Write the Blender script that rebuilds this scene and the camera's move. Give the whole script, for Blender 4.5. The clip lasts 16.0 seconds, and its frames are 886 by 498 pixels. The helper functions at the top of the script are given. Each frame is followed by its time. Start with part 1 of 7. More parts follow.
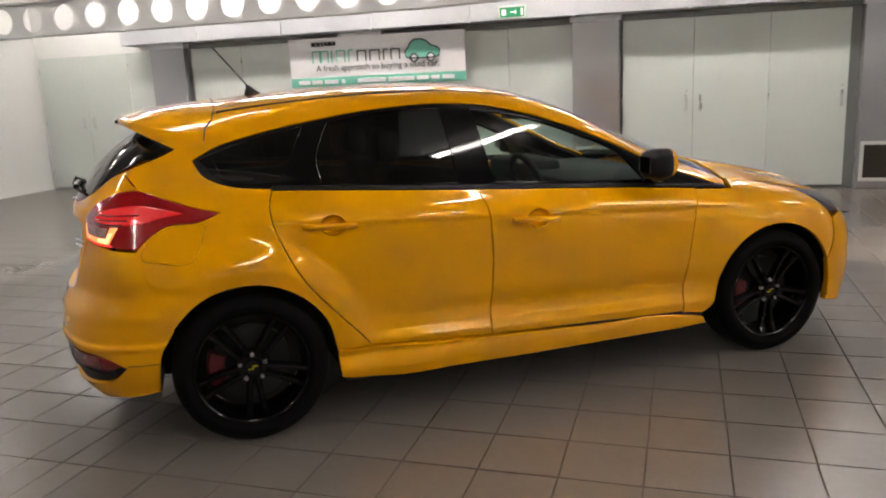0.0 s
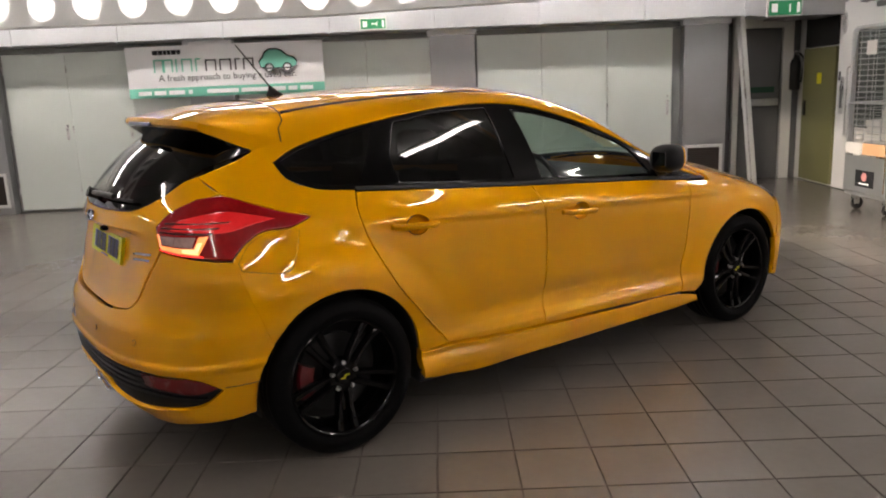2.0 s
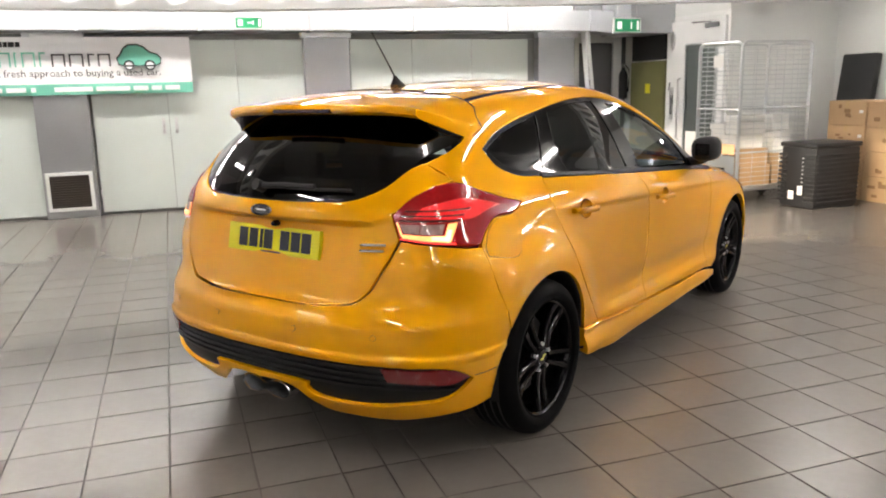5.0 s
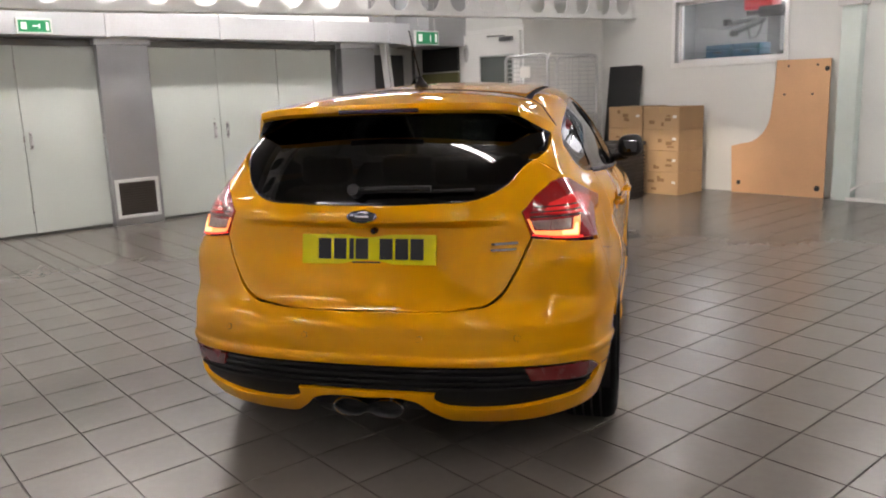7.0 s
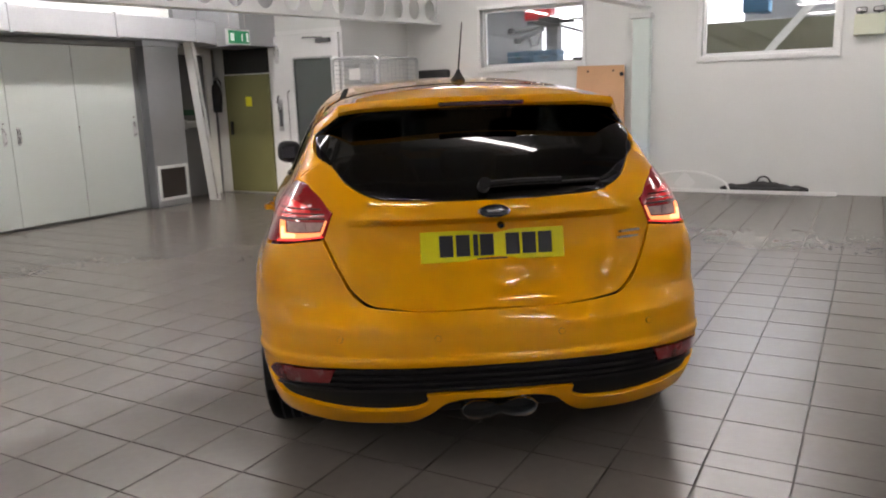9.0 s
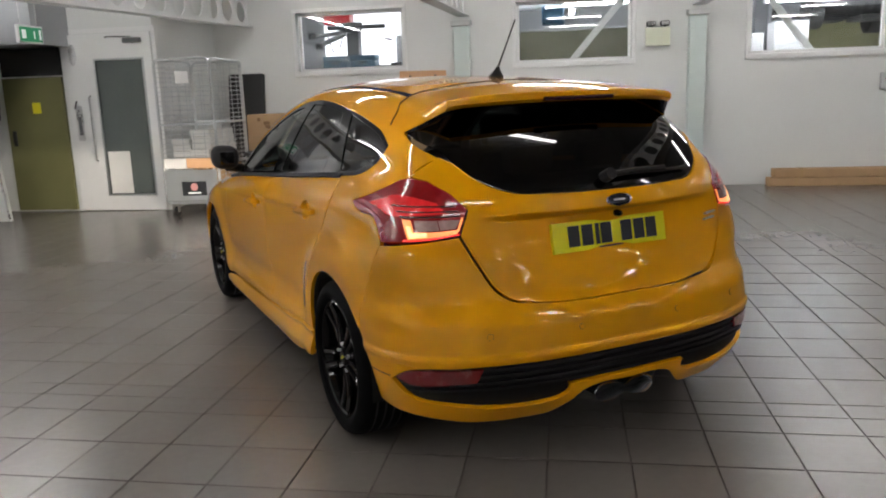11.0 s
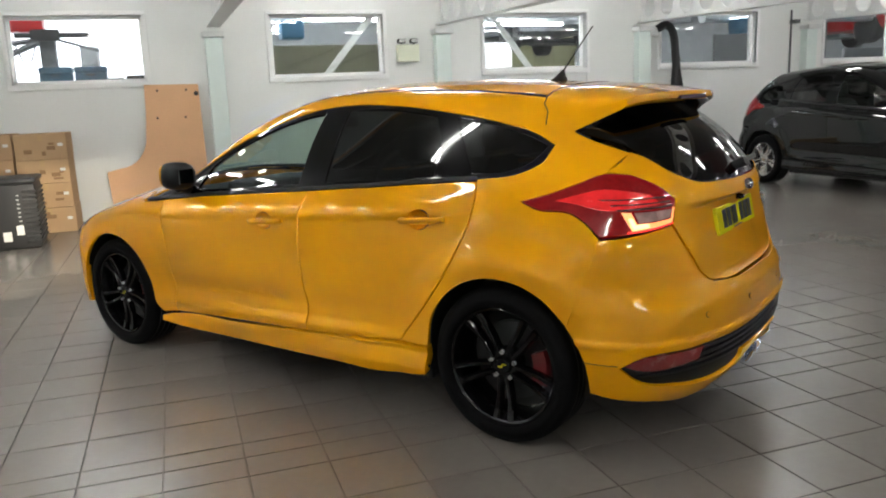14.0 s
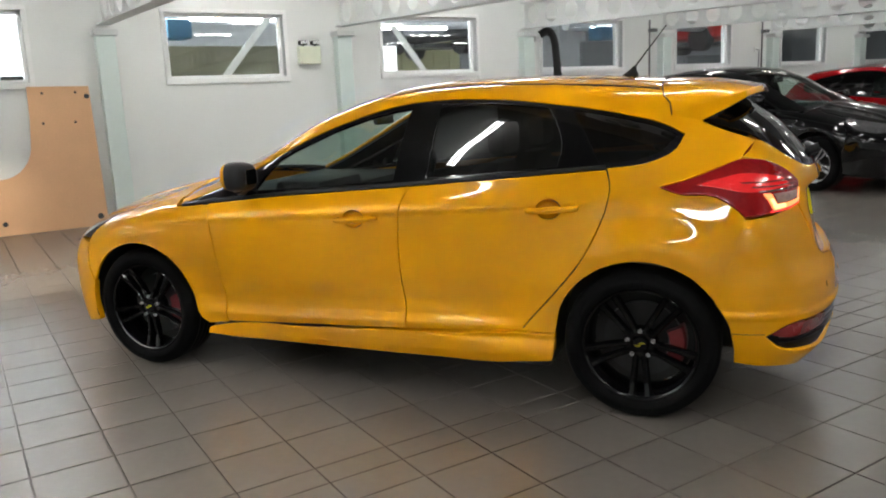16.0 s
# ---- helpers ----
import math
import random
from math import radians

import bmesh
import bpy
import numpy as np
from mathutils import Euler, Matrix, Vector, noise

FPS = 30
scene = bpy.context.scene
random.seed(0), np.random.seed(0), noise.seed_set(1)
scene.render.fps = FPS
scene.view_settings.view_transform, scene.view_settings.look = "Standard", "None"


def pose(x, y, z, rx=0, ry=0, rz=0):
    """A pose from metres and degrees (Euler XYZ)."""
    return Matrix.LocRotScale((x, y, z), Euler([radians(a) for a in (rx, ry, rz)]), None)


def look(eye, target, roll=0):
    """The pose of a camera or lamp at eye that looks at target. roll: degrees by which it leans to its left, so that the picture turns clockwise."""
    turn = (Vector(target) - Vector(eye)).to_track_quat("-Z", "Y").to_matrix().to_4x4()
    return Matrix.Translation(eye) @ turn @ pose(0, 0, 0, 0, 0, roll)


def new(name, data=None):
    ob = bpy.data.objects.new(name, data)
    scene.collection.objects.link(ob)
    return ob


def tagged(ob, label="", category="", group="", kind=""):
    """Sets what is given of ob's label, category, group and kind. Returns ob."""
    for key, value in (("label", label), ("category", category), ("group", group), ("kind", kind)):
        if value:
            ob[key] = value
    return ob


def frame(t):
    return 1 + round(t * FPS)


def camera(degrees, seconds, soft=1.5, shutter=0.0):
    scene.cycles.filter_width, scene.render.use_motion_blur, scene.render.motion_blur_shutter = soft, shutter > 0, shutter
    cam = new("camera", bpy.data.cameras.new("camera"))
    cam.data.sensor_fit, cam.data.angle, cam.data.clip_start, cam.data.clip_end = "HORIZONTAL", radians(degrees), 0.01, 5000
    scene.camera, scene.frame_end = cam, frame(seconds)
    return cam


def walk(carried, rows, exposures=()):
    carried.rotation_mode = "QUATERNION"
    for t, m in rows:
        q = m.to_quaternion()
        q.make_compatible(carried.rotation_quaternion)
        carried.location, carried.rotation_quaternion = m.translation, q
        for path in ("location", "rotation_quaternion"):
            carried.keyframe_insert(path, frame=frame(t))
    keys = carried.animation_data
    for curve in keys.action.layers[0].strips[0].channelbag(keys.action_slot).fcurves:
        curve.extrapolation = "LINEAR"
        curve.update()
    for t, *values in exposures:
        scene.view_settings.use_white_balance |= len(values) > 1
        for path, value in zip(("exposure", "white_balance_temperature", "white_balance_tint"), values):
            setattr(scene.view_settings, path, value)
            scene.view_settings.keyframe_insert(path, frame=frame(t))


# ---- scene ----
EXPOSURE = 0.75
cam = camera(59.6, 16.0, soft=2.0)
PATH = [
    (0, (-0.045, 0.094, 1.467), (-0.633, 1.959, 1.044), -2.6),
    (0.5, (-0.366, 0.007, 1.457), (-0.821, 1.91, 1.044), -2.4),
    (1, (-0.668, -0.074, 1.444), (-0.97, 1.859, 1.029), -2.5),
    (1.5, (-0.985, -0.097, 1.453), (-1.137, 1.853, 1.036), -2.5),
    (2, (-1.335, -0.169, 1.451), (-1.339, 1.789, 1.043), -2.4),
    (2.5, (-1.653, -0.202, 1.434), (-1.58, 1.755, 1.024), -2.4),
    (3, (-1.943, -0.225, 1.452), (-1.863, 1.735, 1.063), -2.6),
    (3.5, (-2.274, -0.206, 1.455), (-2.108, 1.747, 1.054), -1.8),
    (4, (-2.553, -0.12, 1.428), (-2.258, 1.817, 1.026), -1.6),
    (4.5, (-2.832, -0.034, 1.424), (-2.398, 1.877, 1.025), -1.7),
    (5, (-3.144, 0.031, 1.424), (-2.504, 1.882, 1.021), -1.4),
    (5.2, (-3.25, 0.1, 1.405), (-2.531, 1.921, 1.0), -1.5),
    (7.5, (-4.711, 0.997, 1.398), (-3.33, 2.389, 1.003), -1.95),
    (8, (-4.955, 1.225, 1.408), (-3.475, 2.506, 0.997), -1.85),
    (8.5, (-5.110, 1.582, 1.397), (-3.508, 2.711, 0.998), -1.86),
    (10.8, (-5.684, 3.142, 1.383), (-3.76, 3.513, 0.981), -1.9),
    (11, (-5.706, 3.275, 1.387), (-3.772, 3.595, 0.991), -2.0),
    (11.5, (-5.781, 3.653, 1.379), (-3.825, 3.803, 0.99), -2.1),
    (12, (-5.738, 4.0, 1.367), (-3.778, 4.008, 0.966), -2.4),
    (12.5, (-5.701, 4.337, 1.371), (-3.745, 4.19, 0.982), -2.2),
    (13, (-5.683, 4.67, 1.375), (-3.752, 4.327, 0.982), -2.2),
    (13.5, (-5.542, 4.995, 1.382), (-3.642, 4.514, 0.984), -2.3),
    (14, (-5.485, 5.355, 1.39), (-3.625, 4.727, 1.006), -2.4),
    (14.5, (-5.391, 5.663, 1.369), (-3.575, 4.92, 0.983), -2.4),
    (15, (-5.233, 5.949, 1.395), (-3.452, 5.124, 1.012), -2.6),
    (15.5, (-5.143, 6.284, 1.408), (-3.424, 5.336, 1.028), -2.6),
    (16, (-4.958, 6.552, 1.39), (-3.298, 5.506, 1.002), -2.6),
]
STOPS = [(0, 0.0, 6850, 17), (0.5, 0.06, 6850, 17), (1, 0.27, 6800, 18), (1.5, 0.3, 6800, 18), (2, -0.12, 6900, 18), (2.5, -0.1, 6900, 18), (3, -0.15, 6850, 18), (3.5, -0.13, 6850, 18), (4, 0.15, 6700, 16), (4.5, 0.5, 6700, 15), (5, 0.7, 6700, 14), (7.5, 0.0, 6700, 18), (8, 0.05, 6650, 18), (8.5, 0.02, 6600, 18), (11, -0.25, 6350, 13), (11.5, -0.2, 6350, 13), (12, 0.05, 6350, 12), (12.5, 0.12, 6350, 11), (13, 0.15, 6300, 10), (14, 0.16, 6300, 8), (14.5, 0.42, 6250, 7), (15, 0.45, 6250, 7), (15.5, 0.08, 6300, 8), (16, 0.12, 6300, 8)]
walk(cam, [(t, look(eye, target, roll)) for t, eye, target, roll in PATH], exposures=[(t, EXPOSURE + e, k, tint) for t, e, k, tint in STOPS])

# ---- light: fluorescent tubes, the car's lamps and a glow added to the roller door; the world outside the closed room is dark ----
world = bpy.data.worlds.new("world")
scene.world = world
world.use_nodes = True
world.node_tree.nodes["Background"].inputs[0].default_value = (0.55, 0.6, 0.7, 1)
world.node_tree.nodes["Background"].inputs[1].default_value = 0.02
TUBE_POWER = 26.0
SHOP_POWER = 42.0


# ---- materials ----
def srgb(r, g, b):
    return tuple(((c / 255) / 12.92 if c <= 10 else ((c / 255 + 0.055) / 1.055) ** 2.4) for c in (r, g, b)) + (1,)


def material(name, colour, rough=0.5, metal=0.0, coat=0.0, spread=0.06, scale=3.0, grain=60.0, bump=0.0, rough_spread=0.08,
             emit=None, power=0.0, random_pieces=0.0, spec=0.5):
    """A principled surface with colour drift at two scales, uneven gloss and fine relief."""
    m = bpy.data.materials.new(name)
    m.use_nodes = True
    nt = m.node_tree
    b = nt.nodes["Principled BSDF"]
    n, l = nt.nodes.new, nt.links.new
    b.inputs["Base Color"].default_value = colour
    b.inputs["Roughness"].default_value = rough
    b.inputs["Metallic"].default_value = metal
    b.inputs["Coat Weight"].default_value = coat
    b.inputs["Coat Roughness"].default_value = 0.03
    b.inputs["Specular IOR Level"].default_value = spec
    if emit:
        b.inputs["Emission Color"].default_value = emit
        b.inputs["Emission Strength"].default_value = power
    if spread > 0 or bump > 0 or random_pieces > 0:
        geo = n("ShaderNodeTexCoord")
        big, small = n("ShaderNodeTexNoise"), n("ShaderNodeTexNoise")
        for tex, size, detail in ((big, scale, 3), (small, grain, 2)):
            tex.inputs["Scale"].default_value = size
            tex.inputs["Detail"].default_value = detail
            l(geo.outputs["Object"], tex.inputs["Vector"])
        mix = n("ShaderNodeMath")
        mix.operation = "MULTIPLY_ADD"
        l(big.outputs["Fac"], mix.inputs[0])
        mix.inputs[1].default_value = 0.65
        half = n("ShaderNodeMath")
        half.operation = "MULTIPLY"
        l(small.outputs["Fac"], half.inputs[0])
        half.inputs[1].default_value = 0.35
        l(half.outputs[0], mix.inputs[2])
        ramp = n("ShaderNodeMapRange")
        ramp.inputs["From Min"].default_value, ramp.inputs["From Max"].default_value = 0.3, 0.7
        ramp.inputs["To Min"].default_value, ramp.inputs["To Max"].default_value = 1 - spread, 1 + spread
        l(mix.outputs[0], ramp.inputs["Value"])
        hsv = n("ShaderNodeHueSaturation")
        hsv.inputs["Color"].default_value = colour
        value = ramp.outputs[0]
        if random_pieces > 0:
            info = n("ShaderNodeObjectInfo")
            piece = n("ShaderNodeMapRange")
            piece.inputs["To Min"].default_value, piece.inputs["To Max"].default_value = 1 - random_pieces, 1 + random_pieces
            l(info.outputs["Random"], piece.inputs["Value"])
            both = n("ShaderNodeMath")
            both.operation = "MULTIPLY"
            l(value, both.inputs[0])
            l(piece.outputs[0], both.inputs[1])
            value = both.outputs[0]
        l(value, hsv.inputs["Value"])
        l(hsv.outputs[0], b.inputs["Base Color"])
        gloss = n("ShaderNodeMapRange")
        gloss.inputs["From Min"].default_value, gloss.inputs["From Max"].default_value = 0.3, 0.7
        gloss.inputs["To Min"].default_value, gloss.inputs["To Max"].default_value = max(0.02, rough - rough_spread), min(1, rough + rough_spread)
        l(mix.outputs[0], gloss.inputs["Value"])
        l(gloss.outputs[0], b.inputs["Roughness"])
        if bump > 0:
            relief = n("ShaderNodeBump")
            relief.inputs["Strength"].default_value = bump
            relief.inputs["Distance"].default_value = 0.004
            l(mix.outputs[0], relief.inputs["Height"])
            l(relief.outputs[0], b.inputs["Normal"])
    return m


def glass_material(name, tint, rough=0.0, clear=0.8):
    """Thin sheet of glass: a mirror by Fresnel over a tinted see-through sheet."""
    m = bpy.data.materials.new(name)
    m.use_nodes = True
    nt = m.node_tree
    nt.nodes.remove(nt.nodes["Principled BSDF"])
    see, shine, mix, face, power, fres = (nt.nodes.new(k) for k in ("ShaderNodeBsdfTransparent", "ShaderNodeBsdfGlossy", "ShaderNodeMixShader", "ShaderNodeLayerWeight", "ShaderNodeMath", "ShaderNodeMath"))
    see.inputs[0].default_value = tuple(c * clear for c in tint[:3]) + (1,)
    shine.inputs["Roughness"].default_value = rough
    power.operation, fres.operation = "POWER", "MULTIPLY_ADD"
    power.inputs[1].default_value = 5.0
    fres.inputs[1].default_value, fres.inputs[2].default_value = 0.92, 0.07
    nt.links.new(face.outputs["Facing"], power.inputs[0])
    nt.links.new(power.outputs[0], fres.inputs[0])
    nt.links.new(fres.outputs[0], mix.inputs[0])
    nt.links.new(see.outputs[0], mix.inputs[1])
    nt.links.new(shine.outputs[0], mix.inputs[2])
    nt.links.new(mix.outputs[0], nt.nodes["Material Output"].inputs[0])
    return m


M = {}
M["tile"] = material("floor_tile", srgb(115, 109, 103), rough=0.27, spread=0.08, scale=1.3, grain=22, bump=0.0, random_pieces=0.05, rough_spread=0.0, spec=0.75)
# dull and darker than the face, so that chamfers throw no glints
M["tile_edge"] = material("dull_tile_edge", srgb(96, 90, 84), rough=0.75, spread=0.15, scale=4, spec=0.1)
M["grout"] = material("grout", srgb(82, 74, 67), rough=0.8, spread=0.2, scale=4)
M["wall_white"] = material("painted_wall", srgb(226, 228, 226), rough=0.55, spread=0.04, scale=0.7, bump=0.05)
M["door_grey"] = material("door_paint", srgb(209, 217, 212), rough=0.42, spread=0.03, scale=0.8)
M["pillar_grey"] = material("pillar_sheet_metal", srgb(172, 174, 177), rough=0.36, metal=0.75, spread=0.09, scale=1.4, rough_spread=0.06)
# lining darkened in its colour for the shade under the duct
M["lining_shade"] = material("shaded_lining", srgb(128, 131, 130), rough=0.5, spread=0.05)
M["duct"] = material("galvanised_duct", srgb(214, 217, 221), rough=0.34, metal=0.55, spread=0.08, scale=1.5)
M["beam"] = material("beam_paint", srgb(215, 217, 216), rough=0.4, spread=0.06, scale=1.0)
# mostly unseen deck, greyed to cut the light it bounces back
M["deck"] = material("ceiling_deck", srgb(150, 150, 150), rough=0.7, spread=0.06, scale=0.6)
M["column"] = material("column_paint", srgb(212, 224, 220), rough=0.4, spread=0.04)
M["frame_white"] = material("window_frame_paint", srgb(235, 236, 235), rough=0.35, spread=0.02)
M["dark"] = material("dark_void", srgb(38, 38, 38), rough=0.8, spread=0.15)
M["vent"] = material("brown_vent", srgb(74, 67, 62), rough=0.8, spread=0.15)
M["dim_green"] = material("dim_green_sign", srgb(20, 74, 54), rough=0.5, spread=0.05)
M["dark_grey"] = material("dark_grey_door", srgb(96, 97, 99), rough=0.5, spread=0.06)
M["shop_wall"] = material("workshop_wall_paint", srgb(150, 152, 154), rough=0.6, spread=0.12, scale=0.9)
M["shop_roof"] = material("workshop_roof_sheet", srgb(92, 94, 97), rough=0.6, spread=0.2, scale=1.2)
# olive lowered to carry the shade by the exit in its colour
M["olive"] = material("olive_cabinet", srgb(116, 115, 76), rough=0.45, spread=0.06)
M["canvas"] = material("dark_olive_canvas", srgb(92, 90, 68), rough=0.7, spread=0.12, scale=1.5)
M["steel"] = material("steel", srgb(205, 205, 205), rough=0.3, metal=0.8, spread=0.06)
M["galv"] = material("galvanised_wire", srgb(200, 203, 204), rough=0.35, metal=0.9, spread=0.06)
M["black"] = material("black_plastic", srgb(30, 30, 31), rough=0.5, spread=0.12, scale=6)
M["rubber"] = material("rubber", srgb(24, 24, 24), rough=0.72, spread=0.15, scale=8, bump=0.1)
M["card"] = material("cardboard", srgb(182, 150, 112), rough=0.8, spread=0.08, scale=4, grain=90, bump=0.08)
M["ply"] = material("plywood_board", srgb(214, 168, 126), rough=0.55, spread=0.06, scale=2.5, grain=40)
M["paper"] = material("white_paper", srgb(225, 224, 220), rough=0.8, spread=0.05)
# both sign colours carry a slight added glow
M["green_sign"] = material("green_sign", srgb(24, 130, 84), rough=0.4, spread=0.02, emit=srgb(24, 130, 84), power=0.25)
M["sign_white"] = material("sign_white", srgb(235, 240, 236), rough=0.4, spread=0.0, emit=srgb(235, 240, 236), power=0.25)
M["banner"] = material("banner_vinyl", srgb(238, 238, 240), rough=0.45, spread=0.03, scale=2)
M["mint"] = material("mint_print", srgb(112, 194, 172), rough=0.45, spread=0.02)
M["ink"] = material("black_print", srgb(28, 30, 34), rough=0.45, spread=0.0)
M["red"] = material("red_enamel", srgb(178, 28, 28), rough=0.35, spread=0.05)
M["yellow"] = material("yellow_label", srgb(225, 215, 40), rough=0.5, spread=0.0)
M["blue_box"] = material("blue_plastic", srgb(48, 92, 120), rough=0.5, spread=0.06)
M["tube"] = material("fluorescent_tube", (0.9, 0.9, 0.9, 1), rough=0.4, spread=0, emit=(1.0, 0.97, 0.92, 1), power=TUBE_POWER)
M["bright_tube"] = material("bright_fluorescent_tube", (0.9, 0.9, 0.9, 1), rough=0.4, spread=0, emit=(1.0, 0.97, 0.92, 1), power=TUBE_POWER * 1.7)
M["shop_tube"] = material("workshop_tube", (0.9, 0.9, 0.9, 1), rough=0.4, spread=0, emit=(0.97, 0.98, 1.0, 1), power=SHOP_POWER)
M["pane"] = glass_material("window_pane", (0.95, 0.97, 0.97), clear=0.92)


# ---- building helpers ----
def box(bm, x0, x1, y0, y1, z0, z1, bevel=0.0):
    g = bmesh.ops.create_cube(bm, size=1.0)
    vs = g["verts"]
    for v in vs:
        v.co = Vector((x0 + (v.co.x + 0.5) * (x1 - x0), y0 + (v.co.y + 0.5) * (y1 - y0), z0 + (v.co.z + 0.5) * (z1 - z0)))
    if bevel:
        es = list({e for v in vs for e in v.link_edges})
        bmesh.ops.bevel(bm, geom=es, offset=bevel, segments=2, affect="EDGES", profile=0.5)
    return bm


def rod(bm, a, b, r, sides=8, r2=None):
    a, b = Vector(a), Vector(b)
    d = b - a
    g = bmesh.ops.create_cone(bm, cap_ends=True, segments=sides, radius1=r, radius2=r if r2 is None else r2, depth=d.length)
    m = Matrix.Translation((a + b) / 2) @ d.to_track_quat("Z", "Y").to_matrix().to_4x4()
    bmesh.ops.transform(bm, matrix=m, verts=g["verts"])
    return bm


def pipe(bm, pts, r, sides=8, closed=False):
    """A tube swept along a line of points."""
    pts = [Vector(p) for p in pts]
    n = len(pts)
    rings = []
    for i, p in enumerate(pts):
        a = pts[(i - 1) % n] if closed or i > 0 else p
        b = pts[(i + 1) % n] if closed or i < n - 1 else p
        q = (b - a).normalized().to_track_quat("Z", "Y")
        rings.append([bm.verts.new(p + q @ Vector((r * math.cos(2 * math.pi * k / sides), r * math.sin(2 * math.pi * k / sides), 0))) for k in range(sides)])
    for i in range(n if closed else n - 1):
        p, q = rings[i], rings[(i + 1) % n]
        for k in range(sides):
            bm.faces.new((p[k], p[(k + 1) % sides], q[(k + 1) % sides], q[k]))
    if not closed:
        bm.faces.new(list(reversed(rings[0])))
        bm.faces.new(rings[-1])
    return bm


def lathe(bm, profile, sides=32, axis="Y", closed=False):
    """Turn a profile of (radius, along) round an axis through the origin."""
    rings = []
    for r, a in profile:
        ring = []
        for k in range(sides):
            c, s = r * math.cos(2 * math.pi * k / sides), r * math.sin(2 * math.pi * k / sides)
            ring.append(bm.verts.new({"X": (a, c, s), "Y": (c, a, s), "Z": (c, s, a)}[axis]))
        rings.append(ring)
    m = len(rings)
    for i in range(m if closed else m - 1):
        p, q = rings[i], rings[(i + 1) % m]
        for k in range(sides):
            bm.faces.new((p[k], q[k], q[(k + 1) % sides], p[(k + 1) % sides]))
    return bm


def mesh_of(name, bm, mat, smooth=False):
    bmesh.ops.recalc_face_normals(bm, faces=bm.faces)
    me = bpy.data.meshes.new(name)
    bm.to_mesh(me)
    bm.free()
    me.materials.append(mat)
    if smooth:
        me.shade_smooth()
        me.set_sharp_from_angle(angle=radians(38))
    return me


def part(name, bm, mat, parent, label="", smooth=False):
    ob = new(name, mesh_of(name, bm, mat, smooth))
    ob.parent = parent
    return tagged(ob, label)


def thing(name, label, category, group="", m=None, kind=""):
    ob = new(name)
    ob.empty_display_size = 0.1
    if m is not None:
        ob.matrix_basis = m
    return tagged(ob, label, category, group, kind)


def solid(name, bm, mat, label="", category="", group="", kind="", smooth=False, m=None):
    ob = new(name, mesh_of(name, bm, mat, smooth))
    if m is not None:
        ob.matrix_basis = m
    return tagged(ob, label, category, group, kind)


def B():
    return bmesh.new()

# ---- the large structure ----
XW, YN, XL, YS, ZC = 5.47, 10.40, -10.05, -19.0, 3.35   # window wall, door wall, far left wall, closing wall, ceiling
PITCH = 0.31                                               # floor tile with its joint
YREC = 10.85                                               # back of the exit recess

# floor bed in grout colour, one sheet; tiles are laid on it at the end of the file
solid("floor", box(B(), XL - 0.2, XW + 0.3, YS - 0.2, YREC + 0.2, -0.2, -0.006), M["grout"], "grey ceramic tiled showroom floor with dark joints", "floor", kind="structure")
solid("ceiling", box(B(), XL - 0.2, XW + 0.3, YS - 0.2, YREC + 0.2, ZC, ZC + 0.2), M["deck"], "grey ceiling deck, darkened to cut bounced light", "ceiling", kind="structure")

# door wall: above the doors and the blind wall behind pillars
wn = box(B(), XL, 2.55, YN + 0.06, YN + 0.25, 0, ZC)
solid("wall_north", wn, M["wall_white"], "white painted wall behind the tall store doors", "wall", kind="structure")
solid("wall_west", box(B(), XL - 0.2, XL, YS, YN + 0.25, 0, ZC), M["wall_white"], "plain white painted wall", "wall", kind="structure")
solid("wall_south", box(B(), XL - 0.2, XW + 0.2, YS - 0.2, YS, 0, ZC), M["wall_white"], "plain white painted wall", "wall", kind="structure")

XB, YB = 3.70, 8.45                                        # faces of the white block beside the exit

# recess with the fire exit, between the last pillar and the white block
solid("wall_recess_back", box(B(), 2.4, XB + 0.12, YREC, YREC + 0.15, 0, ZC), M["dark_grey"], "dark grey recess wall", "wall", kind="structure")
solid("wall_recess_west", box(B(), 2.45, 2.55, YN + 0.25, YREC, 0, ZC), M["dark_grey"], "dark grey recess wall", "wall", kind="structure")
solid("wall_recess_head", box(B(), 2.55, XB, YN - 0.02, YN + 0.1, 2.3, ZC), M["pillar_grey"], "grey panel above the exit recess", "wall", kind="structure")

# bulkhead over the way to the exit; unseen depth and height added also shade the recess
solid("bulkhead", box(B(), 2.98, XB - 0.003, 9.60, YN - 0.025, 2.13, ZC), M["pillar_grey"], "grey sheet metal bulkhead above the exit", "bulkhead", kind="structure")

# white block beside the window wall
solid("wall_block_west", box(B(), XB, XB + 0.12, YB, YREC, 0, ZC), M["wall_white"], "white painted partition with a glazed door", "wall", kind="structure")
solid("wall_block_south", box(B(), XB + 0.12, XW, YB, YB + 0.12, 0, ZC), M["wall_white"], "white painted partition wall", "wall", kind="structure")

# window wall with its openings
SILL_Z, HEAD_Z = 1.755, 2.58
WINDOWS = [(5.60, 7.17), (2.42, 3.99), (-0.82, 0.88), (-4.05, -2.18), (-7.10, -5.50), (-10.4, -8.8), (-13.6, -12.0)]


def window_wall():
    bm = B()
    t0, t1 = XW, XW + 0.22
    box(bm, t0, t1, YS, YREC, 0, SILL_Z)
    box(bm, t0, t1, YS, YREC, HEAD_Z, ZC)
    edges = [YREC] + [v for a, b in WINDOWS for v in (b, a)] + [YS]
    for i in range(0, len(edges), 2):
        box(bm, t0, t1, edges[i + 1], edges[i], SILL_Z, HEAD_Z)
    return solid("wall_east", bm, M["wall_white"], "white painted wall with a row of high windows", "wall", kind="structure")


window_wall()


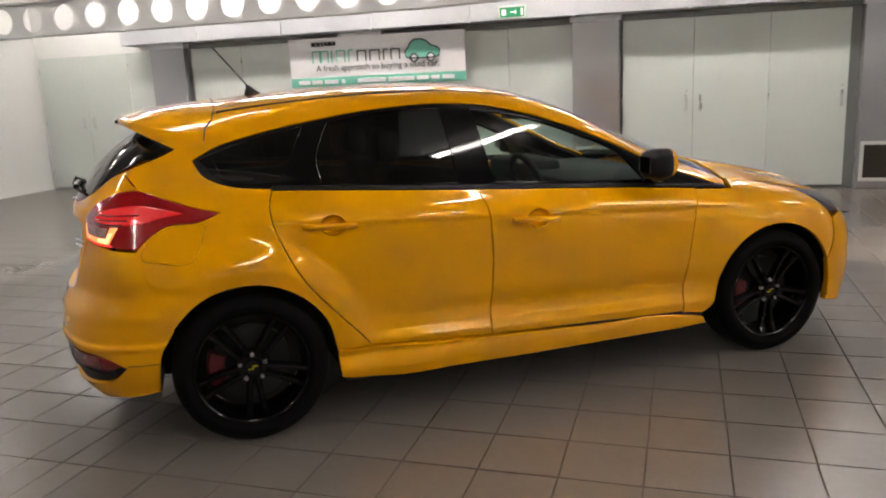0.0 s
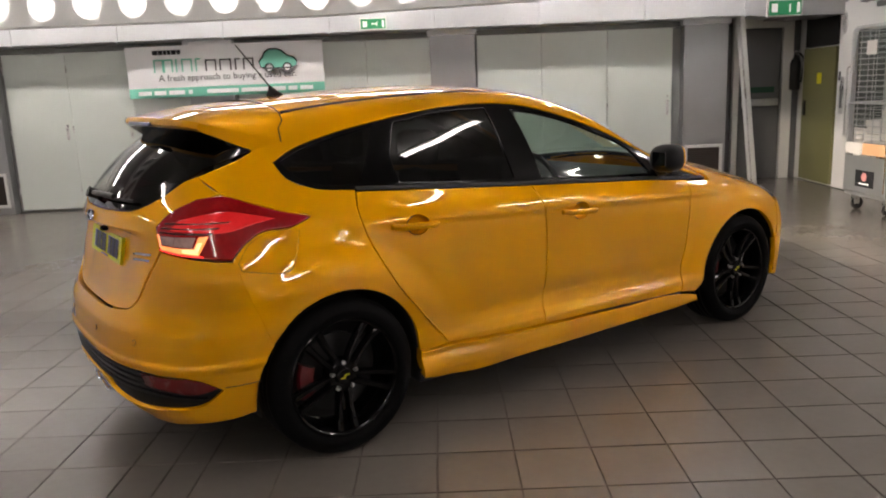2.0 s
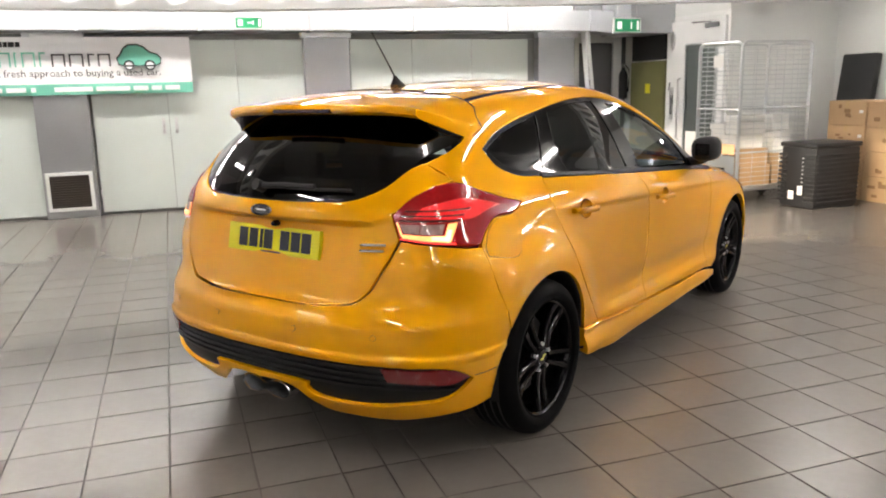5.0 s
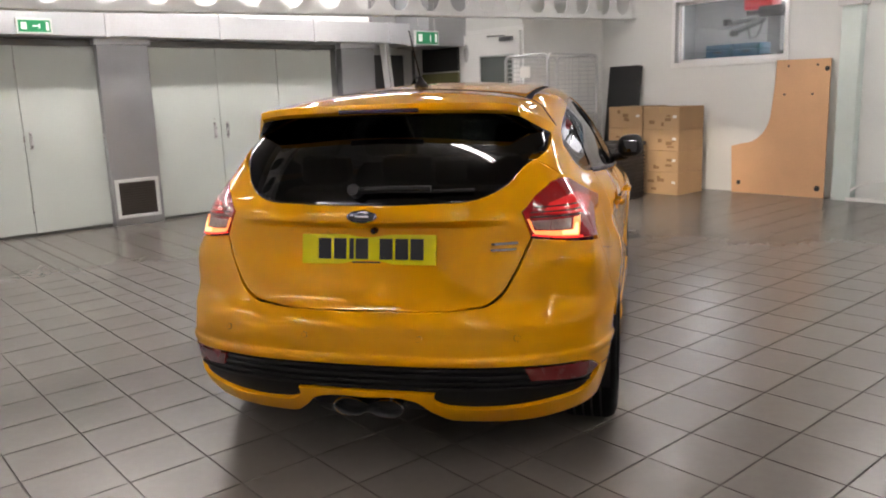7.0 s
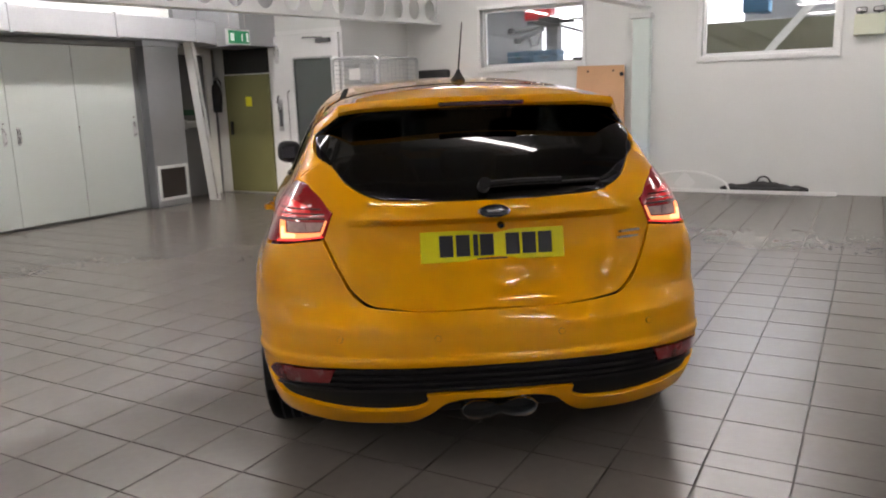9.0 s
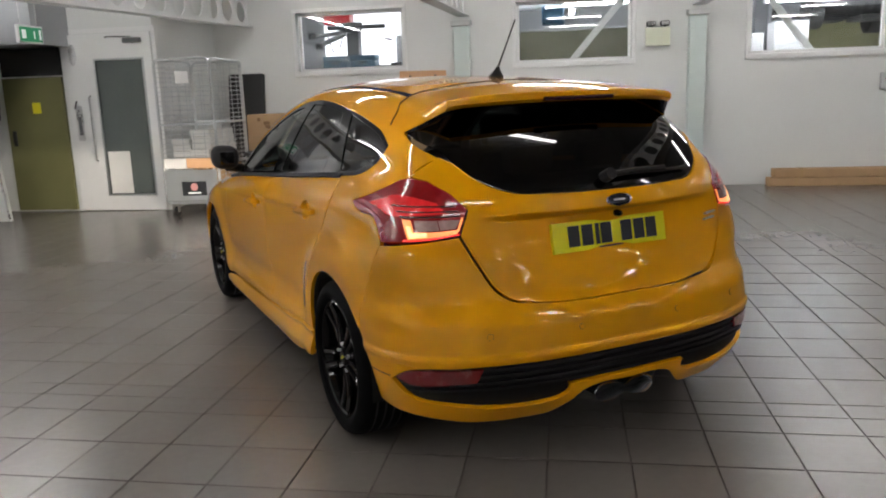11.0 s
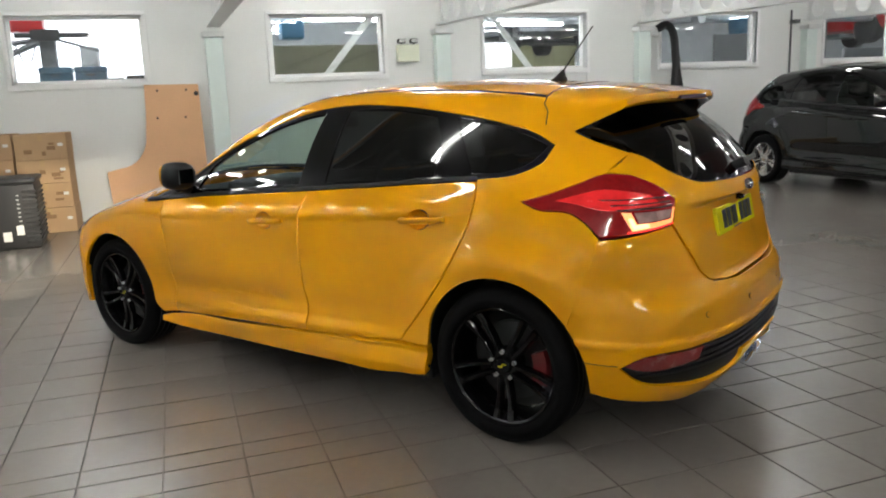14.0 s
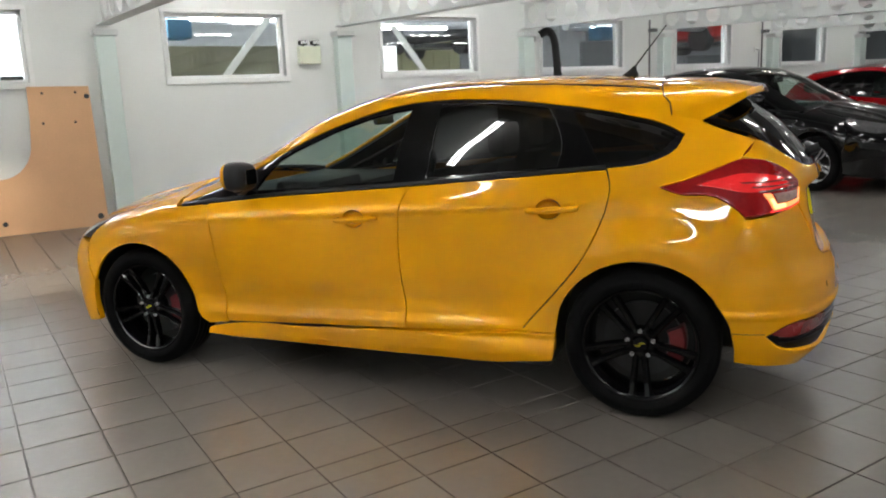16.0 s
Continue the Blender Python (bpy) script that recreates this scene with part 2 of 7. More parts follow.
def window(n, a, b, brace):
    w = thing(f"window_{n}", "white framed high window with a fixed pane into the workshop", "window", kind="structure")
    f = 0.055
    bm = B()
    box(bm, XW - 0.03, XW + 0.05, a - f, b + f, SILL_Z - 0.07, SILL_Z, 0.006)
    box(bm, XW - 0.02, XW + 0.05, a - f, b + f, HEAD_Z, HEAD_Z + f, 0.006)
    box(bm, XW - 0.02, XW + 0.05, a - f, a, SILL_Z, HEAD_Z, 0.006)
    box(bm, XW - 0.02, XW + 0.05, b, b + f, SILL_Z, HEAD_Z, 0.006)
    part("window_frame", bm, M["frame_white"], w)
    bm = B()
    for q in ((a, a + 0.04), (b - 0.04, b)):
        box(bm, XW + 0.10, XW + 0.15, q[0], q[1], SILL_Z, HEAD_Z)
    box(bm, XW + 0.10, XW + 0.15, a, b, SILL_Z, SILL_Z + 0.04)
    box(bm, XW + 0.10, XW + 0.15, a, b, HEAD_Z - 0.04, HEAD_Z)
    part("sash", bm, M["frame_white"], w)
    part("pane", box(B(), XW + 0.12, XW + 0.126, a + 0.04, b - 0.04, SILL_Z + 0.04, HEAD_Z - 0.04), M["pane"], w, "clear glass pane").visible_shadow = False
    if brace:
        bm = B()
        lo, hi = ((b - 0.76, SILL_Z), (a + 0.10, HEAD_Z)) if brace > 0 else ((b - 0.84, SILL_Z), (b - 0.20, HEAD_Z))
        d = Vector((0, hi[0] - lo[0], hi[1] - lo[1]))
        side = Vector((0, d.z, -d.y)).normalized() * 0.045
        vs = []
        for x in (XW + 0.17, XW + 0.20):
            for base, sgn in ((lo, 1), (hi, 1), (hi, -1), (lo, -1)):
                vs.append(bm.verts.new(Vector((x, base[0], base[1])) + side * sgn))
        bm.faces.new(vs[:4]), bm.faces.new(vs[4:])
        for k in range(4):
            bm.faces.new((vs[k], vs[(k + 1) % 4], vs[4 + (k + 1) % 4], vs[4 + k]))
        part("diagonal_brace", bm, M["frame_white"], w, "white steel cross brace behind the glass")
    return w


for i, (a, b) in enumerate(WINDOWS):
    window(i + 1, a, b, (0, 1, -1, 0, 0, 0, 0)[i])


# tall store doors, in sets between the pillars
def pull_handle(parent, x, y, z):
    bm = B()
    pipe(bm, [(x, y, z + 0.075), (x, y - 0.030, z + 0.07), (x, y - 0.040, z + 0.05), (x, y - 0.040, z - 0.05), (x, y - 0.030, z - 0.07), (x, y, z - 0.075)], 0.008)
    box(bm, x - 0.018, x + 0.018, y - 0.005, y, z - 0.10, z + 0.10, 0.004)
    part("pull_handle", bm, M["steel"], parent, "polished steel pull handle", smooth=True)


def store_door(x0, x1, top, handles, locks=()):
    d = thing("store_door", "tall pale grey painted flush store door", "door", "store doors along the wall")
    part("leaf", box(B(), x0 + 0.0025, x1 - 0.0025, YN - 0.0, YN + 0.045, 0.035, top, 0.004), M["door_grey"], d)
    for hx in handles:
        pull_handle(d, hx, YN, 1.07)
    for lx in locks:
        part("lock", rod(B(), (lx, YN, 1.22), (lx, YN - 0.008, 1.22), 0.012), M["steel"], d)
    for hz in (0.3, 1.1, 1.9):
        hx = x0 if (not handles or handles[0] > (x0 + x1) / 2) else x1
        part("hinge", rod(B(), (hx, YN - 0.004, hz - 0.05), (hx, YN - 0.004, hz + 0.05), 0.008), M["steel"], d)
    return d


TOP = 2.105
DOORS = [(-0.80, 0.06, -0.02), (0.06, 0.93, 0.15), (0.93, 1.80, 1.74),
         (-4.00, -3.13, -3.2), (-3.13, -2.27, -3.05), (-2.27, -1.42, -2.2),
         (-7.10, -6.26, -6.34), (-6.26, -5.41, -5.48), (-5.41, -4.62, -5.33),
         (-9.95, -9.1, -9.2), (-9.1, -8.25, -9.0), (-8.25, -7.75, -8.2)]
for x0, x1, hx in DOORS:
    store_door(x0, x1, TOP, [hx], [hx] if x0 in (-0.80, 0.93) else [])
bm = B()
for x0, x1 in ((-0.83, 1.92), (-4.04, -1.40), (-7.16, -4.60)):
    box(bm, x0, x1, YN - 0.012, YN + 0.06, TOP + 0.004, TOP + 0.07)
    box(bm, x0, x1, YN + 0.045, YN + 0.06, 0.0, TOP)
solid("door_frame", bm, M["lining_shade"], "door lining above the store doors, greyed for the duct's shade", "door frame", kind="structure")


# pillars with an air vent at the foot
def pillar(x0, x1, vent):
    p = thing("pillar", "grey metal clad pillar" + (" with a black air vent at its foot" if vent else ""), "pillar", "pillars along the door wall")
    y0 = YN - 0.10
    part("casing", box(B(), x0, x1, y0, YN + 0.06, 0.0, 2.36, 0.008), M["pillar_grey"], p)
    part("collar", box(B(), x0 - 0.03, x1 + 0.03, y0 - 0.03, YN + 0.05, 2.12, 2.22, 0.008), M["duct"], p)
    if vent:
        a, b, z0, z1 = x0 + 0.03, x1 - 0.04, 0.09, 0.56
        bm = B()
        for q in ((a, b, z0, z0 + 0.04), (a, b, z1 - 0.04, z1), (a, a + 0.04, z0 + 0.04, z1 - 0.04), (b - 0.04, b, z0 + 0.04, z1 - 0.04)):
            box(bm, q[0], q[1], y0 - 0.022, y0, q[2], q[3], 0.003)
        part("vent_frame", bm, M["wall_white"], p, "white vent surround")
        part("vent_backing", box(B(), a + 0.04, b - 0.04, y0 - 0.004, y0 - 0.001, z0 + 0.04, z1 - 0.04), M["vent"], p)
        slat = None
        for k in range(13):
            z = z0 + 0.055 + k * 0.029
            if slat is None:
                bm = B()
                box(bm, a + 0.04, b - 0.04, -0.002, 0.002, -0.009, 0.009)
                bmesh.ops.rotate(bm, verts=bm.verts, cent=(0, 0, 0), matrix=Matrix.Rotation(radians(35), 3, "X"))
                slat = part("slat", bm, M["vent"], p)
                slat.location = (0, y0 - 0.012, z)
            else:
                s = slat.copy()
                scene.collection.objects.link(s)
                s.location = (0, y0 - 0.012, z)
    return p


for x0, x1, v in ((-1.42, -0.83, True), (1.92, 2.50, True), (-4.62, -4.03, True), (-7.75, -7.16, True)):
    pillar(x0, x1, v)

# duct along the top of the door wall, in sections with flanges
duct = thing("air_duct", "galvanised rectangular air duct along the top of the wall", "duct")
xs = [-8.05, -6.75, -5.4, -4.05, -2.7, -1.36, 0.0, 1.35, 2.62]
for a, b in zip(xs, xs[1:]):
    part("duct_section", box(B(), a + 0.004, b - 0.004, YN - 0.36, YN + 0.05, 2.19, 2.47, 0.006), M["duct"], duct)
    part("flange", box(B(), b - 0.02, b + 0.02, YN - 0.375, YN + 0.05, 2.178, 2.482, 0.003), M["duct"], duct)
bm = B()
v = [bm.verts.new(c) for c in ((2.64, YN - 0.36, 2.19), (2.64, YN - 0.36, 2.47), (2.64, YN + 0.05, 2.47), (2.64, YN + 0.05, 2.19),
                               (3.3, YN - 0.36, 2.12), (3.3, YN - 0.36, 2.47), (3.3, YN + 0.05, 2.47), (3.3, YN + 0.05, 2.12))]
for q in ((0, 1, 2, 3), (7, 6, 5, 4), (0, 4, 5, 1), (1, 5, 6, 2), (2, 6, 7, 3), (3, 7, 4, 0)):
    bm.faces.new([v[i] for i in q])
part("duct_reducer", bm, M["duct"], duct)


# cellular roof beams: a web with round holes between two flanges
def beam_drop(x):
    """Drop of the roof beams away from the window wall, sloped to fit the camera's view."""
    return -0.0275 * (XW - max(x, -2.5))


def cell_beam(y, z0, z1, x0=XL + 0.02, x1=XW - 0.02, hole=0.145, gap=0.445):
    """Beam along x. The web is built as cells, each a square with a round hole, and has thickness."""
    bm = B()
    zc, n = (z0 + z1) / 2, 24
    cells = int((x1 - x0) / gap)
    w = (x1 - x0) / cells
    hz = (z1 - z0) / 2 - 0.015
    for i in range(cells):
        cx = x0 + (i + 0.5) * w
        rings = []
        for yy in (y - 0.006, y + 0.006):
            inner, outer = [], []
            for k in range(n):
                t = 2 * math.pi * (k + 0.5) / n
                c, s = math.cos(t), math.sin(t)
                inner.append(bm.verts.new((cx + hole * c, yy, zc + hole * s)))
                f = 1 / max(abs(c) / (w / 2), abs(s) / hz)
                outer.append(bm.verts.new((cx + f * c, yy, zc + f * s)))
            rings.append((inner, outer))
            for k in range(n):
                bm.faces.new((inner[k], inner[(k + 1) % n], outer[(k + 1) % n], outer[k]))
        for k in range(n):
            bm.faces.new((rings[0][0][k], rings[0][0][(k + 1) % n], rings[1][0][(k + 1) % n], rings[1][0][k]))
    for xa, xb in ((x0, -2.5), (-2.5, x1)):
        box(bm, xa, xb, y - 0.085, y + 0.085, z0, z0 + 0.016)
        box(bm, xa, xb, y - 0.085, y + 0.085, z1 - 0.016, z1)
    for v in bm.verts:
        v.co.z += beam_drop(v.co.x)
    return solid("roof_beam", bm, M["beam"], "white painted steel beam with round holes in its web", "beam", "roof beams", smooth=False)


BEAM_Y = [7.90, 4.72, 1.55, -1.80, -5.1, -8.4, -11.7, -15.0]
for y in BEAM_Y:
    cell_beam(y, 2.42, 2.83)


# box columns on the window wall
def wall_column(y):
    c = thing("wall_column", "pale grey steel column against the white wall", "column", "columns along the window wall")
    part("shaft", box(B(), XW - 0.16, XW - 0.002, y - 0.11, y + 0.11, 0.0, 2.28, 0.006), M["column"], c)
    part("cap", box(B(), XW - 0.22, XW - 0.002, y - 0.14, y + 0.14, 2.284, 2.352, 0.006), M["beam"], c)
    return c


for y in BEAM_Y[1:]:
    wall_column(y + 0.02)


# fluorescent battens between the beams
def batten(x, y, z, along_y, power_mat, length=1.5):
    lamp = thing("ceiling_light", "white batten with bare fluorescent tubes, lit", "ceiling light", "fluorescent battens", m=pose(x, y, z, 0, 0, 90 if along_y else 0))
    part("housing", box(B(), -length / 2, length / 2, -0.05, 0.05, 0.0, 0.06, 0.008), M["frame_white"], lamp)
    for s in (-0.035, 0.035):
        part("tube", rod(B(), (-length / 2 + 0.03, s, -0.022), (length / 2 - 0.03, s, -0.022), 0.014, 10), power_mat, lamp, "glowing white tube", smooth=True)
    part("end_cap", box(B(), -length / 2, -length / 2 + 0.03, -0.055, 0.055, -0.045, 0.0), M["frame_white"], lamp)
    part("end_cap", box(B(), length / 2 - 0.03, length / 2, -0.055, 0.055, -0.045, 0.0), M["frame_white"], lamp)
    return lamp


for x in (-8.6, -6.9, -5.2, -3.5, -1.8, -0.1, 1.6):
    batten(x, 9.35, 3.285, False, M["bright_tube"])
for y in (6.4, 3.1, -0.15, -3.4, -6.8, -10.2):
    for x in (-8.2, -5.2, -2.2, 0.8, 3.8):
        if x < -8 and -1 < y < 0:
            continue
        batten(x, y, 3.285, True, M["bright_tube"] if x > 3 and -1 < y < 4 else M["tube"])

# ---- car bodies ----
# A car's skin is where a smooth function of x (forward from the rear axle), y (left) and z (up) is zero.
# Every panel is cut out of that skin along its own outline, with a turned-in edge, so that the shut lines are real gaps.
from mathutils.geometry import delaunay_2d_cdt


def curve(*knots, soft=0.0):
    """A smooth function through (x, y) knots; soft is the width over which its bends are eased."""
    xs, ys = (np.array(v, float) for v in zip(*knots))
    d = np.diff(ys) / np.diff(xs)
    m = np.concatenate(([d[0]], (d[:-1] * np.diff(xs)[1:] + d[1:] * np.diff(xs)[:-1]) / (xs[2:] - xs[:-2]), [d[-1]]))
    x = np.arange(xs[0] - 0.8, xs[-1] + 0.8, 0.001)
    i = np.clip(np.searchsorted(xs, x) - 1, 0, len(xs) - 2)
    h = xs[i + 1] - xs[i]
    t = (x - xs[i]) / h
    inside = (2 * t**3 - 3 * t**2 + 1) * ys[i] + (t**3 - 2 * t**2 + t) * h * m[i] + (3 * t**2 - 2 * t**3) * ys[i + 1] + (t**3 - t**2) * h * m[i + 1]
    y = np.where(t < 0, ys[0] + (x - xs[0]) * m[0], np.where(t > 1, ys[-1] + (x - xs[-1]) * m[-1], inside))
    if soft > 0:
        k = np.arange(-int(3 * soft / 0.001), int(3 * soft / 0.001) + 1) * 0.001
        w = np.exp(-0.5 * (k / soft) ** 2)
        half = len(k) // 2
        rising = np.concatenate((y[0] + (np.arange(-half, 0) * 0.001) * m[0], y, y[-1] + (np.arange(1, half + 1) * 0.001) * m[-1]))
        y = np.convolve(rising, w / w.sum(), mode="valid")
    return lambda v: np.interp(v, x, y)


def step01(a, b, x):
    t = np.clip((x - a) / (b - a), 0, 1)
    return t * t * (3 - 2 * t)


def blend_max(a, b, k):
    return (a + b + np.sqrt((a - b) ** 2 + k * k)) / 2


HALF_WIDTH = curve((-0.9, 0.868), (-0.5, 0.889), (-0.2, 0.889), (0.1, 0.886), (0.5, 0.890), (1.2, 0.897), (1.9, 0.895), (2.3, 0.897), (2.65, 0.902), (2.95, 0.893), (3.2, 0.865), (3.4, 0.81), (3.6, 0.72), soft=0.1)
BELT = curve((-0.9, 1.12), (-0.4, 1.095), (0.156, 1.060), (1.05, 0.998), (1.81, 0.942), (2.39, 0.892), (2.7, 0.862), (3.0, 0.81), (3.25, 0.745), (3.6, 0.62), soft=0.1)
TUMBLE = curve((-0.9, -0.07), (-0.76, -0.03), (-0.66, -0.012), (-0.5, -0.006), (-0.35, 0.0), (-0.22, 0.003), (-0.13, -0.002), (-0.06, -0.024), (0.0, -0.064), (0.06, -0.092), (0.2, -0.162), (0.34, -0.252), (0.42, -0.32), (0.55, -0.46), soft=0.02)
REAR_PULL = curve((-0.9, 0.14), (-0.5, 0.115), (-0.3, 0.10), (-0.06, 0.072), (0.3, 0.030), (0.7, 0.004), (1.0, 0.0), (3.0, 0.0), soft=0.06)
REAR_X = curve((0.15, -0.66), (0.22, -0.72), (0.27, -0.762), (0.33, -0.785), (0.40, -0.796), (0.47, -0.802), (0.53, -0.80), (0.585, -0.79), (0.625, -0.772), (0.66, -0.75), (0.72, -0.738), (0.80, -0.730), (0.86, -0.718), (0.93, -0.712), (0.985, -0.706), (1.03, -0.686), (1.10, -0.635), (1.16, -0.585), (1.2, -0.545), (1.26, -0.468), (1.3, -0.410), (1.38, -0.305), (1.5, -0.16), soft=0.017)
REAR_BOW = curve((0.2, 0.07), (0.45, 0.07), (0.62, 0.078), (0.9, 0.105), (1.05, 0.12), (1.3, 0.15), (1.5, 0.16), soft=0.06)
ROOF_Z = curve((-0.9, 1.31), (-0.4, 1.385), (0.0, 1.435), (0.3, 1.458), (0.6, 1.472), (0.9, 1.475), (1.15, 1.464), (1.4, 1.430), (1.6, 1.378), (2.0, 1.212), (2.38, 1.052), (2.47, 1.012), (2.6, 0.985), (2.8, 0.945), (3.0, 0.902), (3.2, 0.850), (3.35, 0.797), (3.5, 0.715), (3.65, 0.60), soft=0.035)
CROWN = curve((-0.9, 0.05), (0.3, 0.045), (1.2, 0.045), (1.6, 0.062), (2.2, 0.085), (2.5, 0.055), (3.0, 0.055), (3.5, 0.05), soft=0.1)
NOSE_X = curve((0.1, 3.44), (0.2, 3.50), (0.3, 3.53), (0.45, 3.545), (0.58, 3.535), (0.68, 3.495), (0.76, 3.44), (0.9, 3.27), (1.2, 2.8), soft=0.025)


def skin(x, y, z):
    """Above zero outside the body, below zero inside."""
    w = np.abs(y)
    belt = BELT(x)
    side = HALF_WIDTH(x) + TUMBLE(z - belt)
    side = side - REAR_PULL(x) * step01(0.70, 1.06, z)
    # haunch over the rear wheel and a flatter swell over the front one
    r = np.hypot(x, z - 0.324)
    side = side + 0.030 * (1 - step01(0.41, 0.56, r)) * (0.45 + 0.55 * step01(0.38, 0.70, z))
    r = np.hypot(x - 2.648, z - 0.324)
    side = side + 0.016 * (1 - step01(0.385, 0.53, r)) * step01(0.2, 0.35, z)
    doors = step01(0.35, 0.75, x) * (1 - step01(2.0, 2.4, x))
    side = side - 0.015 * np.exp(-(((z - 0.45 - 0.02 * (1.2 - x)) / 0.06) ** 2)) * doors
    side = side + 0.017 * (1 - step01(0.345, 0.402, z - 0.02 * (1.2 - x))) * doors
    crease = 0.905 - 0.052 * (x - 0.36)
    side = side + 0.0050 * np.tanh((z - crease) / 0.011) * step01(-0.1, 0.5, x) * (1 - step01(2.3, 2.75, x)) * (1 - step01(crease + 0.02, crease + 0.1, z))
    top = ROOF_Z(x) - CROWN(x) * (w / 0.55) ** 2
    rear = REAR_X(z) + REAR_BOW(z) * (w / 0.6) ** (3.0 - 0.7 * step01(0.62, 0.86, z))
    nose = NOSE_X(z) - 0.15 * (w / 0.6) ** 2.4
    f = blend_max(w - side, rear - x, 0.12 - 0.02 * step01(0.62, 0.86, z))
    f = blend_max(f, z - top, 0.045)
    return blend_max(f, x - nose, 0.10)


def skin_normal(p):
    e = 0.003
    g = np.stack([skin(p[:, 0] + d[0], p[:, 1] + d[1], p[:, 2] + d[2]) - skin(p[:, 0] - d[0], p[:, 1] - d[1], p[:, 2] - d[2]) for d in np.eye(3) * e], 1)
    return g / np.linalg.norm(g, axis=1, keepdims=True)


REACH = 0.85


class Chart:
    """Two coordinates on the skin: sent out as rays from inside the body."""

    def __init__(self, kind):
        self.kind = kind

    def flat(self, p):
        x, y, z = p
        if self.kind == "roll":
            return (x, math.atan2(z - 0.9, y) * REACH)
        if self.kind == "rear":
            return (math.atan2(y, 0.3 - x) * REACH, z)
        if self.kind == "front":
            return (math.atan2(y, x - 2.5) * REACH, z)
        return (x, y)

    def rays(self, uv):
        u, v = uv[:, 0], uv[:, 1]
        o, k = np.zeros_like(u), np.ones_like(u)
        if self.kind == "roll":
            return np.stack([u, o, 0.9 * k], 1), np.stack([o, np.cos(v / REACH), np.sin(v / REACH)], 1)
        if self.kind == "rear":
            return np.stack([0.3 * k, o, v], 1), np.stack([-np.cos(u / REACH), np.sin(u / REACH), o], 1)
        if self.kind == "front":
            return np.stack([2.5 * k, o, v], 1), np.stack([np.cos(u / REACH), np.sin(u / REACH), o], 1)
        return np.stack([u, v, 0.4 * k], 1), np.stack([o, o, k], 1)

    def lift(self, uv):
        o, d = self.rays(np.asarray(uv, float))
        lo, hi = np.full(len(o), 0.02), np.full(len(o), 1.9)
        for _ in range(36):
            mid = (lo + hi) / 2
            p = o + d * mid[:, None]
            out = skin(p[:, 0], p[:, 1], p[:, 2]) > 0
            hi, lo = np.where(out, mid, hi), np.where(out, lo, mid)
        return o + d * ((lo + hi) / 2)[:, None]


ROLL, REAR, FRONT, TOPC = Chart("roll"), Chart("rear"), Chart("front"), Chart("top")


def cast(o, d):
    lo, hi = 0.0, 1.9
    o, d = np.array(o, float), np.array(d, float)
    for _ in range(40):
        mid = (lo + hi) / 2
        p = o + d * mid
        lo, hi = (lo, mid) if skin(*p) > 0 else (mid, hi)
    return tuple(o + d * lo)


def S(x, z, sharp=0):
    """Point of the skin seen from the side."""
    return cast((x, 0.05, z), (0, 1, 0)) + (sharp,)


def T(x, y, sharp=0):
    """Point of the skin seen from above."""
    return cast((x, y, 0.4), (0, 0, 1)) + (sharp,)


def R(y, z, sharp=0):
    """Point of the skin seen from behind."""
    return cast((0.3, y, z), (-1, 0, 0)) + (sharp,)


def N(y, z, sharp=0):
    """Point of the skin seen from the front."""
    return cast((2.5, y, z), (1, 0, 0)) + (sharp,)


def arch(wx, r, a0, a1, n=9, sharp_ends=True):
    """Points along a wheel arch from angle a0 to a1, degrees from straight ahead."""
    out = []
    for i in range(n):
        a = radians(a0 + (a1 - a0) * i / (n - 1))
        out.append(S(wx + r * math.cos(a), 0.324 + r * math.sin(a), 1 if sharp_ends and i in (0, n - 1) else 0))
    return out


def both(half):
    """A closed outline from its left half, which begins and ends on the middle line."""
    other = [(p[0], -p[1], p[2], p[3]) for p in reversed(half) if abs(p[1]) > 1e-4]
    return half + other


def smooth_loop(points, chart, spacing=0.012):
    """Sample a closed outline: curved through its points, broken at sharp ones."""
    flat = [np.array(chart.flat(p[:3])) for p in points]
    sharp = [len(p) > 3 and bool(p[3]) for p in points]
    n, out = len(flat), []
    for i in range(n):
        p0, p1, p2, p3 = flat[i - 1], flat[i], flat[(i + 1) % n], flat[(i + 2) % n]
        length = np.linalg.norm(p2 - p1)
        d1 = max(np.linalg.norm(p1 - p0), 1e-6)
        d3 = max(np.linalg.norm(p3 - p2), 1e-6)
        m1 = (p2 - p1) if sharp[i] else ((p2 - p1) / length * d1 + (p1 - p0) / d1 * length) / (length + d1) * length
        m2 = (p2 - p1) if sharp[(i + 1) % n] else ((p3 - p2) / d3 * length + (p2 - p1) / length * d3) / (length + d3) * length
        count = max(1, int(round(length / spacing)))
        for k in range(count):
            t = k / count
            out.append((2 * t**3 - 3 * t**2 + 1) * p1 + (t**3 - 2 * t**2 + t) * m1 + (3 * t**2 - 2 * t**3) * p2 + (t**3 - t**2) * m2)
    return np.array(out)


def shift_loop(loop, dist):
    """Move a closed outline inwards (towards its inside) by a distance."""
    area = np.sum(loop[:, 0] * np.roll(loop[:, 1], -1) - np.roll(loop[:, 0], -1) * loop[:, 1])
    t = np.roll(loop, -1, 0) - np.roll(loop, 1, 0)
    t /= np.maximum(np.linalg.norm(t, axis=1, keepdims=True), 1e-9)
    inward = np.stack([-t[:, 1], t[:, 0]], 1) * (1 if area > 0 else -1)
    return loop + inward * dist


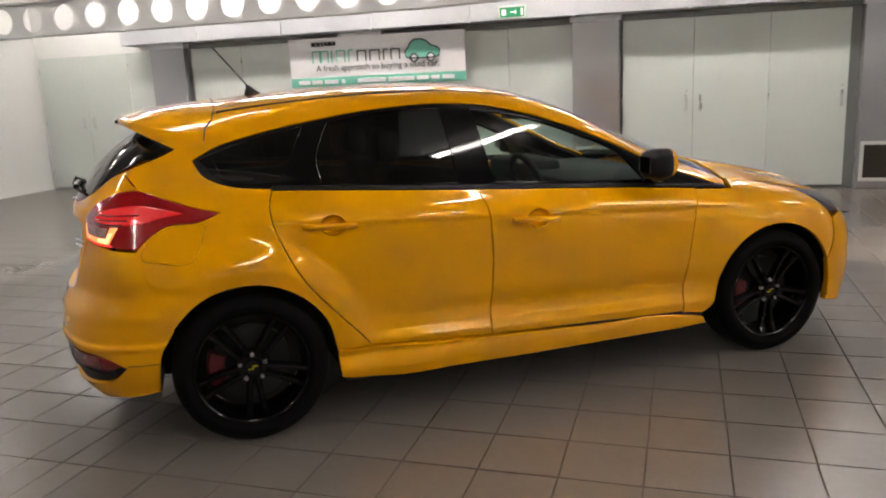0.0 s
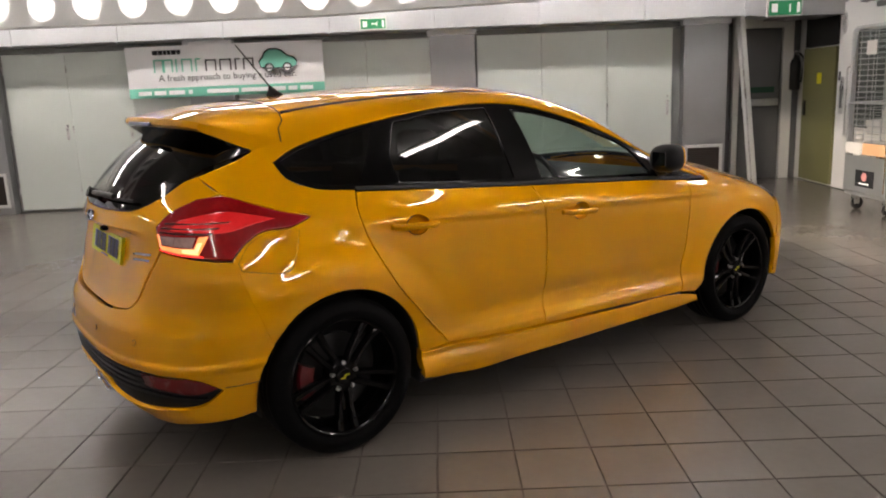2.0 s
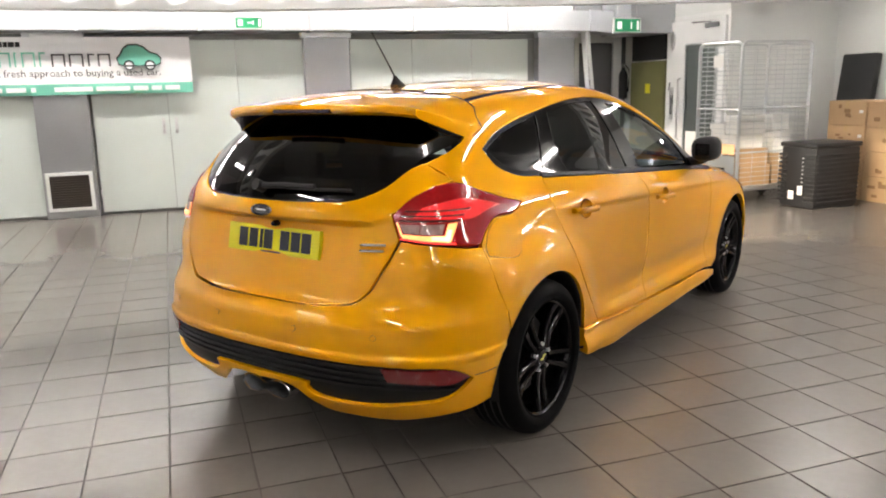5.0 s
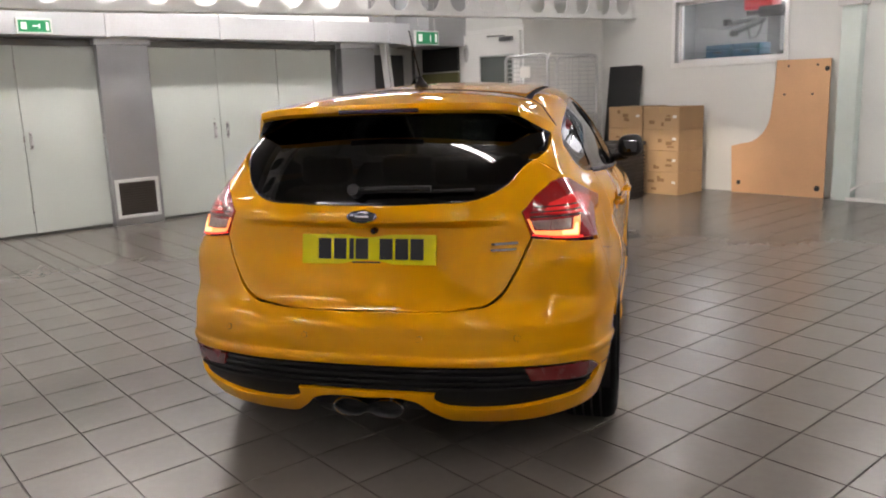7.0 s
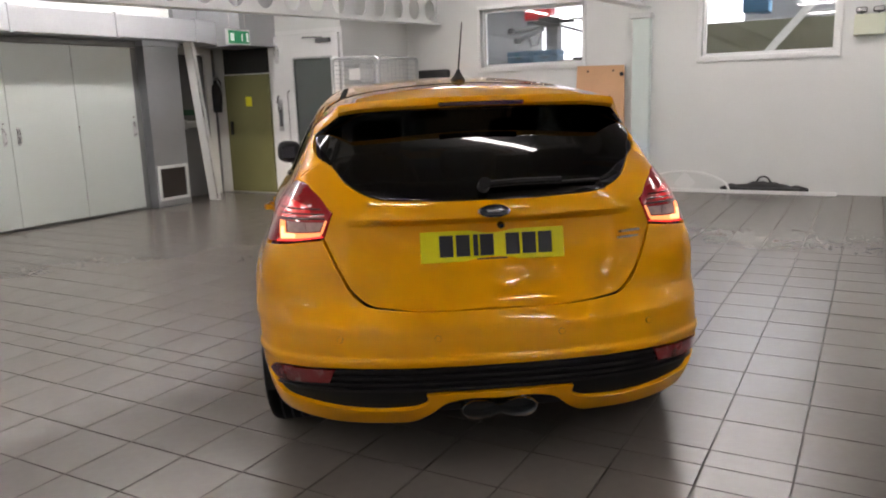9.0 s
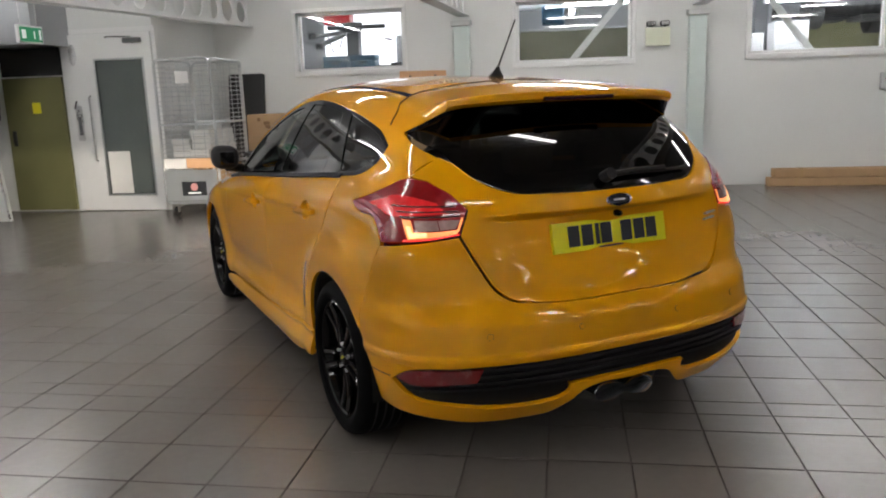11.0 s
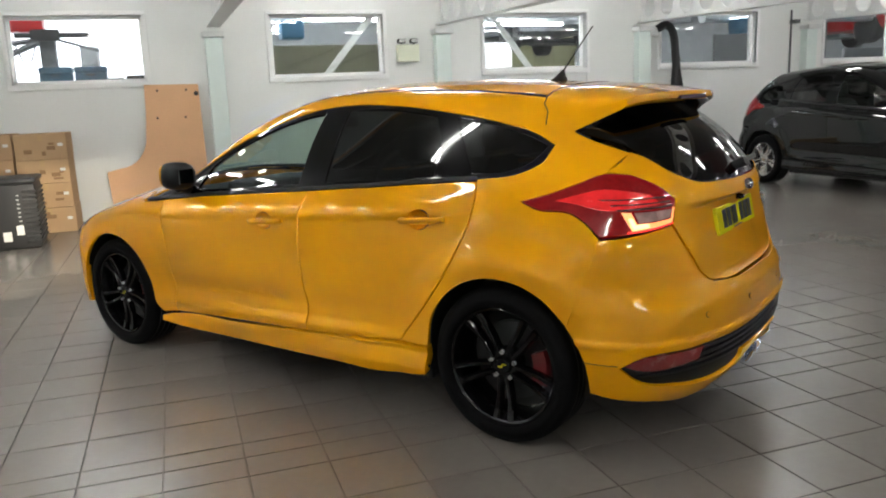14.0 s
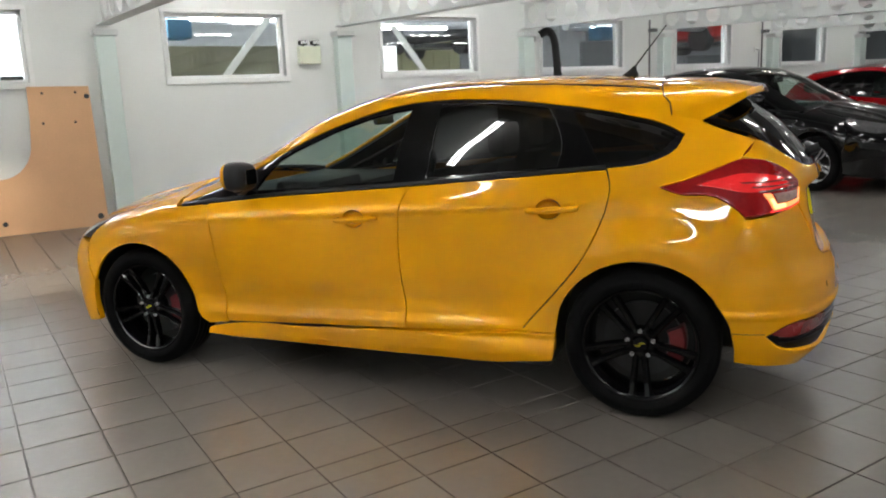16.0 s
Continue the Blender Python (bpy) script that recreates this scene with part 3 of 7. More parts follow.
def in_loops(pts, loops):
    """Even-odd test of points against closed outlines."""
    hit = np.zeros(len(pts), bool)
    x, y = pts[:, 0], pts[:, 1]
    for loop in loops:
        a, b = loop, np.roll(loop, -1, 0)
        for (x0, y0), (x1, y1) in zip(a, b):
            cross = (y0 > y) != (y1 > y)
            if y1 != y0:
                hit ^= cross & (x < (x1 - x0) * (y - y0) / (y1 - y0) + x0)
    return hit


FINENESS = {"step": 0.019}


def panel_mesh(name, chart, outline, mat, holes=(), offset=0.0, gap=0.0029, depth=0.016, step=None, mirror=False, spacing=0.012, edge=0.003, bulge=None):
    """A panel cut from the skin: faces inside the outline, a softened edge and a turned-in rim."""
    step = step or FINENESS["step"]
    loops = [shift_loop(smooth_loop(outline, chart, spacing), gap)] + [shift_loop(smooth_loop(h, chart, spacing), -gap) for h in holes]
    pts, edges = [], []
    for loop in loops:
        base = len(pts)
        pts += list(loop)
        edges += [(base + i, base + (i + 1) % len(loop)) for i in range(len(loop))]
    rim_count = len(pts)
    ring = [shift_loop(loop, edge if i == 0 else -edge) for i, loop in enumerate(loops)]
    lo, hi = loops[0].min(0), loops[0].max(0)
    low = step * 0.42
    gx, gy = np.meshgrid(np.arange(lo[0] + step / 2, hi[0], step), np.arange(lo[1] + low / 2, hi[1], low))
    grid = np.stack([gx.ravel(), gy.ravel()], 1)
    border = np.concatenate(loops)
    far = np.array([np.min(np.hypot(*(border - g).T)) > low * 0.6 for g in grid]) if len(grid) else np.zeros(0, bool)
    grid = grid[far & in_loops(grid, loops)] if len(grid) else grid.reshape(0, 2)
    inner = np.concatenate(ring)
    inner = inner[in_loops(inner, loops)]
    inner = np.array([g for g in inner if np.min(np.hypot(*(border - g).T)) > edge * 0.7]).reshape(-1, 2)
    every = np.concatenate([np.array(pts), inner, grid])
    vs, _, fs, origin, _, _ = delaunay_2d_cdt([Vector(p) for p in every], edges, [], 0, 1e-6)
    uv = np.array([tuple(v) for v in vs])
    fs = [f for f in fs if len(f) == 3]
    mids = np.array([uv[f].mean(0) for f in fs])
    fs = [f for f, k in zip(fs, in_loops(mids, loops)) if k]
    first = {}
    for i, o in enumerate(origin):
        for k in o:
            first[k] = i
    p = chart.lift(uv)
    nrm = skin_normal(p)
    p = p + nrm * offset
    if bulge is not None:
        def raised(q):
            base = chart.lift(q)
            return base + skin_normal(base) * (offset + bulge(q))[:, None]
        p = raised(uv)
        e = 0.0015
        du = raised(uv + (e, 0)) - raised(uv - (e, 0))
        dv = raised(uv + (0, e)) - raised(uv - (0, e))
        bent = np.cross(du, dv)
        bent /= np.linalg.norm(bent, axis=1, keepdims=True)
        nrm = bent * np.sign(np.sum(bent * nrm, axis=1, keepdims=True))
    verts, normals = [tuple(v) for v in p], [Vector(v) for v in nrm]
    faces = []
    for f in fs:
        a, b, c = (Vector(verts[i]) for i in f)
        faces.append(tuple(f) if (b - a).cross(c - a).dot(normals[f[0]]) > 0 else tuple(reversed(f)))
    base = 0
    for loop in loops:
        n = len(loop)
        ids = [first[base + i] for i in range(n)]
        base += n
        start = len(verts)
        outs = []
        for i in range(n):
            a, b = Vector(verts[ids[i - 1]]), Vector(verts[ids[(i + 1) % n]])
            t = (b - a).normalized()
            o = t.cross(Vector(nrm[ids[i]])).normalized()
            outs.append(o)
        # the sign of the rim's outward way: away from the panel's faces
        probe = chart.lift(np.array([shift_loop(loop, 0.006 if base == n else -0.006)[0]]))[0]
        if (Vector(probe) - Vector(p[ids[0]])).dot(outs[0]) > 0:
            outs = [-o for o in outs]
        for i in range(n):
            q = Vector(verts[ids[i]])
            verts.append(tuple(q)), normals.append((outs[i] + Vector(nrm[ids[i]]) * 0.3).normalized())
            verts.append(tuple(q - Vector(nrm[ids[i]]) * depth)), normals.append(outs[i])
            normals[ids[i]] = (normals[ids[i]] + outs[i] * 0.35).normalized()
        for i in range(n):
            a, b = start + 2 * i, start + 2 * ((i + 1) % n)
            f = (a, b, b + 1, a + 1)
            va, vb, vc = (Vector(verts[k]) for k in f[:3])
            faces.append(f if (vb - va).cross(vc - va).dot(outs[i]) > 0 else tuple(reversed(f)))
    if mirror:
        verts = [(x, -y, z) for x, y, z in verts]
        normals = [Vector((n.x, -n.y, n.z)) for n in normals]
        faces = [tuple(reversed(f)) for f in faces]
    me = bpy.data.meshes.new(name)
    me.from_pydata(verts, [], faces)
    me.materials.append(mat)
    me.shade_smooth()
    me.normals_split_custom_set_from_vertices([tuple(n) for n in normals])
    return me


def panel(name, chart, outline, mat, parent, label="", sides=1, **kw):
    """A panel, or a left and a right one."""
    made = []
    for mirror in ((False,), (False, True))[sides - 1]:
        ob = new(name, panel_mesh(name, chart, outline, mat, mirror=mirror, **kw))
        ob.parent = parent
        made.append(tagged(ob, label))
    return made


# paints and trims
def car_paint(name, colour, rough=0.45, metal=0.2):
    """Metallic base under a clear lacquer."""
    m = material(name, colour, rough=rough, metal=metal, coat=1.0, spread=0.006, scale=0.5, grain=2, rough_spread=0.01, spec=0.0)
    b = m.node_tree.nodes["Principled BSDF"]
    b.inputs["Coat Roughness"].default_value = 0.02
    b.inputs["Coat IOR"].default_value = 1.47
    return m


M["paint"] = car_paint("yellow_paint", (0.80, 0.350, 0.0005, 1))
M["gloss_black"] = material("gloss_black", (0.003, 0.003, 0.0035, 1), rough=0.06, spread=0, spec=0.4)
M["satin_black"] = material("satin_black_trim", (0.008, 0.008, 0.009, 1), rough=0.42, spread=0.08, spec=0.3)
M["grain_black"] = material("grained_black", (0.007, 0.007, 0.008, 1), rough=0.55, spread=0.1, grain=300, bump=0.1, spec=0.25)
M["interior"] = material("interior_trim", (0.022, 0.022, 0.024, 1), rough=0.7, spread=0.1, grain=200, bump=0.1)
M["headliner"] = material("headliner", (0.10, 0.10, 0.105, 1), rough=0.9, spread=0.04)
M["seat"] = material("seat_leather", (0.02, 0.02, 0.022, 1), rough=0.5, spread=0.1, grain=120, bump=0.2)
M["wheel_black"] = material("wheel_lacquer", (0.0025, 0.0025, 0.0028, 1), rough=0.08, coat=0.0, spread=0.02, spec=0.3, rough_spread=0.01)
M["tyre"] = material("tyre_rubber", (0.0035, 0.0035, 0.0038, 1), rough=0.7, spread=0.15, scale=8, bump=0.08, spec=0.07)
M["disc"] = material("brake_disc", (0.05, 0.05, 0.052, 1), rough=0.4, metal=0.9, spread=0.1)
M["caliper"] = material("red_caliper", (0.10, 0.003, 0.006, 1), rough=0.35, coat=0.5, spread=0.03)
M["pipe_steel"] = material("bright_steel", (0.62, 0.62, 0.64, 1), rough=0.22, metal=1.0, spread=0.05)
M["chrome"] = material("chrome", (0.75, 0.75, 0.76, 1), rough=0.08, metal=1.0, spread=0.02)
M["plate_lamp"] = material("lit_plate_lamp", (0.9, 0.9, 0.85, 1), rough=0.3, spread=0, emit=(1.0, 0.93, 0.75, 1), power=9.0)
M["plate_yellow"] = material("reflective_yellow_plate", srgb(226, 218, 18), rough=0.16, spread=0.03)
M["badge_blue"] = material("badge_enamel", srgb(10, 16, 30), rough=0.15, coat=1.0, spread=0.0)
M["lamp_red"] = material("red_lamp_glass", (0.13, 0.003, 0.004, 1), rough=0.2, coat=1.0, spread=0.4, scale=11, rough_spread=0.04, emit=(0.8, 0.01, 0.012, 1), power=0.07, spec=0.2)
M["lamp_core"] = material("glowing_red_lens", (0.30, 0.006, 0.008, 1), rough=0.2, coat=1.0, spread=0.3, scale=16, emit=(1.0, 0.02, 0.02, 1), power=0.26)
M["lamp_dark"] = material("dark_red_lamp_glass", (0.035, 0.001, 0.002, 1), rough=0.2, coat=0.6, spread=0.1, scale=9)
M["lamp_glow"] = material("lit_light_guide", (0.9, 0.5, 0.3, 1), rough=0.3, spread=0, emit=(1.0, 0.26, 0.03, 1), power=0.75)
M["lamp_white"] = material("lit_light_guide_end", (0.9, 0.8, 0.6, 1), rough=0.3, spread=0, emit=(1.0, 0.58, 0.22, 1), power=0.9)
M["beam_lens"] = material("lit_projector_lens", (0.8, 0.8, 0.8, 1), rough=0.1, spread=0, emit=(1.0, 0.9, 0.75, 1), power=4.0)
BEAM_POWER = 160.0
M["lamp_red_glow"] = material("lit_red_edge", (0.7, 0.02, 0.02, 1), rough=0.2, coat=1.0, spread=0, emit=(1.0, 0.035, 0.025, 1), power=0.9)
M["lamp_clear"] = material("clear_reverse_lens", (0.42, 0.26, 0.24, 1), rough=0.15, coat=1.0, spread=0.2, scale=30)
M["reflector"] = material("red_reflector", (0.16, 0.004, 0.006, 1), rough=0.25, coat=1.0, spread=0.1, scale=20, grain=300)
M["glass_clear"] = glass_material("greenish_glass", (0.80, 0.92, 0.86), clear=0.80)
M["glass_dark"] = glass_material("privacy_glass", (0.07, 0.07, 0.075), clear=0.6)
M["glass_rear"] = glass_material("dark_rear_glass", (0.05, 0.05, 0.055), clear=0.5)
# base darkened to hold the dim reflection seen in the glass
M["mirror"] = material("mirror_glass", (0.10, 0.10, 0.11, 1), rough=0.01, metal=1.0, spread=0)
M["headlamp"] = material("headlamp_glass", (0.10, 0.10, 0.105, 1), rough=0.10, coat=1.0, spread=0.35, scale=14)
M["matt_black"] = material("matt_black_strip", (0.006, 0.006, 0.0065, 1), rough=0.8, spread=0.05, spec=0.08)
M["groove"] = material("shut_line", (0.01, 0.006, 0.001, 1), rough=0.8, spread=0.05)


def wheel_thing(parent, x, y, mat_rim, twin=True, spokes=5, caliper=True, radius=0.324, rim_r=0.243):
    """A wheel with its tyre, rim, spokes, nuts and brake. y > 0 is the left side."""
    s = 1 if y > 0 else -1
    w = new("wheel")
    w.parent = parent
    w.matrix_basis = pose(x, y, radius, 0, 0, 0 if s > 0 else 180)
    prof = [(rim_r - 0.004, -0.10), (rim_r + 0.01, -0.112), (radius - 0.045, -0.118), (radius - 0.016, -0.106), (radius - 0.004, -0.088), (radius, -0.068), (radius, 0.068), (radius - 0.004, 0.088), (radius - 0.016, 0.106),
            (radius - 0.045, 0.118), (rim_r + 0.03, 0.119), (rim_r + 0.008, 0.112), (rim_r - 0.004, 0.10)]
    bm = lathe(B(), prof, 56, "Y")
    part("tyre", bm, M["tyre"], w, smooth=True)
    # dark rings laid on the tread stand in for groove shade
    bm = B()
    for k in (-0.055, -0.018, 0.018, 0.055):
        lathe(bm, [(radius + 0.0006, k - 0.005), (radius + 0.0016, k), (radius + 0.0006, k + 0.005)], 40, "Y")
    part("tread_dark_ring", bm, M["dark"], w)
    rim = part("rim", lathe(B(), [(rim_r, 0.112), (rim_r + 0.004, 0.108), (rim_r - 0.002, 0.100), (rim_r - 0.012, 0.094), (rim_r - 0.022, 0.06), (rim_r - 0.03, 0.0), (rim_r - 0.02, -0.1), (rim_r - 0.005, -0.11)], 56, "Y"), mat_rim, w, smooth=True)
    for i in range(spokes):
        a0 = 2 * math.pi * i / spokes - math.pi / 2
        for t in ((-1, 1) if twin else (0,)):
            bm = B()
            secs = []
            for q in range(7):
                f = q / 6
                r = 0.052 + f * (rim_r - 0.016 - 0.052)
                ang = a0 + t * (0.017 + 0.017 * f) / r
                wid = (0.013 - 0.002 * f + 0.005 * f * f) * (1 if twin else 2.1)
                yy = 0.083 - 0.012 * math.sin(math.pi * f) + 0.010 * f
                c, sn = math.cos(ang), math.sin(ang)
                ring = []
                for du, dy in ((-1, -0.028), (-1.0, -0.004), (-0.55, 0.004), (0.55, 0.004), (1.0, -0.004), (1, -0.028)):
                    ring.append(bm.verts.new((r * c - du * wid * sn, yy + dy, r * sn + du * wid * c)))
                secs.append(ring)
            for p, q in zip(secs, secs[1:]):
                for k in range(5):
                    bm.faces.new((p[k], p[k + 1], q[k + 1], q[k]))
                bm.faces.new((p[5], p[0], q[0], q[5]))
            bm.faces.new(secs[0]), bm.faces.new(secs[-1])
            part("spoke", bm, mat_rim, w, smooth=True)
    part("hub", lathe(B(), [(0.0005, 0.088), (0.030, 0.087), (0.034, 0.083), (0.036, 0.074), (0.062, 0.078), (0.07, 0.07), (0.074, 0.04), (0.06, 0.0)], 32, "Y"), mat_rim, w, smooth=True)
    for i in range(5):
        a = 2 * math.pi * (i + 0.5) / 5 - math.pi / 2
        part("wheel_nut", rod(B(), (0.056 * math.cos(a), 0.060, 0.056 * math.sin(a)), (0.056 * math.cos(a), 0.088, 0.056 * math.sin(a)), 0.009, 6), M["steel"], w)
    part("brake_disc", lathe(B(), [(0.06, 0.0), (0.165, 0.0), (0.165, -0.022), (0.06, -0.022)], 40, "Y", closed=True), M["disc"], w)
    part("barrel_back", rod(B(), (0, -0.05, 0), (0, -0.056, 0), rim_r - 0.03, 40), M["dark"], w)
    if caliper:
        bm = B()
        n = 8
        rings = []
        for k in range(n + 1):
            a = radians(-24 + 48 * k / n) + (0 if s > 0 else 0)
            side = -1 if x < 1 else -1
            c, sn = math.cos(a) * side * s, math.sin(a)
            rings.append([bm.verts.new((r * c, yy, r * sn)) for r, yy in ((0.112, 0.022), (0.118, 0.040), (0.176, 0.040), (0.186, 0.028), (0.186, -0.03), (0.112, -0.03))])
        for p, q in zip(rings, rings[1:]):
            for k in range(6):
                bm.faces.new((p[k], p[(k + 1) % 6], q[(k + 1) % 6], q[k]))
        bm.faces.new(rings[0]), bm.faces.new(rings[-1])
        part("brake_caliper", bm, M["caliper"], w, "red brake caliper", smooth=True)
    return w


# outlines shared by the panels of the car's left side, as points of the skin
BELT_LINE = [S(2.388, 0.893, 1), S(1.81, 0.944), S(1.4, 0.973), S(1.046, 0.998), S(0.6, 1.031), S(0.156, 1.062), S(-0.03, 1.086), S(-0.115, 1.128)]
WINDOW_TOP = [S(-0.152, 1.192, 1), S(-0.07, 1.234), S(0.10, 1.281), S(0.349, 1.325), S(0.704, 1.366), S(0.95, 1.372), S(1.15, 1.357), S(1.35, 1.312), S(1.61, 1.222), S(1.987, 1.046)]
DOOR_A = [S(2.200, 0.902, 1), S(2.168, 0.80), S(2.150, 0.70), S(2.115, 0.45), S(2.095, 0.290, 1)]
DOOR_B = [S(1.046, 0.992, 1), S(1.078, 0.90), S(1.090, 0.763), S(1.086, 0.55), S(1.071, 0.323, 1)]
SEAM = [S(-0.393, 0.82, 1), S(-0.384, 0.78, 1), S(-0.373, 0.74, 1), S(-0.361, 0.70, 1), S(-0.347, 0.66, 1), S(-0.332, 0.615, 1), S(-0.317, 0.573, 1)]
DOOR_C = [S(0.152, 1.056, 1), S(0.132, 0.99), S(0.142, 0.90), S(0.175, 0.81), S(0.235, 0.69), S(0.335, 0.56), S(0.514, 0.352, 1)]


def cup_hole(x, z):
    """Outline of the hollow behind a door handle."""
    return [S(x + 0.008 + 0.052 * math.cos(a), z + 0.040 * math.sin(a)) for a in np.linspace(0, 2 * math.pi, 17)[:-1]]


HANDLES = [(0.375, 0.897), (1.31, 0.842)]


def body_panels(car, paint, sport=True):
    """All painted panels, glass and trim that lie in the skin."""
    rev = lambda some: list(reversed(some))  # noqa: E731
    low = lambda p, dz: S(p[0], p[2] + dz, p[3])  # noqa: E731
    # doors
    panel("front_door", ROLL, [S(2.200, 0.900, 1), S(1.81, 0.936), S(1.4, 0.966), S(1.046, 0.991, 1)] + DOOR_B[1:] + [S(1.6, 0.307), S(2.095, 0.290, 1)] + rev(DOOR_A[1:-1]), paint, car, sides=2, holes=[cup_hole(*HANDLES[1])] if sport else [])
    panel("rear_door", ROLL, [S(1.046, 0.991, 1), S(0.6, 1.024), S(0.152, 1.055, 1)] + DOOR_C[1:] + [S(0.8, 0.336), S(1.071, 0.323, 1)] + rev(DOOR_B[1:-1]), paint, car, sides=2, holes=[cup_hole(*HANDLES[0])] if sport else [])
    # rear quarter with the side frame over the windows
    quarter = [S(2.43, 0.905, 1), T(2.40, 0.665, 1), T(2.2, 0.612), T(1.9, 0.566), T(1.6, 0.537), T(1.3, 0.522), T(0.9, 0.518), T(0.4, 0.520), T(-0.03, 0.530), T(-0.13, 0.532, 1),
               S(-0.15, 1.315), S(-0.19, 1.275), S(-0.225, 1.236, 1), S(-0.30, 1.205), S(-0.43, 1.155, 1), S(-0.375, 1.088, 1), S(-0.27, 1.049), S(-0.17, 1.012), S(-0.066, 0.984, 1),
               S(-0.14, 0.957), S(-0.29, 0.942), S(-0.34, 0.915), S(-0.40, 0.865, 1)] + SEAM + [S(-0.30, 0.532, 1)]
    quarter += arch(0.0, 0.365, 136, 12, 11)[1:-1] + [S(0.355, 0.372, 1), S(0.362, 0.352, 1), S(0.514, 0.352, 1)]
    quarter += rev(DOOR_C)[1:-1] + [S(0.152, 1.060, 1)] + BELT_LINE[6:] + WINDOW_TOP + [S(2.388, 0.889, 1)]
    panel("rear_quarter", ROLL, quarter, paint, car, sides=2, gap=0.0018)
    panel("inner_frame", ROLL, [p for p in quarter], M["interior"], car, sides=2, offset=-0.020, gap=0.003)
    # front wing
    wing = [S(2.195, 0.895, 1), S(2.43, 0.878, 1), T(2.47, 0.705), T(2.7, 0.682), T(2.92, 0.655, 1), S(2.945, 0.80, 1), S(3.03, 0.68), S(3.035, 0.60), S(2.985, 0.46, 1)]
    wing += arch(2.648, 0.362, 22, 172, 12)[1:-1] + [S(2.262, 0.30), S(2.215, 0.268, 1), S(2.097, 0.284, 1)] + rev(DOOR_A)[1:-1]
    panel("front_wing", ROLL, wing, paint, car, sides=2)
    # sills: a hollow flank that runs out into a blade along the foot, widest before the rear wheel
    def skirt_blade(uv):
        z = 0.9 + 0.9 * np.tan(np.clip(uv[:, 1] / REACH, -1.2, 0.5))
        return (0.014 + 0.016 * (1 - step01(0.45, 1.1, uv[:, 0]))) * (1 - step01(0.215, 0.315, z)) - 0.006 * np.exp(-(((z - 0.30) / 0.02) ** 2))

    sill = [S(2.208, 0.262, 1), S(2.095, 0.285), S(1.6, 0.302), S(1.071, 0.318), S(0.514, 0.347), S(0.360, 0.350, 1), S(0.362, 0.300), S(0.372, 0.236, 1), S(0.55, 0.214), S(0.9, 0.204), S(1.6, 0.210), S(2.222, 0.222, 1)]
    panel("side_skirt", ROLL, sill, paint, car, sides=2, offset=0.010, depth=0.04, bulge=skirt_blade)
    # window band
    front_glass = [S(1.915, 0.966, 1), S(1.5, 0.990), S(1.135, 1.018, 1), S(1.118, 1.20), S(1.10, 1.338, 1), S(1.20, 1.325), S(1.38, 1.282), S(1.61, 1.197), S(1.80, 1.106)]
    rear_glass = [S(0.965, 1.029, 1), S(0.6, 1.052), S(0.365, 1.072, 1), S(0.352, 1.16), S(0.385, 1.25), S(0.425, 1.314, 1), S(0.704, 1.348), S(0.945, 1.352, 1), S(0.955, 1.2)]
    quarter_glass = [S(0.185, 1.083, 1), S(0.02, 1.096), S(-0.06, 1.125), S(-0.125, 1.190, 1), S(-0.04, 1.226), S(0.12, 1.268), S(0.315, 1.306, 1)]
    band = [p[:3] + (p[3],) for p in BELT_LINE] + WINDOW_TOP
    panel("window_surround", ROLL, band, M["gloss_black"], car, "gloss black window surround", sides=2, holes=[front_glass, rear_glass, quarter_glass], offset=-0.003, gap=0.001)
    panel("front_side_window", ROLL, front_glass, M["glass_clear"], car, "faintly green clear glass", sides=2, offset=-0.007, gap=-0.004, depth=0.004)
    panel("rear_side_window", ROLL, rear_glass, M["glass_dark"], car, "dark tinted glass", sides=2, offset=-0.007, gap=-0.004, depth=0.004)
    panel("quarter_window", ROLL, quarter_glass, M["glass_dark"], car, "dark tinted glass", sides=2, offset=-0.007, gap=-0.004, depth=0.004)
    # belt moulding strip
    panel("belt_moulding", ROLL, [S(2.40, 0.886, 1), S(1.81, 0.938), S(1.4, 0.968), S(1.046, 0.993), S(0.6, 1.026), S(0.156, 1.057, 1), S(0.156, 1.072, 1), S(0.6, 1.041), S(1.046, 1.008), S(1.4, 0.983), S(1.81, 0.953), S(2.38, 0.900, 1)], M["satin_black"], car, sides=2, offset=0.003, gap=0, spacing=0.02, step=0.05)
    # roof, bonnet, windscreen
    roof = both([T(1.475, 0.0), T(1.455, 0.25), T(1.40, 0.492, 1), T(1.2, 0.498), T(0.9, 0.492), T(0.4, 0.494), T(-0.12, 0.505, 1), T(-0.12, 0.25), T(-0.12, 0.0)])
    panel("roof", TOPC, roof, paint, car)
    panel("headliner", TOPC, roof, M["headliner"], car, offset=-0.03)
    panel("roof_moulding", TOPC, [T(1.39, 0.494, 1), T(1.2, 0.500), T(0.9, 0.494), T(0.4, 0.496), T(-0.03, 0.505, 1), T(-0.03, 0.528, 1), T(0.4, 0.518), T(0.9, 0.516), T(1.3, 0.520), T(1.39, 0.524, 1)], M["matt_black"], car, "black roof gutter strip", sides=2, offset=0.0005, gap=0, step=0.05, spacing=0.02)
    screen = both([T(1.485, 0.0), T(1.465, 0.25), T(1.42, 0.488, 1), T(1.7, 0.528), T(2.05, 0.575), T(2.37, 0.648, 1), T(2.455, 0.40), T(2.48, 0.0)])
    panel("windscreen", TOPC, screen, M["glass_clear"], car, "clear laminated windscreen", offset=-0.002, depth=0.004)
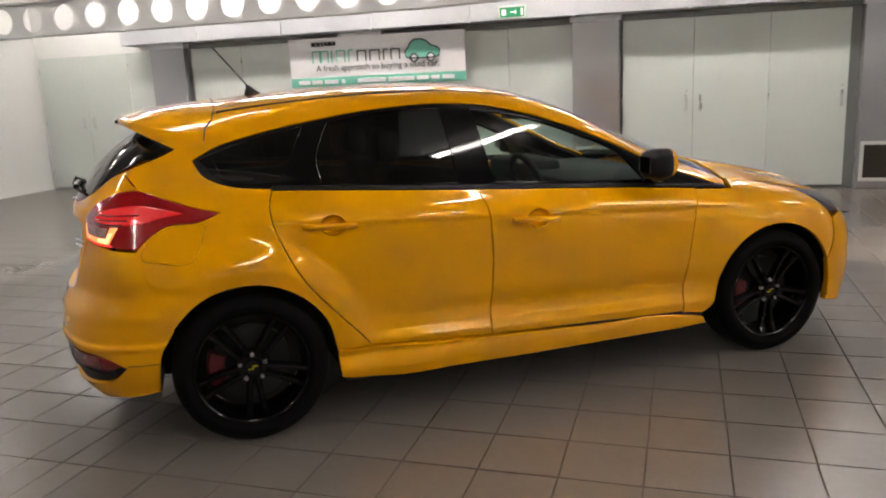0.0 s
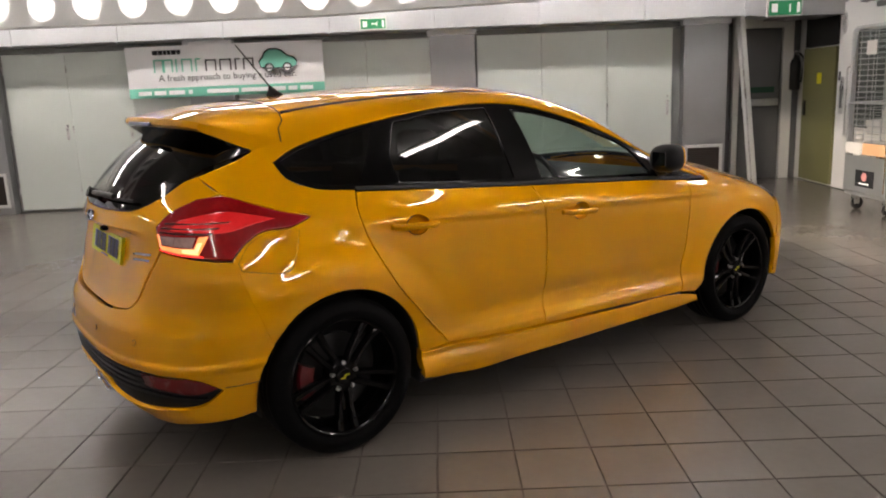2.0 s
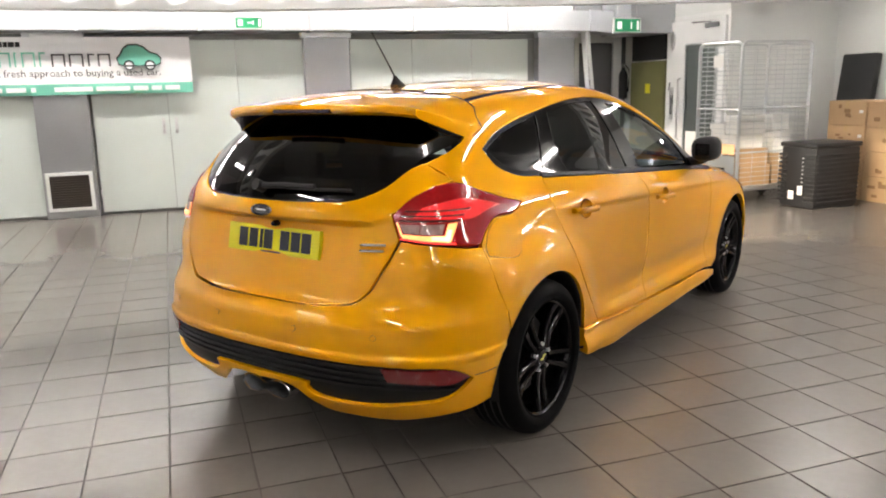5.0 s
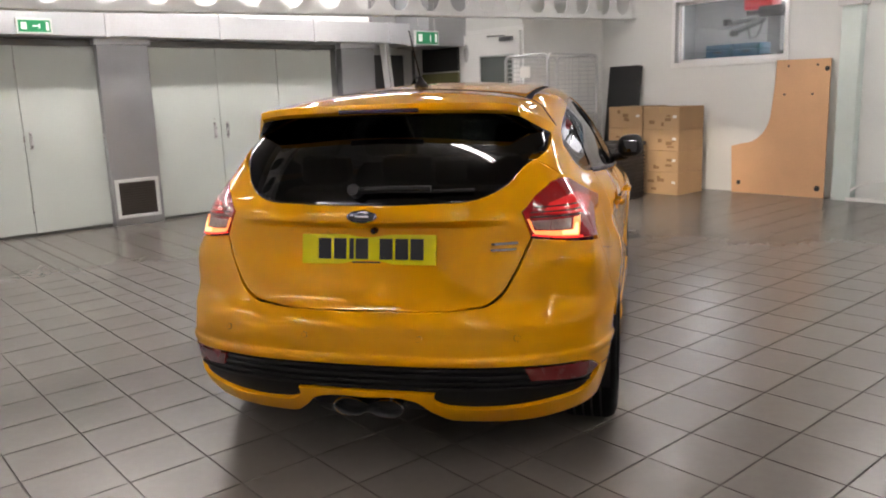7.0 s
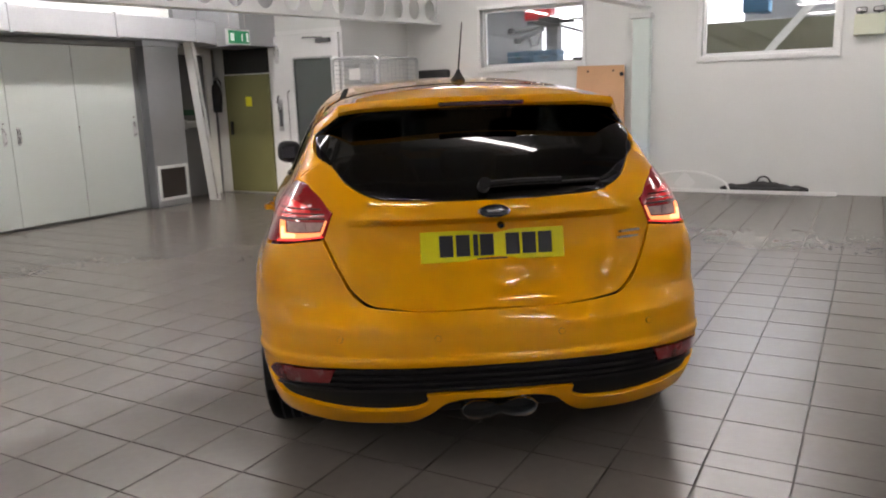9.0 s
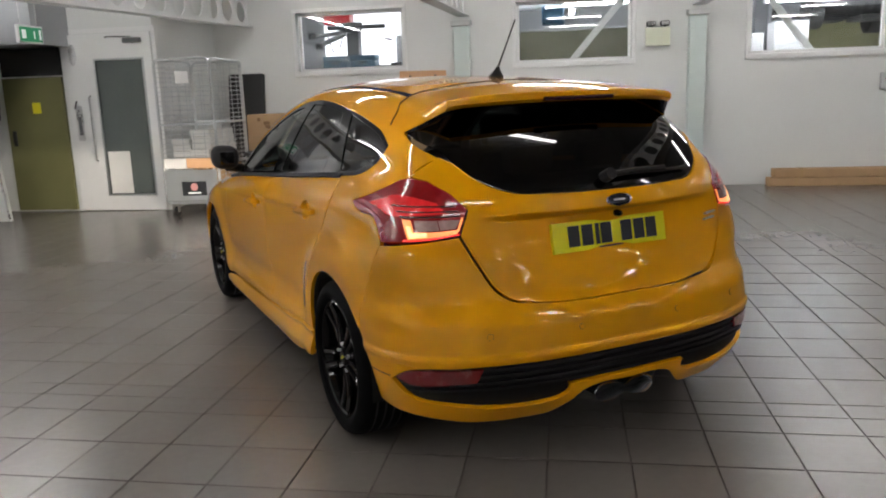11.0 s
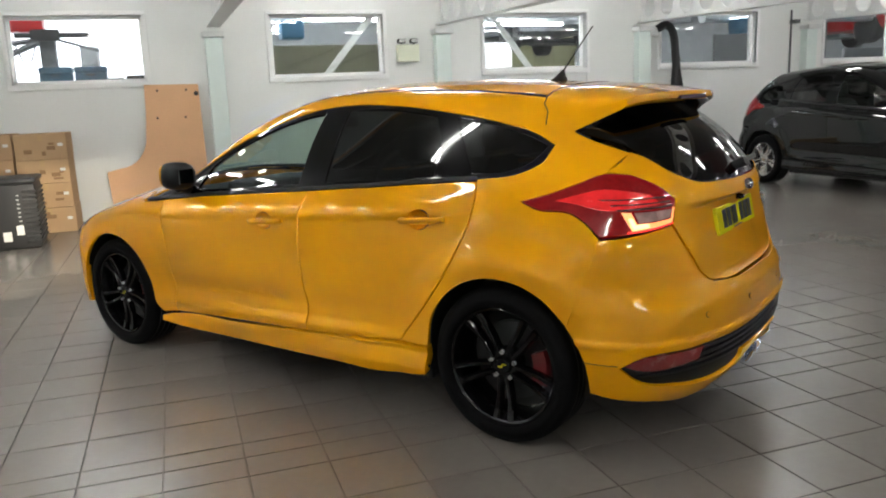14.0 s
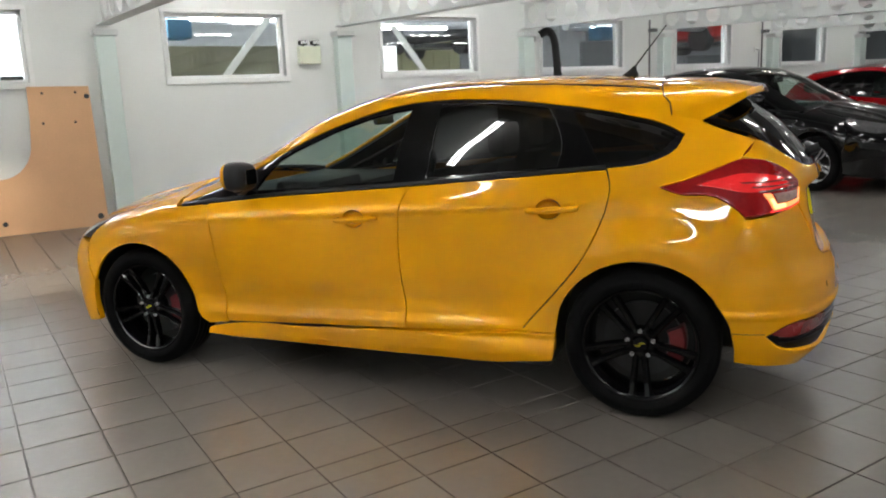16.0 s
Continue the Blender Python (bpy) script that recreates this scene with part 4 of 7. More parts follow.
    panel("scuttle", TOPC, both([T(2.46, 0.0), T(2.435, 0.40), T(2.36, 0.648, 1), T(2.45, 0.69, 1), T(2.515, 0.45), T(2.54, 0.0)]), M["satin_black"], car, "black scuttle panel below the windscreen", offset=-0.008)
    bonnet = both([T(2.535, 0.0), T(2.51, 0.40), T(2.455, 0.695, 1), T(2.7, 0.676), T(2.92, 0.650), T(3.13, 0.575), T(3.27, 0.46), T(3.36, 0.25), T(3.385, 0.0)])
    panel("bonnet", TOPC, bonnet, paint, car, bulge=lambda uv: 0.008 * np.exp(-(((np.abs(uv[:, 1]) - 0.30 - 0.10 * (3.3 - uv[:, 0])) / 0.05) ** 2)))
    # tailgate, rear glass, rear lamps, rear bumper
    glass_edge = [R(0.0, 1.022), R(0.25, 1.025), R(0.414, 1.036), R(0.50, 1.075), R(0.565, 1.145)]
    rear_window = both(glass_edge + [S(-0.43, 1.165), S(-0.28, 1.222), S(-0.195, 1.248, 1), R(0.55, 1.318), R(0.30, 1.34), R(0.0, 1.345)])
    panel("rear_window", REAR, rear_window, M["glass_rear"], car, "dark tinted heated rear window", offset=-0.002, depth=0.006)
    gate = glass_edge + [S(-0.425, 1.160, 1), S(-0.372, 1.092, 1), R(0.655, 1.080, 1), R(0.62, 1.04), R(0.565, 0.985, 1), R(0.600, 0.896, 1), R(0.545, 0.775), R(0.50, 0.703), R(0.455, 0.670), R(0.38, 0.659), R(0.0, 0.650)]

    def plate_recess(uv):
        """The tailgate falls back below the badge, deepest behind the plate."""
        y = 1.0 * np.tan(uv[:, 0] / REACH)
        return -0.056 * (1 - step01(0.22, 0.60, np.abs(y))) * step01(0.46, 0.90, uv[:, 1]) * (1 - step01(0.936, 0.964, uv[:, 1]))

    panel("tailgate", REAR, both(gate), paint, car, bulge=plate_recess, step=0.014, gap=0.0018)
    panel("tailgate_lining", REAR, both([R(0, 1.03), R(0.4, 1.04), R(0.5, 1.08), R(0.56, 0.98), R(0.5, 0.72), R(0, 0.68)]), M["interior"], car, offset=-0.10)
    lamp = [R(0.565, 0.985, 1), R(0.60, 1.035), R(0.655, 1.082, 1), S(-0.375, 1.088), S(-0.27, 1.049), S(-0.17, 1.012), S(-0.066, 0.984, 1), S(-0.14, 0.957), S(-0.29, 0.942), S(-0.34, 0.915), S(-0.40, 0.867, 1), R(0.70, 0.885), R(0.600, 0.899, 1)]
    for ob in panel("tail_lamp", REAR, lamp, M["lamp_red"], car, "red tail lamp cluster, lit", sides=2, offset=0.003, depth=0.03, step=0.02):
        mir = ob.name.endswith(".001")
        for nm, ol, mt, off in (
            ("light_guide", [R(0.604, 0.918, 1), R(0.609, 0.904, 1), R(0.69, 0.892), R(0.757, 0.886, 1), R(0.757, 0.952, 1), R(0.738, 0.950, 1), R(0.737, 0.910, 1), R(0.68, 0.911)], "lamp_glow", 0.006),
            ("bright_end", [R(0.700, 0.909, 1), R(0.702, 0.895, 1), R(0.752, 0.890, 1), R(0.752, 0.930, 1), R(0.742, 0.930, 1), R(0.741, 0.907, 1)], "lamp_white", 0.0085),
            ("inner_guide", [R(0.583, 0.958, 1), R(0.603, 0.912, 1), R(0.609, 0.914, 1), R(0.590, 0.959, 1)], "lamp_glow", 0.006),
            ("red_edge", [R(0.598, 0.900, 1), R(0.70, 0.884), R(0.772, 0.878, 1), R(0.769, 0.885, 1), R(0.70, 0.891), R(0.607, 0.905, 1)], "lamp_red_glow", 0.0055),
            ("reverse_lens", [R(0.594, 0.952, 1), R(0.612, 0.922, 1), R(0.66, 0.916, 1), R(0.662, 0.950, 1)], "lamp_clear", 0.0052),
            ("dark_lens", [R(0.664, 0.950, 1), R(0.662, 0.916, 1), R(0.730, 0.912, 1), R(0.730, 0.950, 1)], "lamp_clear", 0.0050),
            ("lit_core", [R(0.635, 0.974, 1), R(0.70, 0.969), S(-0.375, 0.962), S(-0.30, 0.978), S(-0.21, 0.990, 1), S(-0.30, 1.014), S(-0.375, 1.030), R(0.70, 1.022), R(0.655, 1.008, 1)], "lamp_core", 0.0040),
            ("fin", [R(0.590, 0.962, 1), R(0.66, 0.9595), R(0.76, 0.957, 1), R(0.76, 0.963, 1), R(0.66, 0.9655), R(0.594, 0.968, 1)], "lamp_dark", 0.0046),
            ("fin", [R(0.590, 0.978, 1), R(0.66, 0.9765), R(0.76, 0.974, 1), R(0.76, 0.979, 1), R(0.66, 0.9815), R(0.597, 0.983, 1)], "lamp_dark", 0.0046),
            ("fin", [R(0.600, 0.994, 1), R(0.66, 0.9935), R(0.76, 0.992, 1), R(0.76, 0.997, 1), R(0.66, 0.9985), R(0.607, 0.999, 1)], "lamp_dark", 0.0046),
        ):
            q = new(nm, panel_mesh(nm, REAR, ol, M[mt], offset=off, gap=0, depth=0.003, step=0.02, mirror=mir))
            q.parent = ob
    bumper = [R(0.0, 0.646), R(0.38, 0.655), R(0.457, 0.666), R(0.505, 0.70), R(0.548, 0.772), R(0.604, 0.892, 1), R(0.70, 0.879), S(-0.392, 0.858, 1)] + [S(p[0] + 0.010, p[2], 1) for p in SEAM] + [S(-0.292, 0.531, 1), S(-0.345, 0.445), S(-0.364, 0.36), S(-0.370, 0.270, 1),
              S(-0.46, 0.254), S(-0.56, 0.243), R(0.60, 0.216), R(0.40, 0.213), R(0.31, 0.219), R(0.25, 0.258), R(0.19, 0.308), R(0.15, 0.318), R(0.0, 0.318)]
    diffuser = [R(0.0, 0.452), R(0.40, 0.452), R(0.66, 0.448), S(-0.56, 0.430), S(-0.492, 0.388, 1), S(-0.55, 0.336), R(0.68, 0.306), R(0.55, 0.287), R(0.36, 0.285), R(0.30, 0.293), R(0.262, 0.318), R(0.268, 0.345, 1), R(0.24, 0.347), R(0.10, 0.348), R(0.0, 0.348)]
    if sport:
        panel("rear_bumper", REAR, both(bumper), paint, car, holes=[both(diffuser)], depth=0.03, step=0.022, offset=-0.0012, gap=0.0018,
              bulge=lambda uv: 0.0045 * np.tanh((uv[:, 1] - 0.485) / 0.007) * -1 * (1 - step01(0.55, 0.60, uv[:, 1])) * step01(0.45, 0.47, uv[:, 1]))
        dif = panel("diffuser", REAR, both(diffuser), M["grain_black"], car, "ribbed black rear diffuser", offset=-0.018, gap=-0.004, depth=0.01)[0]
        for z in (0.435, 0.410, 0.385, 0.362):
            rib = both([R(0.0, z + 0.007), R(0.5, z + 0.007), R(0.72, z + 0.003), S(-0.545, z - 0.004, 1), S(-0.545, z - 0.010, 1), R(0.72, z - 0.005), R(0.5, z - 0.004), R(0.0, z - 0.004)])
            q = new("diffuser_rib", panel_mesh("diffuser_rib", REAR, rib, M["satin_black"], offset=-0.006, gap=0, depth=0.015, step=0.06, spacing=0.03))
            q.parent = dif
        panel("rear_reflector", REAR, [R(0.585, 0.443, 1), R(0.70, 0.440), S(-0.555, 0.427), S(-0.505, 0.398, 1), S(-0.545, 0.384), R(0.70, 0.385), R(0.605, 0.392, 1)], M["reflector"], car, "red reflector in the bumper", sides=2, offset=-0.002, gap=0.001)
    else:
        panel("rear_bumper", REAR, both(bumper), paint, car, depth=0.03)
    if sport:
        joint = [S(-0.352, 0.4015, 1), S(-0.42, 0.4005), S(-0.485, 0.3995, 1), S(-0.485, 0.3970, 1), S(-0.42, 0.3980), S(-0.352, 0.3990, 1)]
        panel("bumper_joint", REAR, joint, M["groove"], car, "fine dark joint line", sides=2, offset=0.0006, gap=0, depth=0.002)
    # nose
    panel("headlamp", FRONT, [T(2.925, 0.652, 1), T(3.13, 0.580), T(3.26, 0.465, 1), N(0.48, 0.70), N(0.62, 0.668), S(3.12, 0.70), S(2.95, 0.795, 1)], M["headlamp"], car, "smoked projector headlamp", sides=2, offset=-0.002, depth=0.03)
    grille = both([N(0.0, 0.62), N(0.30, 0.615), N(0.42, 0.59, 1), N(0.40, 0.45), N(0.30, 0.30, 1), N(0.0, 0.29)])
    fbump = both([T(3.39, 0.0), T(3.365, 0.25), T(3.275, 0.465, 1), N(0.49, 0.69), N(0.63, 0.66), S(3.125, 0.69), S(3.04, 0.675, 1), S(3.04, 0.60), S(2.99, 0.455, 1), S(3.005, 0.38), S(3.010, 0.30), S(3.010, 0.226, 1), S(3.15, 0.20), N(0.62, 0.185), N(0.3, 0.18), N(0.0, 0.18)])
    panel("front_bumper", FRONT, fbump, paint, car, holes=[grille], depth=0.03)
    panel("grille", FRONT, grille, M["grain_black"], car, "black honeycomb grille", offset=-0.025, gap=-0.004)
    # lining of the doors, floor pan, wheel wells
    panel("door_lining", ROLL, [S(2.36, 0.86, 1), S(1.4, 0.955), S(0.15, 1.045), S(-0.35, 1.04, 1), S(-0.35, 0.72), S(0.3, 0.62), S(0.45, 0.27, 1), S(2.15, 0.25, 1)], M["interior"], car, sides=2, offset=-0.05, depth=0.01, step=0.08, spacing=0.05)
    bm = B()
    box(bm, 0.40, 2.20, -0.80, 0.80, 0.165, 0.235, 0.02)
    box(bm, -0.52, 0.42, -0.55, 0.55, 0.235, 0.34, 0.02)
    # extra plate added to keep light off the floor under the bumper
    box(bm, -0.56, -0.38, -0.56, 0.56, 0.262, 0.30, 0.01)
    box(bm, 2.18, 3.36, -0.58, 0.58, 0.165, 0.30, 0.02)
    part("floor_pan", bm, M["satin_black"], car)
    for wx in (0.0, 2.648):
        for s in (1, -1):
            bm = B()
            n = 20
            rings = []
            for k in range(n + 1):
                a = math.pi * (-0.06 + 1.12 * k / n)
                rings.append([bm.verts.new((wx + r * math.cos(a), s * yy, 0.324 + r * math.sin(a))) for r, yy in ((0.372, 0.872), (0.378, 0.80), (0.372, 0.56))])
            for p, q in zip(rings, rings[1:]):
                for k in range(2):
                    bm.faces.new((p[k], p[k + 1], q[k + 1], q[k]))
            c = bm.verts.new((wx, s * 0.555, 0.324))
            for p, q in zip(rings, rings[1:]):
                bm.faces.new((p[2], c, q[2]))
            part("wheel_arch_liner", bm, M["grain_black"], car)


def cabin(car):
    """Seats, dashboard and steering wheel seen dimly through the glass."""
    bm = B()
    box(bm, 1.72, 2.40, -0.66, 0.66, 0.62, 0.93, 0.05)
    box(bm, 1.66, 1.95, 0.12, 0.60, 0.86, 0.99, 0.04)
    box(bm, 1.0, 1.75, -0.13, 0.13, 0.3, 0.62, 0.03)
    part("dashboard", bm, M["interior"], car, smooth=True)
    bm = B()
    ring = [(1.52 - 0.06 * math.sin(2 * math.pi * k / 28), -0.36 + 0.185 * math.cos(2 * math.pi * k / 28), 0.90 + 0.175 * math.sin(2 * math.pi * k / 28)) for k in range(28)]
    pipe(bm, ring, 0.017, 8, closed=True)
    rod(bm, (1.52, -0.36, 0.90), (1.72, -0.36, 0.83), 0.05, 12)
    for a in (0, math.pi, 1.5 * math.pi):
        rod(bm, (1.52, -0.36, 0.90), (1.52 - 0.06 * math.sin(a), -0.36 + 0.18 * math.cos(a), 0.90 + 0.17 * math.sin(a)), 0.016)
    part("steering_wheel", bm, M["interior"], car, smooth=True)
    for y in (-0.36, 0.36):
        seat = new("seat")
        seat.parent = car
        seat.matrix_basis = pose(1.12, y, 0)
        part("cushion", box(B(), -0.22, 0.32, -0.25, 0.25, 0.34, 0.56, 0.06), M["seat"], seat, smooth=True)
        bm = B()
        secs = []
        for f, wd, th in ((0, 0.24, 0.10), (0.3, 0.26, 0.11), (0.65, 0.25, 0.09), (0.9, 0.20, 0.07), (1.0, 0.15, 0.05)):
            z, x = 0.5 + 0.56 * f, -0.16 - 0.19 * f
            secs.append([bm.verts.new(c) for c in ((x + th, -wd, z), (x + th * 0.5, -wd * 0.6, z), (x + th * 0.5, wd * 0.6, z), (x + th, wd, z), (x - th, wd * 0.9, z), (x - th, -wd * 0.9, z))])
        for p, q in zip(secs, secs[1:]):
            for k in range(6):
                bm.faces.new((p[k], p[(k + 1) % 6], q[(k + 1) % 6], q[k]))
        bm.faces.new(secs[0]), bm.faces.new(secs[-1])
        part("backrest", bm, M["seat"], seat, smooth=True)
        bm = box(B(), -0.44, -0.33, -0.13, 0.13, 1.09, 1.26, 0.045)
        part("headrest", bm, M["seat"], seat, smooth=True)
    bm = box(B(), -0.05, 0.42, -0.62, 0.62, 0.35, 0.58, 0.06)
    box(bm, -0.14, 0.02, -0.60, 0.60, 0.55, 1.02, 0.06)
    for y in (-0.38, 0.0, 0.38):
        box(bm, -0.13, -0.04, y - 0.12, y + 0.12, 1.03, 1.16, 0.04)
    part("rear_bench", bm, M["seat"], car, smooth=True)
    bm = box(B(), -0.60, -0.12, -0.56, 0.56, 0.94, 0.965, 0.008)
    part("parcel_shelf", bm, M["interior"], car)
    m = new("interior_mirror")
    m.parent = car
    part("mirror_housing", box(B(), 1.555, 1.585, -0.11, 0.11, 1.245, 1.305, 0.012), M["interior"], m, smooth=True)
    part("mirror_stem", rod(B(), (1.585, 0, 1.29), (1.66, 0, 1.335), 0.012), M["interior"], m)


def door_handle(car, x, z, s):
    p = np.array(S(x, z)[:3])
    h = new("door_handle")
    h.parent = car
    n = skin_normal(np.array([p]))[0]
    h.matrix_basis = Matrix.Translation((p[0], s * p[1], p[2])) @ Matrix.Rotation(radians(3.2), 4, "Y") @ (Matrix.Identity(4) if s > 0 else Matrix.Diagonal((1, -1, 1, 1)))
    bm = B()
    secs = []
    for k in range(13):
        f = k / 12
        xx = -0.120 + 0.228 * f
        end = min(f, 1 - f)
        yy = 0.012 + 0.020 * min(1, end / 0.14)
        hh = 0.0135 * min(1, 0.55 + end * 5)
        secs.append([bm.verts.new((xx, yy + dy, dz * hh)) for dy, dz in ((-0.007, -0.8), (0.003, -1), (0.008, -0.3), (0.008, 0.4), (0.003, 1), (-0.007, 0.8))])
    for p0, q in zip(secs, secs[1:]):
        for k in range(6):
            bm.faces.new((p0[k], p0[(k + 1) % 6], q[(k + 1) % 6], q[k]))
    bm.faces.new(secs[0]), bm.faces.new(secs[-1])
    box(bm, -0.120, -0.092, -0.004, 0.016, -0.011, 0.011, 0.003)
    box(bm, 0.078, 0.105, -0.004, 0.016, -0.011, 0.011, 0.003)
    part("grip", bm, M["paint"], h, smooth=True)
    bm = lathe(B(), [(0.0004, -0.026), (0.020, -0.025), (0.036, -0.020), (0.047, -0.010), (0.0525, 0.001)], 28, "Y")
    for v in bm.verts:
        v.co.z *= 0.77
        v.co += Vector((0.008, 0, 0))
    part("finger_cup", bm, M["paint"], h, smooth=True)
    return h


def door_mirror(car, s):
    """Wing mirror: black housing with a painted cap on its front and an arm at the sail panel."""
    m = new("door_mirror")
    m.parent = car
    m.matrix_basis = Matrix.Identity(4) if s > 0 else Matrix.Diagonal((1, -1, 1, 1))

    def shell(x0, x1, grow, cut):
        bm = B()
        g = bmesh.ops.create_uvsphere(bm, u_segments=28, v_segments=18, radius=1.0)
        for v in g["verts"]:
            x, y, z = v.co
            sq = lambda c, p: math.copysign(abs(c) ** p, c)  # noqa: E731
            v.co = Vector((1.925 + 0.067 * grow * sq(x, 0.75) + 0.02 * sq(y, 0.8), 0.915 + 0.079 * grow * sq(y, 0.72) - 0.010 * z, 1.045 + 0.073 * grow * sq(z, 0.7) + 0.012 * y))
        bmesh.ops.bisect_plane(bm, geom=bm.verts[:] + bm.edges[:] + bm.faces[:], plane_co=(cut, 0.92, 1.04), plane_no=(1, 0.05, 0.0), clear_inner=x0, clear_outer=x1)
        return bm
    part("housing", shell(False, False, 0.985, 1.975), M["satin_black"], m, "black mirror housing", smooth=True)
    part("cap", shell(True, False, 1.0, 1.962), M["paint"], m, "yellow mirror cap", smooth=True)
    part("mirror_glass", box(B(), 1.852, 1.861, 0.872, 0.956, 1.008, 1.082, 0.002), M["mirror"], m, "mirror glass")
    bm = B()
    pipe(bm, [(1.99, 0.80, 0.965), (1.97, 0.85, 0.972), (1.95, 0.90, 0.985)], 0.028, 10)
    part("arm", bm, M["satin_black"], m, smooth=True)
    return m


def spoiler(car, paint):
    """Roof spoiler: top carries the roof on, the ends run down beside the rear window."""
    bm = B()
    ys = [0, 0.1, 0.2, 0.3, 0.4, 0.47, 0.53, 0.575, 0.605, 0.622, 0.630]
    rows = []
    for s in (-1, 1):
        for y in (reversed(ys) if s < 0 else ys[1:]):
            f = y / 0.63
            lead = -0.030 - 0.045 * f**6
            a = np.array(T(lead, min(y, 0.600))[:3])
            if y > 0.600:
                a = np.array(S(lead - 0.02, 1.325 - (y - 0.6) * 2.0)[:3])
            trail = np.array((-0.455 + 0.075 * f**2.5, y * (0.93 - 0.09 * f**2), 1.376 - 0.012 * f**2 - 0.010 * f**8))
            zc = 1.335 - 0.088 * float(step01(0.40, 0.63, np.array(y)))
            c = np.array(R(min(y, 0.60), zc)[:3])
            if y > 0.56:
                t = (y - 0.56) / 0.07
                c = c * (1 - t) + np.array(S(-0.215, 1.243)[:3]) * t
            sec = []
            for k in range(8):
                t = k / 7
                p = a * (1 - t) + trail * t
                p[2] += 0.012 * math.sin(math.pi * t) * (1 - f**4)
                p = p + np.array((0, 0, 0.003))
                sec.append(p)
            low = trail + np.array((0.014, 0, -0.036))
            sec.append(trail + np.array((-0.006, 0, -0.008)))
            sec.append(trail + np.array((-0.005, 0, -0.024)))
            sec.append(low)
            for t in (0.35, 0.7, 1.0):
                q = low * (1 - t) + (c + np.array((-0.004, 0.004 if y > 0.5 else 0, 0))) * t
                q[2] += 0.014 * math.sin(math.pi * t) * (1 - f**3)
                sec.append(q)
            rows.append([bm.verts.new((p[0], s * p[1], p[2])) for p in sec])
    under = B()
    low_rows = [[under.verts.new(v.co) for v in r[10:]] for r in rows]
    for p, q in zip(rows, rows[1:]):
        for k in range(10):
            bm.faces.new((p[k], p[k + 1], q[k + 1], q[k]))
    for p, q in zip(low_rows, low_rows[1:]):
        for k in range(len(p) - 1):
            under.faces.new((p[k], p[k + 1], q[k + 1], q[k]))
    for end in (rows[0], rows[-1]):
        bm.faces.new(end)
    seam = [v.co.copy() + Vector((0, 0, 0.0008)) for v in (r[0] for r in rows)]
    ob = part("roof_spoiler", bm, paint, car, "yellow roof spoiler over the rear window", smooth=True)
    part("underside", under, M["gloss_black"], ob, "black underside of the spoiler", smooth=True)
    # dark tube laid on the skin in place of a joint's shade
    part("lead_joint", pipe(B(), seam, 0.0028, 6), M["groove"], ob, "dark joint line")
    part("brake_light", box(B(), -0.470, -0.44, -0.16, 0.16, 1.343, 1.360, 0.004), M["lamp_dark"], ob, "dark high-level brake light")
    return ob


def number_plate(car):
    n = new("number_plate")
    n.parent = car
    n.matrix_basis = pose(-0.652, 0, 0.853, 0, 11, 0)
    part("plate", box(B(), -0.010, 0.008, -0.26, 0.26, -0.0555, 0.0555, 0.002), M["plate_yellow"], n, "yellow reflective plate")
    part("plate_holder", box(B(), 0.008, 0.045, -0.20, 0.20, -0.045, 0.045, 0.004), M["satin_black"], n)
    for y in (-0.13, 0.13):
        part("plate_lamp", box(B(), -0.016, 0.004, y - 0.020, y + 0.020, 0.086, 0.091, 0.002), M["plate_lamp"], n, "small lit plate lamp")
    # the registration is given as plain bars
    for y0, w in ((0.168, 0.05), (0.108, 0.05), (0.062, 0.018), (0.022, 0.05), (-0.072, 0.05), (-0.132, 0.05), (-0.190, 0.05)):
        part("character_bar", box(B(), -0.0116, -0.0098, y0 - w / 2, y0 + w / 2, -0.037, 0.040), M["ink"], n)
    part("dealer_line", box(B(), -0.0116, -0.0098, -0.05, 0.06, -0.051, -0.045), M["ink"], n)
    return n


def badges(car):
    b = new("maker_badge")
    b.parent = car
    p = np.array(R(0, 0.982)[:3])
    b.matrix_basis = pose(p[0] - 0.002, 0, 0.982, 0, 14, 0)
    bm = lathe(B(), [(0.050, 0.004), (0.056, 0.0), (0.058, -0.006), (0.0545, -0.010), (0.050, -0.006)], 40, "X")
    for v in bm.verts:
        v.co.z *= 0.42
    part("rim", bm, M["chrome"], b, "chrome oval rim", smooth=True)
    bm = lathe(B(), [(0.0005, -0.0065), (0.03, -0.006), (0.052, -0.003), (0.052, 0.004)], 40, "X")
    for v in bm.verts:
        v.co.z *= 0.42
    part("enamel", bm, M["badge_blue"], b, "dark blue oval enamel", smooth=True)
    part("mark", box(B(), -0.0078, -0.0060, -0.026, 0.026, -0.003, 0.003, 0.0008), M["steel"], b)
    q = new("trim_badge")
    q.parent = car
    p = np.array(R(-0.51, 0.868)[:3])
    q.matrix_basis = pose(p[0] - 0.003, -0.51, 0.868, 0, 0, 22)
    for y0, y1, z0, z1 in ((-0.048, 0.048, 0.007, 0.014), (-0.040, 0.052, -0.015, -0.008)):
        part("badge_bar", box(B(), -0.004, 0.004, y0, y1, z0, z1, 0.0008), M["steel"], q)


